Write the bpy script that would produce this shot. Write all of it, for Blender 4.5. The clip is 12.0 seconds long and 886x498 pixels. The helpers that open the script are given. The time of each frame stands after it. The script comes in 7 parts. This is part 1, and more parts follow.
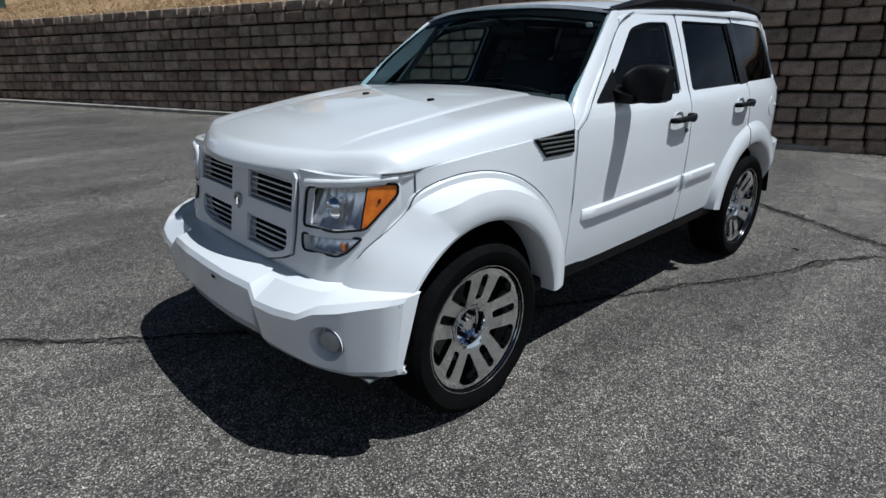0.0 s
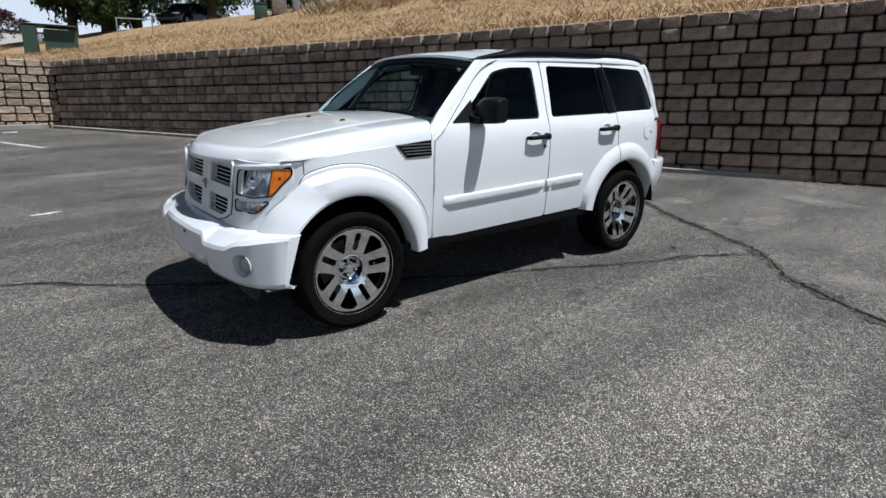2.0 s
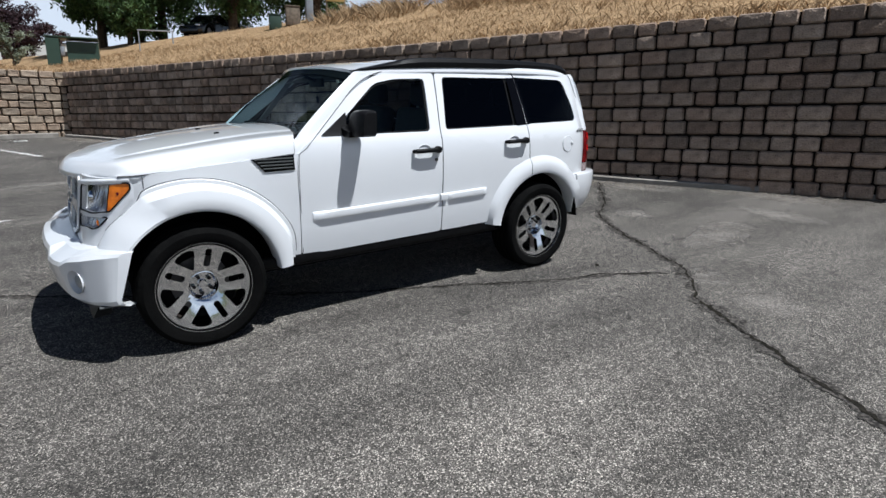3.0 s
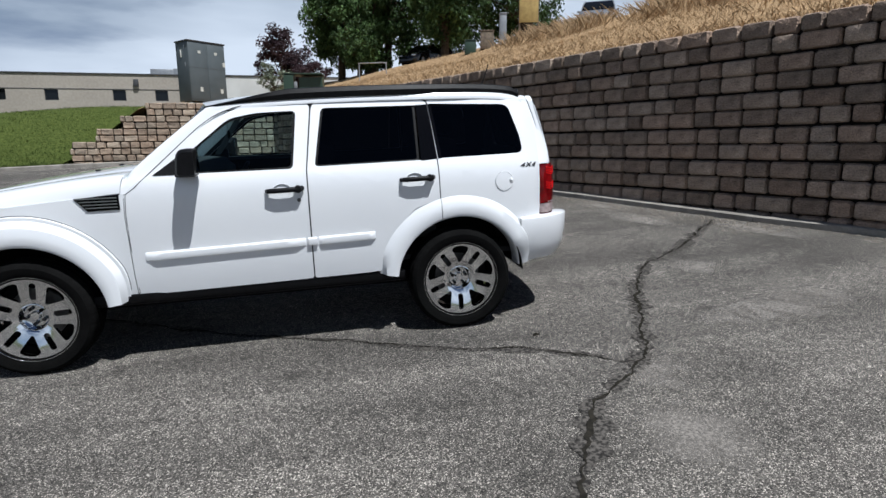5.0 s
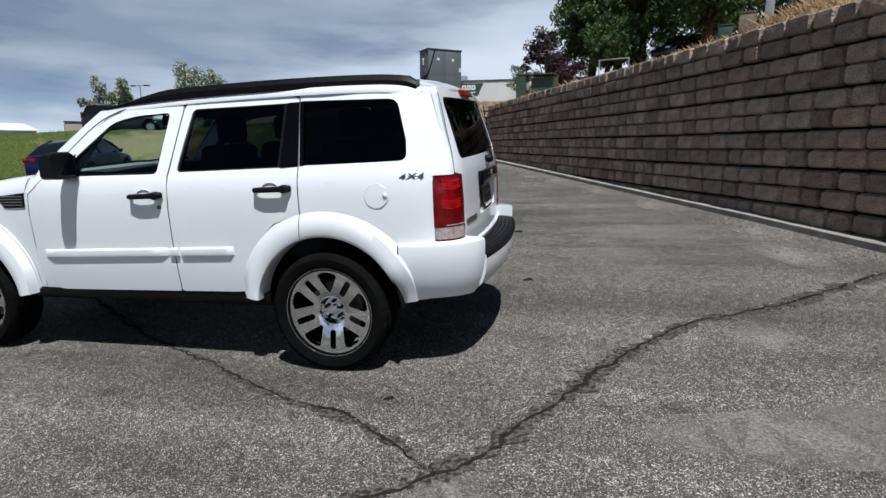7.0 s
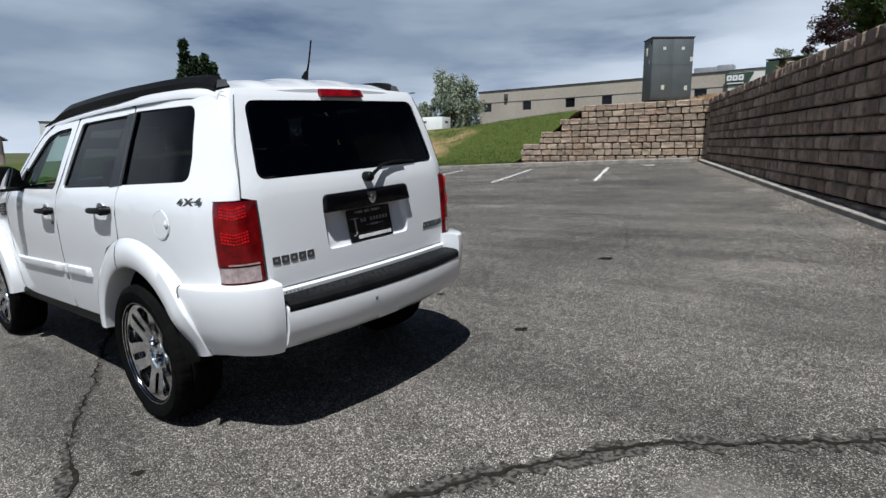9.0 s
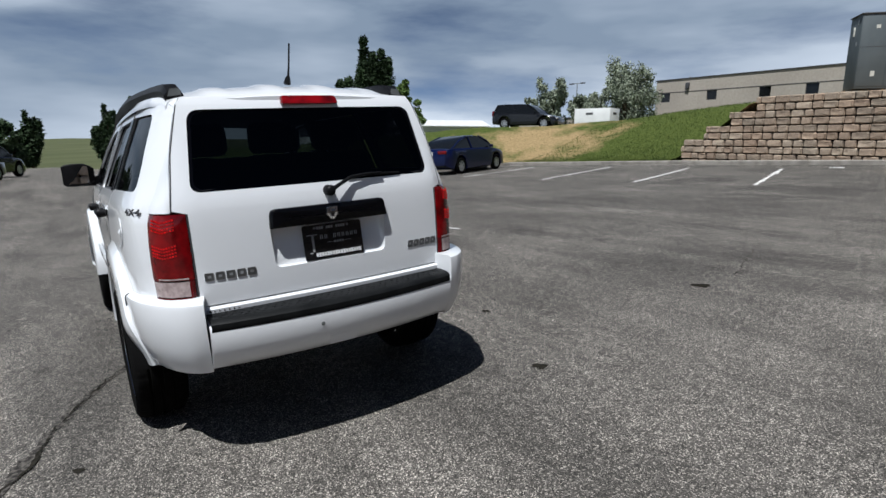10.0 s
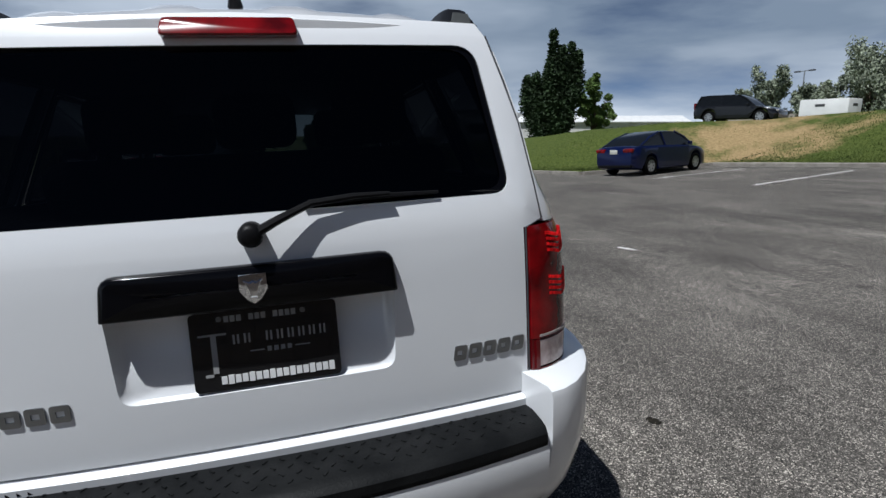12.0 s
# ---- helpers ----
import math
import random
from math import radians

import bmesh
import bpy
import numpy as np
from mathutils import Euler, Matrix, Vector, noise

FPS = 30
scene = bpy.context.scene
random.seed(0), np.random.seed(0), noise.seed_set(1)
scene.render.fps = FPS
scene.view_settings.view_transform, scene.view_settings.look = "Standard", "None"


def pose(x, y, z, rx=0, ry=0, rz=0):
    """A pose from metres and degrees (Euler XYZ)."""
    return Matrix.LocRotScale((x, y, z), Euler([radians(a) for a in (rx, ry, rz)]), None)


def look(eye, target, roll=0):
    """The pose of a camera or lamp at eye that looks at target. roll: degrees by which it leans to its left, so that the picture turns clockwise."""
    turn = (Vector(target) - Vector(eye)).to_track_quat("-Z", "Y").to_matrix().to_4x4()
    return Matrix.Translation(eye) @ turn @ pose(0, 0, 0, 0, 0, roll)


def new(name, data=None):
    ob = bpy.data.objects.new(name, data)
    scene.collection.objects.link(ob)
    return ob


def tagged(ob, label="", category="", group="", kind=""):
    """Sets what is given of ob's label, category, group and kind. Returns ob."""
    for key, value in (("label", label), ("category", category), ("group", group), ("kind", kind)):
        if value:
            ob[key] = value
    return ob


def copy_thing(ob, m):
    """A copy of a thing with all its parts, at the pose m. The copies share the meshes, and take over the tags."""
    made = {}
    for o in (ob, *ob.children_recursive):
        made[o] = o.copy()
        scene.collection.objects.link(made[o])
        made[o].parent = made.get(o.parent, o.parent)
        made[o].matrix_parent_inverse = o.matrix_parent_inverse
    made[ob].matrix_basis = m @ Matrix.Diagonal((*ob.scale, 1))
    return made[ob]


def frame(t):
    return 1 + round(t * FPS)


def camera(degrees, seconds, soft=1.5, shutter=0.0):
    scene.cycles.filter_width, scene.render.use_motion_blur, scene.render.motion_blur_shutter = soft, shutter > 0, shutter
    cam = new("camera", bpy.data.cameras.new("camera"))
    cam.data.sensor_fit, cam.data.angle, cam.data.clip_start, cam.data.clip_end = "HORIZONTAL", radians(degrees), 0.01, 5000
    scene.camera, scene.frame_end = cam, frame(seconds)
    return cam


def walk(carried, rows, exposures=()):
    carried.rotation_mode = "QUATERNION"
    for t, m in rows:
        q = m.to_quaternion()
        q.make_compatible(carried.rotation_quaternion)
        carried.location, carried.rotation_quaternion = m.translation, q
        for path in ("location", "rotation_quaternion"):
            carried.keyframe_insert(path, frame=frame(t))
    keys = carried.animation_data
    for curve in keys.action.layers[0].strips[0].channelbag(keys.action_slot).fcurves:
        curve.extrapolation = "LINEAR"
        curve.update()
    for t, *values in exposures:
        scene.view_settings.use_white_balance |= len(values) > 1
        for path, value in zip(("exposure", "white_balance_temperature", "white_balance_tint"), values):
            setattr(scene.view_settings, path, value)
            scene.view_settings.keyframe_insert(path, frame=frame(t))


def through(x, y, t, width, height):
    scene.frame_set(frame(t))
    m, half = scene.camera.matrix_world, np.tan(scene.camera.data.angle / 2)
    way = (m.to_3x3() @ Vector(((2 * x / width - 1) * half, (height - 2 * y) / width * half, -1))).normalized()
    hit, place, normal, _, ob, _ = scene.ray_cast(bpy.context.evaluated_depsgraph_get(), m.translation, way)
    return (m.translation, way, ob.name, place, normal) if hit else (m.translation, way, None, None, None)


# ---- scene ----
# The lot slopes gently: LOT carries lot coordinates (z square to the asphalt) into the upright world.
LOT = pose(0, 0, 0, 2.86, -1.945, 0)
cam = camera(76.7, 12.0)
PATH = [
    (0, (0.172, -0.03, 1.45), (1.463, 1.339, 0.773), 0.1),
    (0.5, (0.076, -0.365, 1.454), (1.372, 1.022, 0.824), 0.6),
    (1, (-0.131, -0.726, 1.413), (1.147, 0.688, 0.807), 0.7),
    (1.5, (-0.143, -1.077, 1.474), (1.108, 0.369, 0.886), 0.6),
    (2, (0.06, -1.487, 1.46), (1.27, 0.002, 0.894), 0.4),
    (2.5, (0.446, -1.69, 1.468), (1.623, -0.17, 0.916), 0.3),
    (3, (0.972, -2.012, 1.49), (2.103, -0.454, 0.95), 0.2),
    (3.5, (1.543, -2.211, 1.484), (2.62, -0.612, 0.952), 0.1),
    (3.7, (1.745, -2.243, 1.499), (2.798, -0.625, 0.976), 0.0),
    (5.3, (3.88, -2.432, 1.529), (4.13, -0.503, 1.064), -2.0),
    (5.5, (4.135, -2.404, 1.502), (4.287, -0.464, 1.04), -2.1),
    (6, (4.815, -2.249, 1.467), (4.732, -0.302, 1.018), -2.3),
    (6.5, (5.412, -1.974, 1.465), (5.128, -0.044, 1.024), -2.5),
    (7, (5.92, -1.56, 1.433), (5.427, 0.329, 1.0), -2.7),
    (7.5, (6.42, -1.173, 1.456), (5.731, 0.656, 1.03), -2.9),
    (7.7, (6.558, -1.017, 1.415), (5.806, 0.791, 1.008), -2.8),
    (9.3, (7.614, 0.499, 1.376), (6.249, 1.908, 0.984), -3.5),
    (9.5, (7.718, 0.675, 1.402), (6.285, 2.012, 1.007), -3.0),
    (10, (7.813, 1.203, 1.402), (6.173, 2.282, 1.02), -3.2),
    (10.5, (7.814, 1.678, 1.374), (6.07, 2.58, 0.995), -3.1),
    (11, (7.59, 2.069, 1.359), (5.754, 2.766, 0.985), -2.9),
    (11.5, (7.114, 2.239, 1.327), (5.236, 2.821, 0.959), -2.9),
    (12, (6.471, 2.332, 1.35), (4.567, 2.831, 0.994), -3.1),
]
walk(cam, [(t, LOT @ look(eye, target, roll)) for t, eye, target, roll in PATH],
     [(0, -0.06, 5800, 5), (1.0, 0.10, 5850, 6), (2.5, 0.27, 5950, 8), (5.5, 0.26, 5950, 8), (9.5, 0.22, 6050, 8), (11.0, 0.15, 6050, 8), (12.0, 0.04, 6000, 8)])

# ---- daylight ----
SUN = (LOT.to_3x3() @ Vector((0.25, -0.36, 1.0))).normalized()
sun_data = bpy.data.lights.new("sun", "SUN")
sun_data.energy, sun_data.angle, sun_data.color = 5.0, radians(0.53), (1.0, 0.975, 0.94)
sun_lamp = new("sun", sun_data)
sun_lamp.matrix_world = look(SUN * 60, (0, 0, 0))

sky = bpy.data.worlds.new("sky")
sky.use_nodes = True
scene.world = sky
wn, wl = sky.node_tree.nodes, sky.node_tree.links
wn.clear()
w_out, w_bg = wn.new("ShaderNodeOutputWorld"), wn.new("ShaderNodeBackground")
w_sky = wn.new("ShaderNodeTexSky")
w_sky.sky_type, w_sky.sun_disc = "NISHITA", False
w_sky.sun_elevation, w_sky.sun_rotation = math.asin(SUN.z), math.atan2(SUN.x, SUN.y)
w_sky.altitude, w_sky.air_density, w_sky.dust_density, w_sky.ozone_density = 1400, 0.38, 0.12, 1.5
w_tc, w_map = wn.new("ShaderNodeTexCoord"), wn.new("ShaderNodeMapping")
w_map.inputs["Scale"].default_value = (1.0, 1.0, 4.5)
w_n1, w_n2 = wn.new("ShaderNodeTexNoise"), wn.new("ShaderNodeTexNoise")
w_n1.inputs["Scale"].default_value, w_n1.inputs["Detail"].default_value, w_n1.inputs["Roughness"].default_value = 2.3, 7.0, 0.55
w_n2.inputs["Scale"].default_value, w_n2.inputs["Detail"].default_value = 1.1, 5.0
w_ramp, w_ramp2 = wn.new("ShaderNodeValToRGB"), wn.new("ShaderNodeValToRGB")
w_ramp.color_ramp.elements[0].position, w_ramp.color_ramp.elements[1].position = 0.24, 0.50
w_ramp2.color_ramp.elements[0].position, w_ramp2.color_ramp.elements[1].position = 0.38, 0.63
w_ramp2.color_ramp.elements[0].color, w_ramp2.color_ramp.elements[1].color = (3.9, 4.8, 6.1, 1), (10.8, 11.6, 12.8, 1)
w_mix = wn.new("ShaderNodeMixRGB")
wl.new(w_tc.outputs["Generated"], w_map.inputs["Vector"])
wl.new(w_map.outputs["Vector"], w_n1.inputs["Vector"])
wl.new(w_map.outputs["Vector"], w_n2.inputs["Vector"])
wl.new(w_n1.outputs["Fac"], w_ramp.inputs["Fac"])
wl.new(w_n2.outputs["Fac"], w_ramp2.inputs["Fac"])
# the cloud deck lies low; overhead the sky is clear
w_sep, w_low, w_cov = wn.new("ShaderNodeSeparateXYZ"), wn.new("ShaderNodeMapRange"), wn.new("ShaderNodeMath")
w_low.inputs["From Min"].default_value, w_low.inputs["From Max"].default_value = 0.26, 0.44
w_low.inputs["To Min"].default_value, w_low.inputs["To Max"].default_value = 1.0, 0.0
w_cov.operation = "MULTIPLY"
wl.new(w_tc.outputs["Generated"], w_sep.inputs["Vector"])
wl.new(w_sep.outputs["Z"], w_low.inputs["Value"])
wl.new(w_ramp.outputs["Color"], w_cov.inputs[0])
wl.new(w_low.outputs["Result"], w_cov.inputs[1])
wl.new(w_cov.outputs[0], w_mix.inputs["Fac"])
wl.new(w_sky.outputs["Color"], w_mix.inputs["Color1"])
wl.new(w_ramp2.outputs["Color"], w_mix.inputs["Color2"])
wl.new(w_mix.outputs["Color"], w_bg.inputs["Color"])
w_bg.inputs["Strength"].default_value = 0.056
wl.new(w_bg.outputs["Background"], w_out.inputs["Surface"])

# ---- materials ----
def material(name, colour, rough=0.5, metal=0.0, coat=0.0, second=None, scale=8.0, fine=0.0, fine_scale=120.0,
             bump=0.0, bump_scale=60.0, spec=0.5, island=0.0, per_object=0.0, lo=0.35, hi=0.65, tint=None):
    """A procedural surface: two tones mixed by noise, a fine grain, a relief, and a tone for each piece."""
    m = bpy.data.materials.new(name)
    m.use_nodes = True
    n, l = m.node_tree.nodes, m.node_tree.links
    b = n["Principled BSDF"]
    b.inputs["Roughness"].default_value, b.inputs["Metallic"].default_value = rough, metal
    b.inputs["Coat Weight"].default_value, b.inputs["Coat Roughness"].default_value = coat, 0.03
    b.inputs["Specular IOR Level"].default_value = spec
    tc = n.new("ShaderNodeTexCoord")
    second = second or tuple(c * 0.86 for c in colour)
    noise_a = n.new("ShaderNodeTexNoise")
    noise_a.inputs["Scale"].default_value, noise_a.inputs["Detail"].default_value = scale, 6.0
    l.new(tc.outputs["Object"], noise_a.inputs["Vector"])
    ramp = n.new("ShaderNodeValToRGB")
    ramp.color_ramp.elements[0].position, ramp.color_ramp.elements[1].position = lo, hi
    ramp.color_ramp.elements[0].color, ramp.color_ramp.elements[1].color = (*second, 1), (*colour, 1)
    l.new(noise_a.outputs["Fac"], ramp.inputs["Fac"])
    last = ramp.outputs["Color"]
    if fine:
        grain = n.new("ShaderNodeTexNoise")
        grain.inputs["Scale"].default_value, grain.inputs["Detail"].default_value = fine_scale, 3.0
        l.new(tc.outputs["Object"], grain.inputs["Vector"])
        span = n.new("ShaderNodeMapRange")
        span.inputs["From Min"].default_value, span.inputs["From Max"].default_value = 0.3, 0.7
        span.inputs["To Min"].default_value, span.inputs["To Max"].default_value = 1 - fine, 1 + fine
        l.new(grain.outputs["Fac"], span.inputs["Value"])
        mul = n.new("ShaderNodeVectorMath")
        mul.operation = "SCALE"
        l.new(last, mul.inputs[0])
        l.new(span.outputs["Result"], mul.inputs["Scale"])
        last = mul.outputs["Vector"]
    if island or per_object:
        if per_object:
            src = n.new("ShaderNodeObjectInfo").outputs["Random"]
        else:
            src = n.new("ShaderNodeNewGeometry").outputs["Random Per Island"]
        amount = island or per_object
        span2 = n.new("ShaderNodeMapRange")
        span2.inputs["To Min"].default_value, span2.inputs["To Max"].default_value = 1 - amount, 1 + amount
        l.new(src, span2.inputs["Value"])
        mul2 = n.new("ShaderNodeVectorMath")
        mul2.operation = "SCALE"
        l.new(last, mul2.inputs[0])
        l.new(span2.outputs["Result"], mul2.inputs["Scale"])
        last = mul2.outputs["Vector"]
        if tint:
            mixt = n.new("ShaderNodeMixRGB")
            mixt.blend_type = "MULTIPLY"
            odd = n.new("ShaderNodeMath")
            odd.operation = "FRACT"
            big = n.new("ShaderNodeMath")
            big.operation = "MULTIPLY"
            big.inputs[1].default_value = 7.31
            l.new(src, big.inputs[0])
            l.new(big.outputs[0], odd.inputs[0])
            l.new(odd.outputs[0], mixt.inputs["Fac"])
            l.new(last, mixt.inputs["Color1"])
            mixt.inputs["Color2"].default_value = (*tint, 1)
            last = mixt.outputs["Color"]
    l.new(last, b.inputs["Base Color"])
    if bump:
        relief = n.new("ShaderNodeTexNoise")
        relief.inputs["Scale"].default_value, relief.inputs["Detail"].default_value = bump_scale, 5.0
        l.new(tc.outputs["Object"], relief.inputs["Vector"])
        bp = n.new("ShaderNodeBump")
        bp.inputs["Strength"].default_value, bp.inputs["Distance"].default_value = bump, 1.0 / bump_scale
        l.new(relief.outputs["Fac"], bp.inputs["Height"])
        l.new(bp.outputs["Normal"], b.inputs["Normal"])
    return m


def glass_material(name, through, rough=0.0, gloss=1.0):
    """Flat car glass: tinted clear pane with a Fresnel sheen."""
    m = bpy.data.materials.new(name)
    m.use_nodes = True
    n, l = m.node_tree.nodes, m.node_tree.links
    n.clear()
    out, mix = n.new("ShaderNodeOutputMaterial"), n.new("ShaderNodeMixShader")
    clear, shine, view = n.new("ShaderNodeBsdfTransparent"), n.new("ShaderNodeBsdfGlossy"), n.new("ShaderNodeLayerWeight")
    clear.inputs["Color"].default_value = (*through, 1)
    shine.inputs["Roughness"].default_value = rough
    shine.inputs["Color"].default_value = (gloss, gloss, gloss, 1)
    view.inputs["Blend"].default_value = 0.5
    steep, sheen = n.new("ShaderNodeMath"), n.new("ShaderNodeMapRange")
    steep.operation = "POWER"
    steep.inputs[1].default_value = 5.0
    sheen.inputs["To Min"].default_value, sheen.inputs["To Max"].default_value = 0.045, 1.0
    l.new(view.outputs["Facing"], steep.inputs[0])
    l.new(steep.outputs[0], sheen.inputs["Value"])
    l.new(sheen.outputs["Result"], mix.inputs["Fac"])
    l.new(clear.outputs["BSDF"], mix.inputs[1])
    l.new(shine.outputs["BSDF"], mix.inputs[2])
    l.new(mix.outputs["Shader"], out.inputs["Surface"])
    return m


def asphalt_material():
    m = bpy.data.materials.new("asphalt")
    m.use_nodes = True
    n, l = m.node_tree.nodes, m.node_tree.links
    b = n["Principled BSDF"]
    b.inputs["Roughness"].default_value = 0.85
    b.inputs["Specular IOR Level"].default_value = 0.3
    tc = n.new("ShaderNodeTexCoord")

    def tex(kind, scale, **kw):
        t = n.new(kind)
        t.inputs["Scale"].default_value = scale
        for k, v in kw.items():
            t.inputs[k].default_value = v
        l.new(tc.outputs["Object"], t.inputs["Vector"])
        return t

    stones = tex("ShaderNodeTexVoronoi", 205.0)
    split = n.new("ShaderNodeSeparateColor")
    l.new(stones.outputs["Color"], split.inputs["Color"])
    chips = n.new("ShaderNodeValToRGB")
    e = chips.color_ramp.elements
    e[0].position, e[0].color = 0.0, (0.012, 0.011, 0.0098, 1)
    e[1].position, e[1].color = 1.0, (0.66, 0.60, 0.53, 1)
    mid = chips.color_ramp.elements.new(0.50)
    mid.color = (0.096, 0.0875, 0.0775, 1)
    mid2 = chips.color_ramp.elements.new(0.82)
    mid2.color = (0.170, 0.156, 0.139, 1)
    l.new(split.outputs["Red"], chips.inputs["Fac"])
    blotch = tex("ShaderNodeTexNoise", 0.55, Detail=8.0, Roughness=0.62)
    wear = n.new("ShaderNodeMapRange")
    wear.inputs["From Min"].default_value, wear.inputs["From Max"].default_value = 0.33, 0.68
    wear.inputs["To Min"].default_value, wear.inputs["To Max"].default_value = 0.70, 1.26
    l.new(blotch.outputs["Fac"], wear.inputs["Value"])
    mottle = tex("ShaderNodeTexNoise", 14.0, Detail=9.0, Roughness=0.78)
    wear2 = n.new("ShaderNodeMapRange")
    wear2.inputs["From Min"].default_value, wear2.inputs["From Max"].default_value = 0.3, 0.7
    wear2.inputs["To Min"].default_value, wear2.inputs["To Max"].default_value = 0.48, 1.54
    l.new(mottle.outputs["Fac"], wear2.inputs["Value"])
    both = n.new("ShaderNodeMath")
    both.operation = "MULTIPLY"
    l.new(wear.outputs["Result"], both.inputs[0])
    l.new(wear2.outputs["Result"], both.inputs[1])
    mul = n.new("ShaderNodeVectorMath")
    mul.operation = "SCALE"
    l.new(chips.outputs["Color"], mul.inputs[0])
    l.new(both.outputs[0], mul.inputs["Scale"])
    # dusty, worn stretches where the binder has gone
    dust = tex("ShaderNodeTexNoise", 0.16, Detail=9.0, Roughness=0.7, Distortion=0.6)
    dusty = n.new("ShaderNodeMapRange")
    dusty.inputs["From Min"].default_value, dusty.inputs["From Max"].default_value = 0.50, 0.72
    dusty.inputs["To Max"].default_value = 0.35
    l.new(dust.outputs["Fac"], dusty.inputs["Value"])
    mix = n.new("ShaderNodeMixRGB")
    l.new(dusty.outputs["Result"], mix.inputs["Fac"])
    l.new(mul.outputs["Vector"], mix.inputs["Color1"])
    mix.inputs["Color2"].default_value = (0.165, 0.150, 0.134, 1)
    # long darker streaks where tyres have run
    lay = n.new("ShaderNodeMapping")
    lay.inputs["Rotation"].default_value, lay.inputs["Scale"].default_value = (0, 0, radians(-12)), (0.16, 1.1, 1.0)
    l.new(tc.outputs["Object"], lay.inputs["Vector"])
    tracks = n.new("ShaderNodeTexNoise")
    tracks.inputs["Scale"].default_value, tracks.inputs["Detail"].default_value, tracks.inputs["Roughness"].default_value, tracks.inputs["Distortion"].default_value = 1.3, 8.0, 0.62, 0.4
    l.new(lay.outputs["Vector"], tracks.inputs["Vector"])
    worn = n.new("ShaderNodeMapRange")
    worn.inputs["From Min"].default_value, worn.inputs["From Max"].default_value = 0.36, 0.60
    worn.inputs["To Min"].default_value, worn.inputs["To Max"].default_value = 0.68, 1.12
    l.new(tracks.outputs["Fac"], worn.inputs["Value"])
    # oil drips
    oil = tex("ShaderNodeTexVoronoi", 0.9, Randomness=1.0)
    drip = n.new("ShaderNodeMapRange")
    drip.inputs["From Min"].default_value, drip.inputs["From Max"].default_value = 0.02, 0.10
    drip.inputs["To Min"].default_value, drip.inputs["To Max"].default_value = 0.55, 1.0
    l.new(oil.outputs["Distance"], drip.inputs["Value"])
    mul3 = n.new("ShaderNodeVectorMath")
    mul3.operation = "SCALE"
    l.new(mix.outputs["Color"], mul3.inputs[0])
    scuffed = n.new("ShaderNodeMath")
    scuffed.operation = "MULTIPLY"
    l.new(drip.outputs["Result"], scuffed.inputs[0])
    l.new(worn.outputs["Result"], scuffed.inputs[1])
    l.new(scuffed.outputs[0], mul3.inputs["Scale"])
    l.new(mul3.outputs["Vector"], b.inputs["Base Color"])
    bp = n.new("ShaderNodeBump")
    bp.inputs["Strength"].default_value, bp.inputs["Distance"].default_value = 1.0, 0.008
    l.new(split.outputs["Green"], bp.inputs["Height"])
    l.new(bp.outputs["Normal"], b.inputs["Normal"])
    return m


def meadow_material(name, green, green2, dry, dry2, patch):
    """Turf: blades of two greens, drying out by a broad patch; patch is (x, y, radius) or None."""
    m = bpy.data.materials.new(name)
    m.use_nodes = True
    n, l = m.node_tree.nodes, m.node_tree.links
    b = n["Principled BSDF"]
    b.inputs["Roughness"].default_value, b.inputs["Specular IOR Level"].default_value = 0.9, 0.1
    tc = n.new("ShaderNodeTexCoord")

    def noise_of(scale, detail=6.0):
        t = n.new("ShaderNodeTexNoise")
        t.inputs["Scale"].default_value, t.inputs["Detail"].default_value, t.inputs["Roughness"].default_value = scale, detail, 0.65
        l.new(tc.outputs["Object"], t.inputs["Vector"])
        return t

    def two(a, c, fac, lo, hi):
        r = n.new("ShaderNodeValToRGB")
        r.color_ramp.elements[0].position, r.color_ramp.elements[1].position = lo, hi
        r.color_ramp.elements[0].color, r.color_ramp.elements[1].color = (*a, 1), (*c, 1)
        l.new(fac, r.inputs["Fac"])
        return r.outputs["Color"]

    fine, broad = noise_of(9.0), noise_of(0.45, 8.0)
    g = two(green, green2, fine.outputs["Fac"], 0.35, 0.7)
    d = two(dry, dry2, fine.outputs["Fac"], 0.3, 0.7)
    mix = n.new("ShaderNodeMixRGB")
    l.new(g, mix.inputs["Color1"])
    l.new(d, mix.inputs["Color2"])
    if patch:
        dist = n.new("ShaderNodeVectorMath")
        dist.operation = "DISTANCE"
        l.new(tc.outputs["Object"], dist.inputs[0])
        dist.inputs[1].default_value = (patch[0], patch[1], patch[2])
        near = n.new("ShaderNodeMapRange")
        near.inputs["From Min"].default_value, near.inputs["From Max"].default_value = patch[3] * 0.35, patch[3] * 1.5
        near.inputs["To Min"].default_value, near.inputs["To Max"].default_value = 0.15, -0.20
        l.new(dist.outputs["Value"], near.inputs["Value"])
        add = n.new("ShaderNodeMath")
        l.new(near.outputs["Result"], add.inputs[0])
        l.new(broad.outputs["Fac"], add.inputs[1])
        fac = add.outputs[0]
    else:
        fac = broad.outputs["Fac"]
    sharp = n.new("ShaderNodeMapRange")
    sharp.inputs["From Min"].default_value, sharp.inputs["From Max"].default_value = 0.46, 0.66
    l.new(fac, sharp.inputs["Value"])
    l.new(sharp.outputs["Result"], mix.inputs["Fac"])
    l.new(mix.outputs["Color"], b.inputs["Base Color"])
    bp = n.new("ShaderNodeBump")
    bp.inputs["Strength"].default_value, bp.inputs["Distance"].default_value = 0.8, 0.08
    l.new(fine.outputs["Fac"], bp.inputs["Height"])
    l.new(bp.outputs["Normal"], b.inputs["Normal"])
    return m


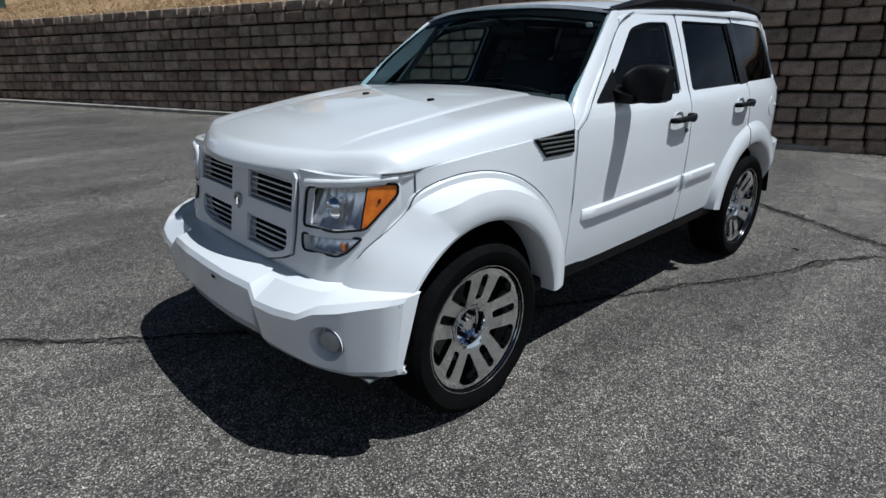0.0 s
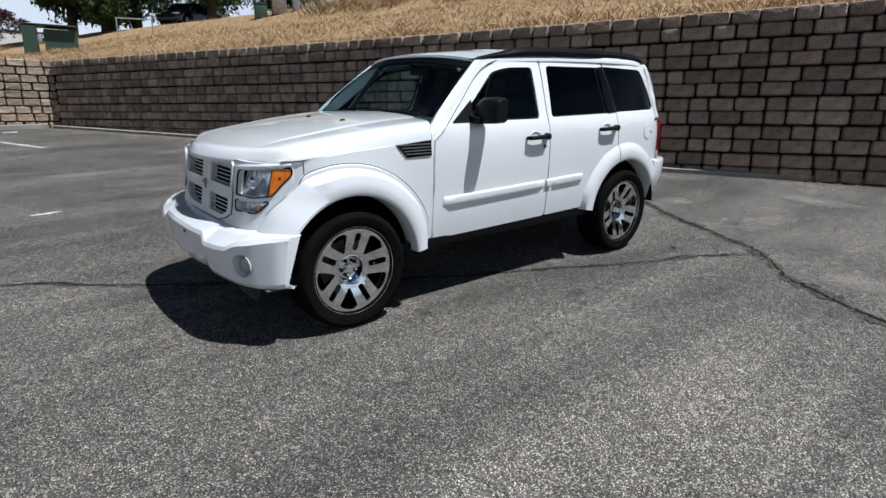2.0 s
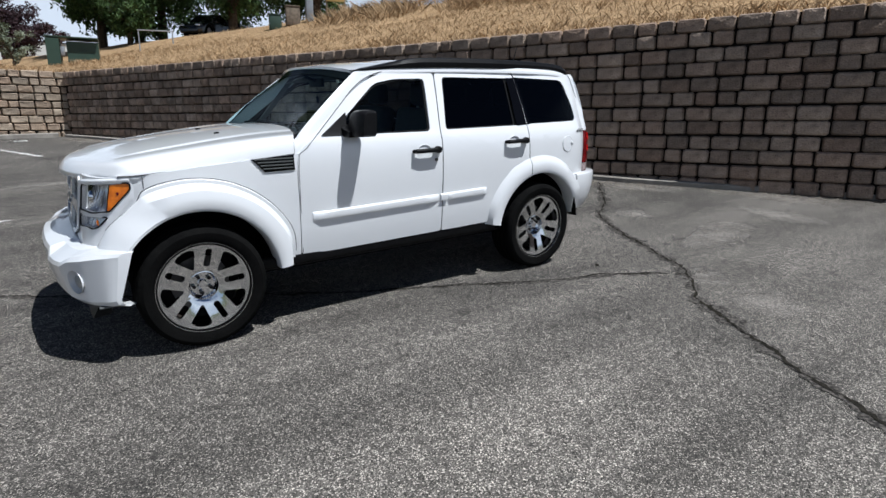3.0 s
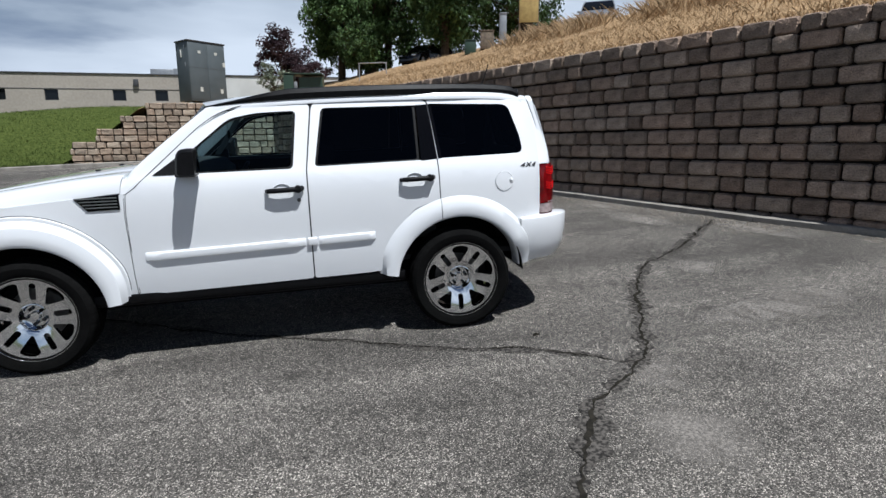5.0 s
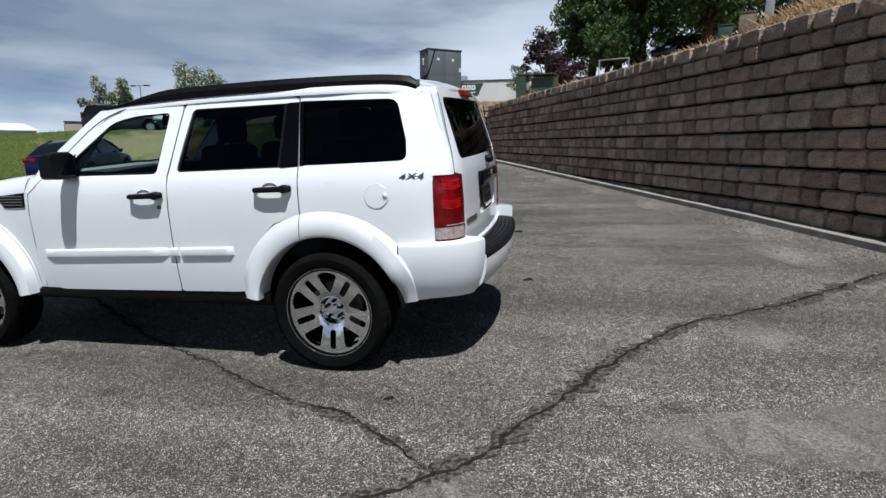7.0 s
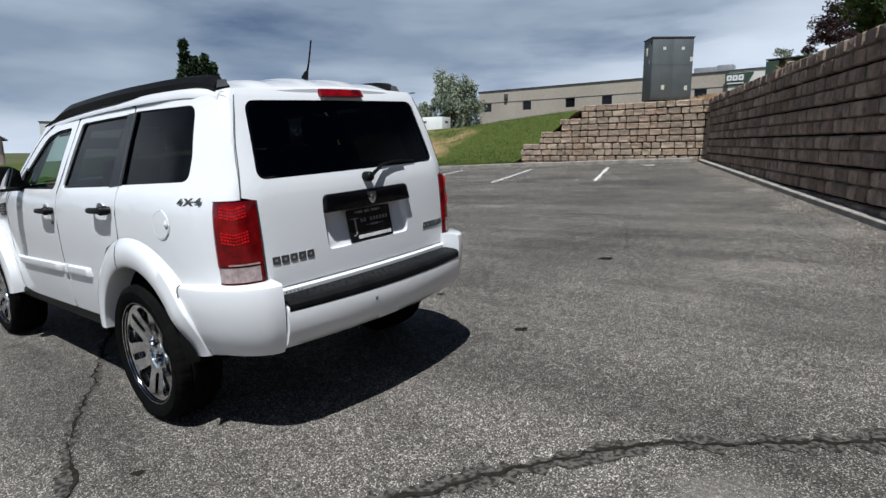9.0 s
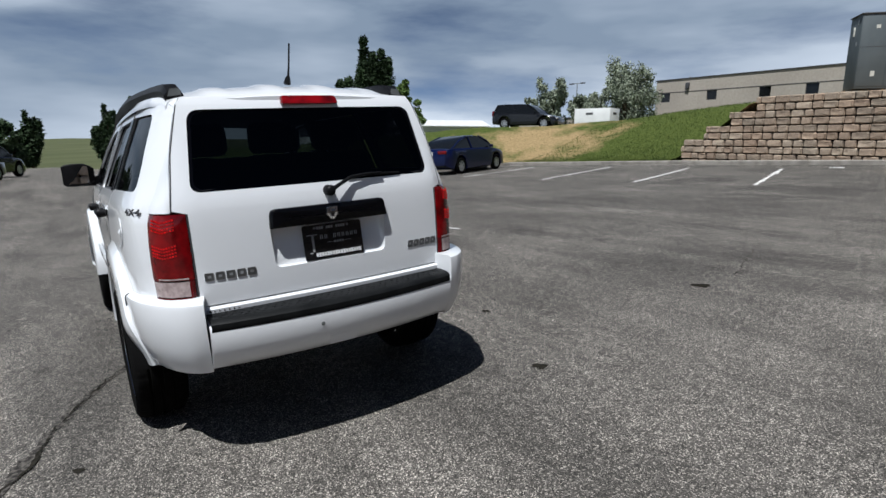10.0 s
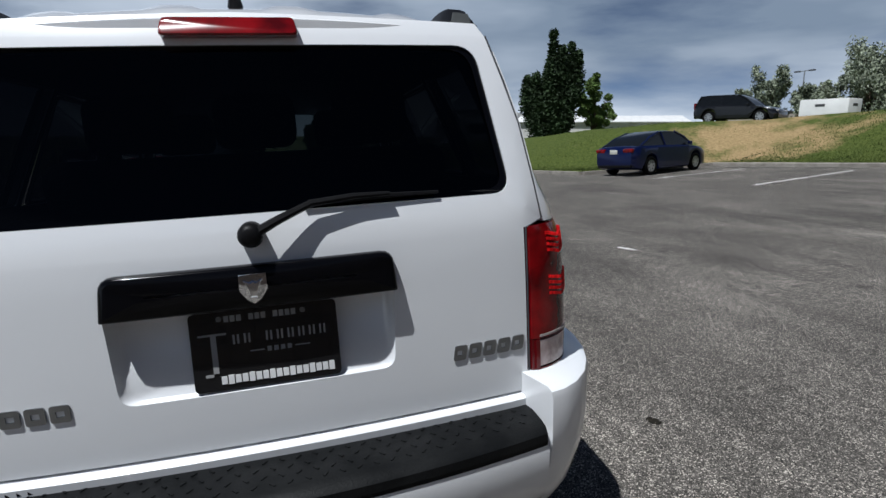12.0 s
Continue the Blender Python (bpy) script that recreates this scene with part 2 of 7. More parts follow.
ASPHALT = asphalt_material()
LAWN = meadow_material("lawn_turf", (0.034, 0.052, 0.011), (0.100, 0.122, 0.030), (0.20, 0.140, 0.066), (0.36, 0.265, 0.138), (-15.0, 23.2, 1.3, 4.6))
DRY = material("dry_grass_soil", (0.40, 0.272, 0.152), 0.95, second=(0.235, 0.155, 0.083), scale=3.0, fine=0.45, fine_scale=22, bump=0.9, bump_scale=14, spec=0.1)
STRAW = material("straw_blades", (0.46, 0.325, 0.190), 0.9, second=(0.29, 0.195, 0.105), scale=2.0, island=0.35, spec=0.1)
BLADE = material("grass_blades", (0.095, 0.122, 0.030), 0.9, second=(0.042, 0.062, 0.015), scale=1.0, island=0.35, spec=0.15)
EARTH = material("far_ground", (0.095, 0.100, 0.050), 0.95, second=(0.06, 0.072, 0.032), scale=0.03, spec=0.1)
STONE = material("split_faced_block", (0.385, 0.303, 0.240), 0.92, second=(0.215, 0.168, 0.134), scale=5.0, fine=0.3, fine_scale=70,
                 bump=0.9, bump_scale=34, spec=0.2, per_object=0.30, tint=(0.92, 0.84, 0.80))
STONE_FAR = material("split_faced_block_far", (0.385, 0.303, 0.240), 0.92, second=(0.215, 0.168, 0.134), scale=5.0, fine=0.3, fine_scale=70,
                     bump=0.9, bump_scale=34, spec=0.2, island=0.30, tint=(0.92, 0.84, 0.80))
STONE_TAN = material("tan_block", (0.42, 0.345, 0.265), 0.92, second=(0.28, 0.228, 0.175), scale=4.0, fine=0.25, fine_scale=60,
                     bump=0.8, bump_scale=30, spec=0.2, per_object=0.2, tint=(0.95, 0.85, 0.80))
# near-black soil tone: the shadow inside the joints is put into the colour
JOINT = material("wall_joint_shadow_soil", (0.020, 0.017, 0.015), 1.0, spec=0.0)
CONCRETE = material("kerb_concrete", (0.33, 0.305, 0.272), 0.9, second=(0.21, 0.192, 0.170), scale=3.0, fine=0.2, fine_scale=90, bump=0.4, bump_scale=80, spec=0.2)
CRACK = material("crack_fill", (0.016, 0.015, 0.013), 1.0, second=(0.03, 0.027, 0.022), scale=30, spec=0.0)
CRUMB = material("crumbled_asphalt", (0.11, 0.10, 0.09), 1.0, second=(0.028, 0.026, 0.024), scale=45, lo=0.42, hi=0.58, bump=0.9, bump_scale=60, spec=0.1)
PALE = material("pale_worn_asphalt", (0.34, 0.31, 0.28), 1.0, second=(0.17, 0.157, 0.142), scale=60, fine=0.4, fine_scale=150, bump=0.6, bump_scale=120, spec=0.1)
def ragged(m, strength):
    """Lets a surface mark fade out raggedly towards its rim."""
    n, l = m.node_tree.nodes, m.node_tree.links
    tc, nz = n.new("ShaderNodeTexCoord"), n.new("ShaderNodeTexNoise")
    nz.inputs["Scale"].default_value, nz.inputs["Detail"].default_value, nz.inputs["Roughness"].default_value = 5.0, 10.0, 0.75
    l.new(tc.outputs["Object"], nz.inputs["Vector"])
    flat, far = n.new("ShaderNodeVectorMath"), n.new("ShaderNodeVectorMath")
    flat.operation, far.operation = "MULTIPLY", "DISTANCE"
    flat.inputs[1].default_value, far.inputs[1].default_value = (1, 1, 0), (0.5, 0.5, 0)
    l.new(tc.outputs["Generated"], flat.inputs[0])
    l.new(flat.outputs["Vector"], far.inputs[0])
    edge, add, cut = n.new("ShaderNodeMapRange"), n.new("ShaderNodeMath"), n.new("ShaderNodeMapRange")
    edge.inputs["From Min"].default_value, edge.inputs["From Max"].default_value = 0.0, 0.46
    edge.inputs["To Min"].default_value, edge.inputs["To Max"].default_value = 0.30, -0.42
    l.new(far.outputs["Value"], edge.inputs["Value"])
    l.new(edge.outputs["Result"], add.inputs[0])
    l.new(nz.outputs["Fac"], add.inputs[1])
    cut.inputs["From Min"].default_value, cut.inputs["From Max"].default_value, cut.inputs["To Max"].default_value = 0.40, 0.72, strength
    l.new(add.outputs[0], cut.inputs["Value"])
    l.new(cut.outputs["Result"], n["Principled BSDF"].inputs["Alpha"])
    return m


ragged(PALE, 0.62)
GRAVEL = material("loose_gravel", (0.235, 0.205, 0.17), 0.95, second=(0.11, 0.097, 0.084), scale=20, island=0.45, spec=0.2)
LINE = material("worn_line_paint", (0.72, 0.71, 0.68), 0.8, second=(0.30, 0.29, 0.27), scale=14, lo=0.36, hi=0.52, fine=0.2, fine_scale=120, spec=0.3)
PAINT = material("white_car_paint", (0.765, 0.775, 0.79), 0.30, coat=1.0, second=(0.75, 0.76, 0.778), scale=1.5, spec=0.4)
BLACK = material("black_textured_plastic", (0.005, 0.005, 0.0055), 0.45, second=(0.008, 0.008, 0.009), scale=30, spec=0.13, bump=0.15, bump_scale=500)
GLOSS_BLACK = material("gloss_black", (0.003, 0.003, 0.004), 0.14, coat=0.05, spec=0.14, scale=5)
RUBBER = material("tyre_rubber", (0.005, 0.005, 0.005), 0.8, second=(0.007, 0.007, 0.0068), scale=9, fine=0.2, spec=0.02, bump=0.2, bump_scale=300)
CHROME = material("polished_wheel", (0.80, 0.81, 0.83), 0.09, metal=1.0, second=(0.78, 0.79, 0.81), scale=6)
BRIGHT = material("bright_chrome", (0.80, 0.81, 0.83), 0.06, metal=1.0, scale=4)
SATIN = material("satin_badge_metal", (0.30, 0.31, 0.32), 0.30, metal=1.0, scale=30)
STEEL = material("brake_steel", (0.16, 0.155, 0.15), 0.5, metal=1.0, second=(0.10, 0.095, 0.09), scale=20)
UNDER = material("underbody", (0.006, 0.006, 0.006), 0.9, scale=4, spec=0.1)
CABIN = material("dark_cabin_cloth", (0.022, 0.022, 0.024), 0.9, second=(0.030, 0.030, 0.032), scale=25, bump=0.2, bump_scale=300)
CABIN_GREY = material("grey_cabin_trim", (0.10, 0.105, 0.105), 0.8, scale=10)
PAD = material("step_pad_rubber", (0.005, 0.0055, 0.006), 0.45, spec=0.10, second=(0.010, 0.0105, 0.011), scale=12, fine=0.25, fine_scale=200, bump=0.2, bump_scale=250)
AMBER = material("amber_lens", (0.85, 0.22, 0.015), 0.12, coat=0.8, second=(0.62, 0.13, 0.008), scale=24)
RED = material("red_lens", (0.20, 0.002, 0.004), 0.14, coat=0.3, spec=0.3, second=(0.06, 0.001, 0.0018), scale=14)
RED_BRIGHT = material("bright_red_optics", (0.95, 0.012, 0.014), 0.25, spec=0.3, second=(0.4, 0.005, 0.006), scale=60)
REVERSE = material("frosted_reversing_lens", (0.42, 0.34, 0.33), 0.25, coat=0.4, second=(0.26, 0.20, 0.195), scale=40)
RED_DARK = material("dark_red_lens", (0.10, 0.002, 0.004), 0.12, coat=0.35, spec=0.3, scale=10)
CLEAR_LAMP = material("clear_lamp_reflector", (0.92, 0.92, 0.93), 0.16, metal=0.7, second=(0.70, 0.70, 0.72), scale=16)
LENS = glass_material("clear_lens", (0.93, 0.93, 0.93))
GLASS = glass_material("light_tint_glass", (0.72, 0.87, 0.88), gloss=0.45)
TINT = glass_material("privacy_glass", (0.075, 0.08, 0.085), gloss=0.5)
REAR_GLASS = glass_material("dark_rear_glass", (0.05, 0.052, 0.055), gloss=0.35)
MIRROR = material("mirror_glass", (0.8, 0.8, 0.8), 0.02, metal=1.0)
WHITE_INK = material("white_print", (0.72, 0.72, 0.72), 0.5)
GREY_INK = material("grey_print", (0.30, 0.30, 0.30), 0.5)
PLATE = material("black_plate", (0.008, 0.008, 0.009), 0.25, coat=0.4, scale=6)
BARK = material("bark", (0.095, 0.072, 0.052), 0.95, second=(0.05, 0.038, 0.028), scale=8, bump=0.8, bump_scale=14, spec=0.1)
LEAF = material("dark_green_leaves", (0.060, 0.105, 0.030), 0.7, second=(0.028, 0.055, 0.016), scale=0.7, island=0.45, spec=0.25)
LEAF_SILVER = material("silver_green_leaves", (0.29, 0.32, 0.24), 0.7, second=(0.13, 0.155, 0.105), scale=0.5, island=0.4, spec=0.25)
LEAF_POPLAR = material("poplar_leaves", (0.030, 0.055, 0.020), 0.7, second=(0.016, 0.03, 0.011), scale=0.6, island=0.4, spec=0.25)
LEAF_FRESH = material("fresh_green_leaves", (0.115, 0.175, 0.045), 0.7, second=(0.06, 0.10, 0.025), scale=0.6, island=0.4, spec=0.25)
LEAF_PLUM = material("plum_leaves", (0.050, 0.026, 0.030), 0.7, second=(0.025, 0.013, 0.017), scale=0.6, island=0.4, spec=0.25)
STUCCO = material("taupe_stucco", (0.41, 0.365, 0.315), 0.9, second=(0.36, 0.32, 0.275), scale=0.25, fine=0.08, fine_scale=4, bump=0.3, bump_scale=30, spec=0.2)
STUCCO_WHITE = material("white_stucco", (0.66, 0.65, 0.62), 0.9, second=(0.56, 0.55, 0.52), scale=0.4, spec=0.2)
DARK_TRIM = material("dark_roof_trim", (0.06, 0.06, 0.065), 0.6)
ROOF_GREY = material("grey_roofing", (0.20, 0.195, 0.19), 0.9, second=(0.15, 0.145, 0.14), scale=1.0)
DARK_GLASS = material("dark_window_glass", (0.008, 0.009, 0.010), 0.08, coat=0.15, spec=0.35)
BOX_GREEN = material("grey_green_cabinet_paint", (0.085, 0.102, 0.110), 0.55, second=(0.072, 0.088, 0.095), scale=2.0)
BOX_DARK = material("dark_green_cabinet_paint", (0.030, 0.060, 0.042), 0.5, second=(0.024, 0.05, 0.035), scale=2.0)
NOTICE = material("pale_notice", (0.55, 0.55, 0.50), 0.6)
TIN = material("galvanised_metal", (0.42, 0.43, 0.44), 0.4, metal=0.7, second=(0.34, 0.35, 0.36), scale=3)
NAVY = material("navy_car_paint", (0.002, 0.006, 0.040), 0.3, metal=0.1, coat=0.35, spec=0.25, second=(0.002, 0.005, 0.032), scale=1.0)
CHARCOAL = material("charcoal_car_paint", (0.006, 0.0065, 0.008), 0.22, coat=0.6, spec=0.3, scale=1.0)
GUNMETAL = material("gunmetal_car_paint", (0.09, 0.09, 0.10), 0.3, metal=0.5, coat=1.0, scale=1.0)
SILVER = material("silver_car_paint", (0.42, 0.43, 0.45), 0.3, metal=0.6, coat=1.0, scale=1.0)
TRAILER = material("white_trailer_skin", (0.75, 0.75, 0.74), 0.5, second=(0.65, 0.65, 0.64), scale=1.2)
BOARD = material("weathered_yellow_board", (0.50, 0.36, 0.13), 0.8, second=(0.36, 0.25, 0.09), scale=4.0)
WOOD = material("weathered_wood", (0.20, 0.16, 0.12), 0.9, second=(0.12, 0.095, 0.07), scale=6.0)

# ---- building tools ----
import mathutils


def finish(name, bm, mat, sharp=38.0):
    """A bmesh becomes a mesh with clean normals and smooth faces."""
    bmesh.ops.recalc_face_normals(bm, faces=bm.faces[:])
    me = bpy.data.meshes.new(name)
    bm.to_mesh(me)
    bm.free()
    me.materials.append(mat)
    if sharp > 0:
        me.shade_smooth()
        me.set_sharp_from_angle(angle=radians(sharp))
    return me


def part(name, bm, mat, parent, label="", sharp=38.0):
    """Links a bmesh as one mesh object under a thing or a part."""
    ob = new(name, finish(name, bm, mat, sharp))
    ob.parent = parent
    return tagged(ob, label)


def thing(name, bm, mat, label, category, group="", kind="", at=None, sharp=38.0):
    ob = new(name, finish(name, bm, mat, sharp))
    if at is not None:
        ob.matrix_world = at
    return tagged(ob, label, category, group, kind)


def anchor(name, at, label="", category="", group="", kind=""):
    ob = new(name)
    ob.empty_display_size = 0.2
    ob.matrix_world = at
    return tagged(ob, label, category, group, kind)


def sheet(rows, close=False, cap=False, bm=None):
    """Faces between rows of points. close joins each row's end to its start; cap fills the first and last row."""
    bm = bm or bmesh.new()
    vs = [[bm.verts.new(p) for p in row] for row in rows]
    for a, b in zip(vs, vs[1:]):
        n = len(a)
        for i in range(n if close else n - 1):
            j = (i + 1) % n
            bm.faces.new((a[i], a[j], b[j], b[i]))
    if cap:
        bm.faces.new(vs[0][::-1])
        bm.faces.new(vs[-1])
    return bm


def slab(rows, thick_vec):
    """An open sheet given thickness: rows, the same rows moved by thick_vec, and the rim."""
    bm = bmesh.new()
    top = [[bm.verts.new(p) for p in row] for row in rows]
    low = [[bm.verts.new(Vector(p) + Vector(thick_vec(p) if callable(thick_vec) else thick_vec)) for p in row] for row in rows]
    for g in (top, low):
        for a, b in zip(g, g[1:]):
            for i in range(len(a) - 1):
                bm.faces.new((a[i], a[i + 1], b[i + 1], b[i]))
    rim = [(0, i) for i in range(len(rows[0]))] + [(r, len(rows[0]) - 1) for r in range(1, len(rows))]
    rim += [(len(rows) - 1, i) for i in range(len(rows[0]) - 2, -1, -1)] + [(r, 0) for r in range(len(rows) - 2, 0, -1)]
    for (r, i), (q, j) in zip(rim, rim[1:] + rim[:1]):
        bm.faces.new((top[r][i], top[q][j], low[q][j], low[r][i]))
    return bm


def block(sx, sy, sz, at=(0, 0, 0), bevel=0.0, seg=2, bm=None, turn=None):
    """A box of that size centred on at, with rounded edges."""
    own = bmesh.new()
    bmesh.ops.create_cube(own, size=1.0)
    bmesh.ops.scale(own, vec=(sx, sy, sz), verts=own.verts)
    if bevel:
        bmesh.ops.bevel(own, geom=own.edges[:], offset=bevel, segments=seg, affect="EDGES", profile=0.5)
    if turn is not None:
        bmesh.ops.transform(own, matrix=turn, verts=own.verts)
    bmesh.ops.translate(own, vec=at, verts=own.verts)
    return merge(bm, own)


def merge(bm, own):
    if bm is None:
        return own
    me = bpy.data.meshes.new("scrap")
    own.to_mesh(me)
    own.free()
    bm.from_mesh(me)
    bpy.data.meshes.remove(me)
    return bm


def tube(points, radii, seg=8, bm=None):
    """A round bar along points; radii is one number or one for each point."""
    bm = bm or bmesh.new()
    pts = [Vector(p) for p in points]
    rs = [radii] * len(pts) if isinstance(radii, (int, float)) else radii
    rings = []
    for i, p in enumerate(pts):
        d = (pts[min(i + 1, len(pts) - 1)] - pts[max(i - 1, 0)]).normalized()
        side = d.orthogonal().normalized() if not rings else None
        if rings:
            side = (last_side - d * last_side.dot(d)).normalized()
        last_side = side
        up = d.cross(side)
        rings.append([bm.verts.new(p + (side * math.cos(a) + up * math.sin(a)) * rs[i]) for a in (2 * math.pi * k / seg for k in range(seg))])
    for a, b in zip(rings, rings[1:]):
        for k in range(seg):
            bm.faces.new((a[k], a[(k + 1) % seg], b[(k + 1) % seg], b[k]))
    bm.faces.new(rings[0][::-1])
    bm.faces.new(rings[-1])
    return bm


def lathe(profile, seg=48, bm=None, at=(0, 0, 0)):
    """Turns (radius, y) points about the y axis."""
    bm = bm or bmesh.new()
    rows = []
    for r, y in profile:
        rows.append([bm.verts.new((at[0] + r * math.cos(a), at[1] + y, at[2] + r * math.sin(a))) for a in (2 * math.pi * k / seg for k in range(seg))])
    for a, b in zip(rows, rows[1:]):
        for k in range(seg):
            bm.faces.new((a[k], a[(k + 1) % seg], b[(k + 1) % seg], b[k]))
    return bm


def rounded(poly, r, n=4):
    """The polygon with its corners rounded; r is one radius or one for each corner."""
    out = []
    rs = [r] * len(poly) if isinstance(r, (int, float)) else r
    for i, p in enumerate(poly):
        p, a, b = Vector(p), Vector(poly[i - 1]), Vector(poly[(i + 1) % len(poly)])
        da, db = (a - p), (b - p)
        cut = min(rs[i], da.length * 0.48, db.length * 0.48)
        if cut < 1e-5:
            out.append(tuple(p))
            continue
        s, e = p + da.normalized() * cut, p + db.normalized() * cut
        for k in range(n + 1):
            t = k / n
            out.append(tuple(s * (1 - t) ** 2 + p * 2 * t * (1 - t) + e * t * t))
    return out


def panel(outer, holes, place, thick, cuts_a=(), cuts_b=()):
    """A sheet with holes, cut along lines a and b, laid on place(a, b, depth) and given thickness."""
    flat = bmesh.new()
    loops = [outer] + list(holes)
    flat_pts = [p for lp in loops for p in lp]
    tris = mathutils.geometry.tessellate_polygon([[Vector((a, b, 0)) for a, b in lp] for lp in loops])
    vs = [flat.verts.new((a, b, 0)) for a, b in flat_pts]
    for t in tris:
        try:
            flat.faces.new([vs[i] for i in t])
        except ValueError:
            pass
    for axis, cuts in ((0, cuts_a), (1, cuts_b)):
        for c in cuts:
            no = (1, 0, 0) if axis == 0 else (0, 1, 0)
            co = (c, 0, 0) if axis == 0 else (0, c, 0)
            bmesh.ops.bisect_plane(flat, geom=flat.verts[:] + flat.edges[:] + flat.faces[:], dist=1e-5, plane_co=co, plane_no=no)
    bm = bmesh.new()
    front, back = {}, {}
    for v in flat.verts:
        front[v] = bm.verts.new(place(v.co.x, v.co.y, 0.0))
        if thick:
            back[v] = bm.verts.new(place(v.co.x, v.co.y, thick))
    for f in flat.faces:
        bm.faces.new([front[v] for v in f.verts])
        if thick:
            bm.faces.new([back[v] for v in reversed(f.verts)])
    for e in flat.edges:
        if thick and len(e.link_faces) == 1:
            a, b = e.verts
            bm.faces.new((front[a], front[b], back[b], back[a]))
    flat.free()
    return bm


def steps(a, b, n):
    return [a + (b - a) * i / n for i in range(n + 1)]


def curve_of(table, x):
    """Smooth interpolation in a table of (x, y)."""
    xs, ys = [p[0] for p in table], [p[1] for p in table]
    if x <= xs[0]:
        return ys[0]
    if x >= xs[-1]:
        return ys[-1]
    for i in range(len(xs) - 1):
        if x <= xs[i + 1]:
            t = (x - xs[i]) / (xs[i + 1] - xs[i])
            d = [(ys[min(k + 1, len(ys) - 1)] - ys[max(k - 1, 0)]) / (xs[min(k + 1, len(xs) - 1)] - xs[max(k - 1, 0)]) for k in (i, i + 1)]
            h = xs[i + 1] - xs[i]
            return (2 * t**3 - 3 * t**2 + 1) * ys[i] + (t**3 - 2 * t**2 + t) * h * d[0] + (-2 * t**3 + 3 * t**2) * ys[i + 1] + (t**3 - t**2) * h * d[1]


def lot(x, y, z=0.0):
    """A place in lot coordinates, in the world."""
    return LOT @ Vector((x, y, z))


def lot_pose(x, y, z=0.0, turn=0.0):
    return LOT @ pose(x, y, z, 0, 0, turn)


def lettering(text, size, depth, mat, parent, at, name="lettering", label="", bold=0.0, shear=0.0):
    data = bpy.data.curves.new("letters", "FONT")
    data.body, data.size, data.extrude, data.offset, data.shear = text, size, depth, bold, shear
    data.align_x, data.align_y = "CENTER", "CENTER"
    holder = bpy.data.objects.new("letters", data)
    scene.collection.objects.link(holder)
    bpy.context.view_layer.update()
    me = bpy.data.meshes.new_from_object(holder.evaluated_get(bpy.context.evaluated_depsgraph_get()))
    bpy.data.objects.remove(holder)
    me.materials.clear()
    me.materials.append(mat)
    ob = new(name, me)
    ob.parent = parent
    ob.matrix_local = at
    return tagged(ob, label)


def filled(loop, step):
    """The closed loop with extra points on its long sides."""
    out = []
    for p, q in zip(loop, loop[1:] + loop[:1]):
        n = max(1, int(math.dist(p, q) / step))
        out += [(p[0] + (q[0] - p[0]) * k / n, p[1] + (q[1] - p[1]) * k / n) for k in range(n)]
    return out


def bore(ob, holes):
    """Cuts round holes, each (matrix, radius) with the axis along y, through a part's mesh."""
    cutter = bmesh.new()
    for m, r in holes:
        one = bmesh.new()
        bmesh.ops.create_cone(one, cap_ends=True, segments=40, radius1=r, radius2=r, depth=0.12)
        bmesh.ops.transform(one, matrix=m @ Matrix.Rotation(radians(90), 4, "X"), verts=one.verts)
        merge(cutter, one)
    me = bpy.data.meshes.new("cutter")
    cutter.to_mesh(me)
    cutter.free()
    tool = bpy.data.objects.new("cutter", me)
    scene.collection.objects.link(tool)
    bpy.context.view_layer.update()
    tool.matrix_world = ob.matrix_world.copy()
    cut = ob.modifiers.new("cut", "BOOLEAN")
    cut.operation, cut.solver, cut.object = "DIFFERENCE", "EXACT", tool
    bpy.context.view_layer.update()
    done = bpy.data.meshes.new_from_object(ob.evaluated_get(bpy.context.evaluated_depsgraph_get()))
    ob.modifiers.remove(cut)
    ob.data = done
    bpy.data.objects.remove(tool)
    bpy.data.meshes.remove(me)

# ---- the lay of the land ----
LOT_UP = LOT.to_3x3() @ Vector((0, 0, 1))
WALL_FOOT = Vector((1.83, 20.94))        # kerb line's far corner
ALONG = Vector((0.3918, -0.9200))        # along the long wall, away from the corner
BACK = Vector((0.9200, 0.3918))          # square to it, into the hill
WALL_TOP, ROW = 3.16, 0.2265
STEP_TOP, STEP_ROW = 3.225, 0.240
NORTH_FACE = 21.05


def asphalt_z(x, y):
    return -(LOT_UP.x * x + LOT_UP.y * y) / LOT_UP.z


def smooth(t):
    t = min(1.0, max(0.0, t))
    return t * t * (3 - 2 * t)


def lawn_edge(x):
    """The far edge of the asphalt, where the lawn begins."""
    if x > -5.4:
        return 20.95 + 0.12
    if x > -13.6:
        return 20.75 + (x + 5.4) * 0.155
    return 13.3 + max(x + 13.6, -60) * 0.13


RIDGE = [(-70, 0.2), (-45, 1.1), (-29, 1.85), (-25.7, 2.1), (-17.9, 2.55), (-12.3, 3.05), (-8.6, 3.5), (-5, 3.70), (-2, 3.80), (2, 3.72)]


# rise of the dry bank with the distance behind the long wall
BANK = [(0, 0.0), (2, 0.40), (4, 1.05), (6, 1.65), (9, 2.45), (11.4, 3.30), (13, 3.85), (15, 4.25), (19, 4.75), (26, 5.0), (80, 5.2)]


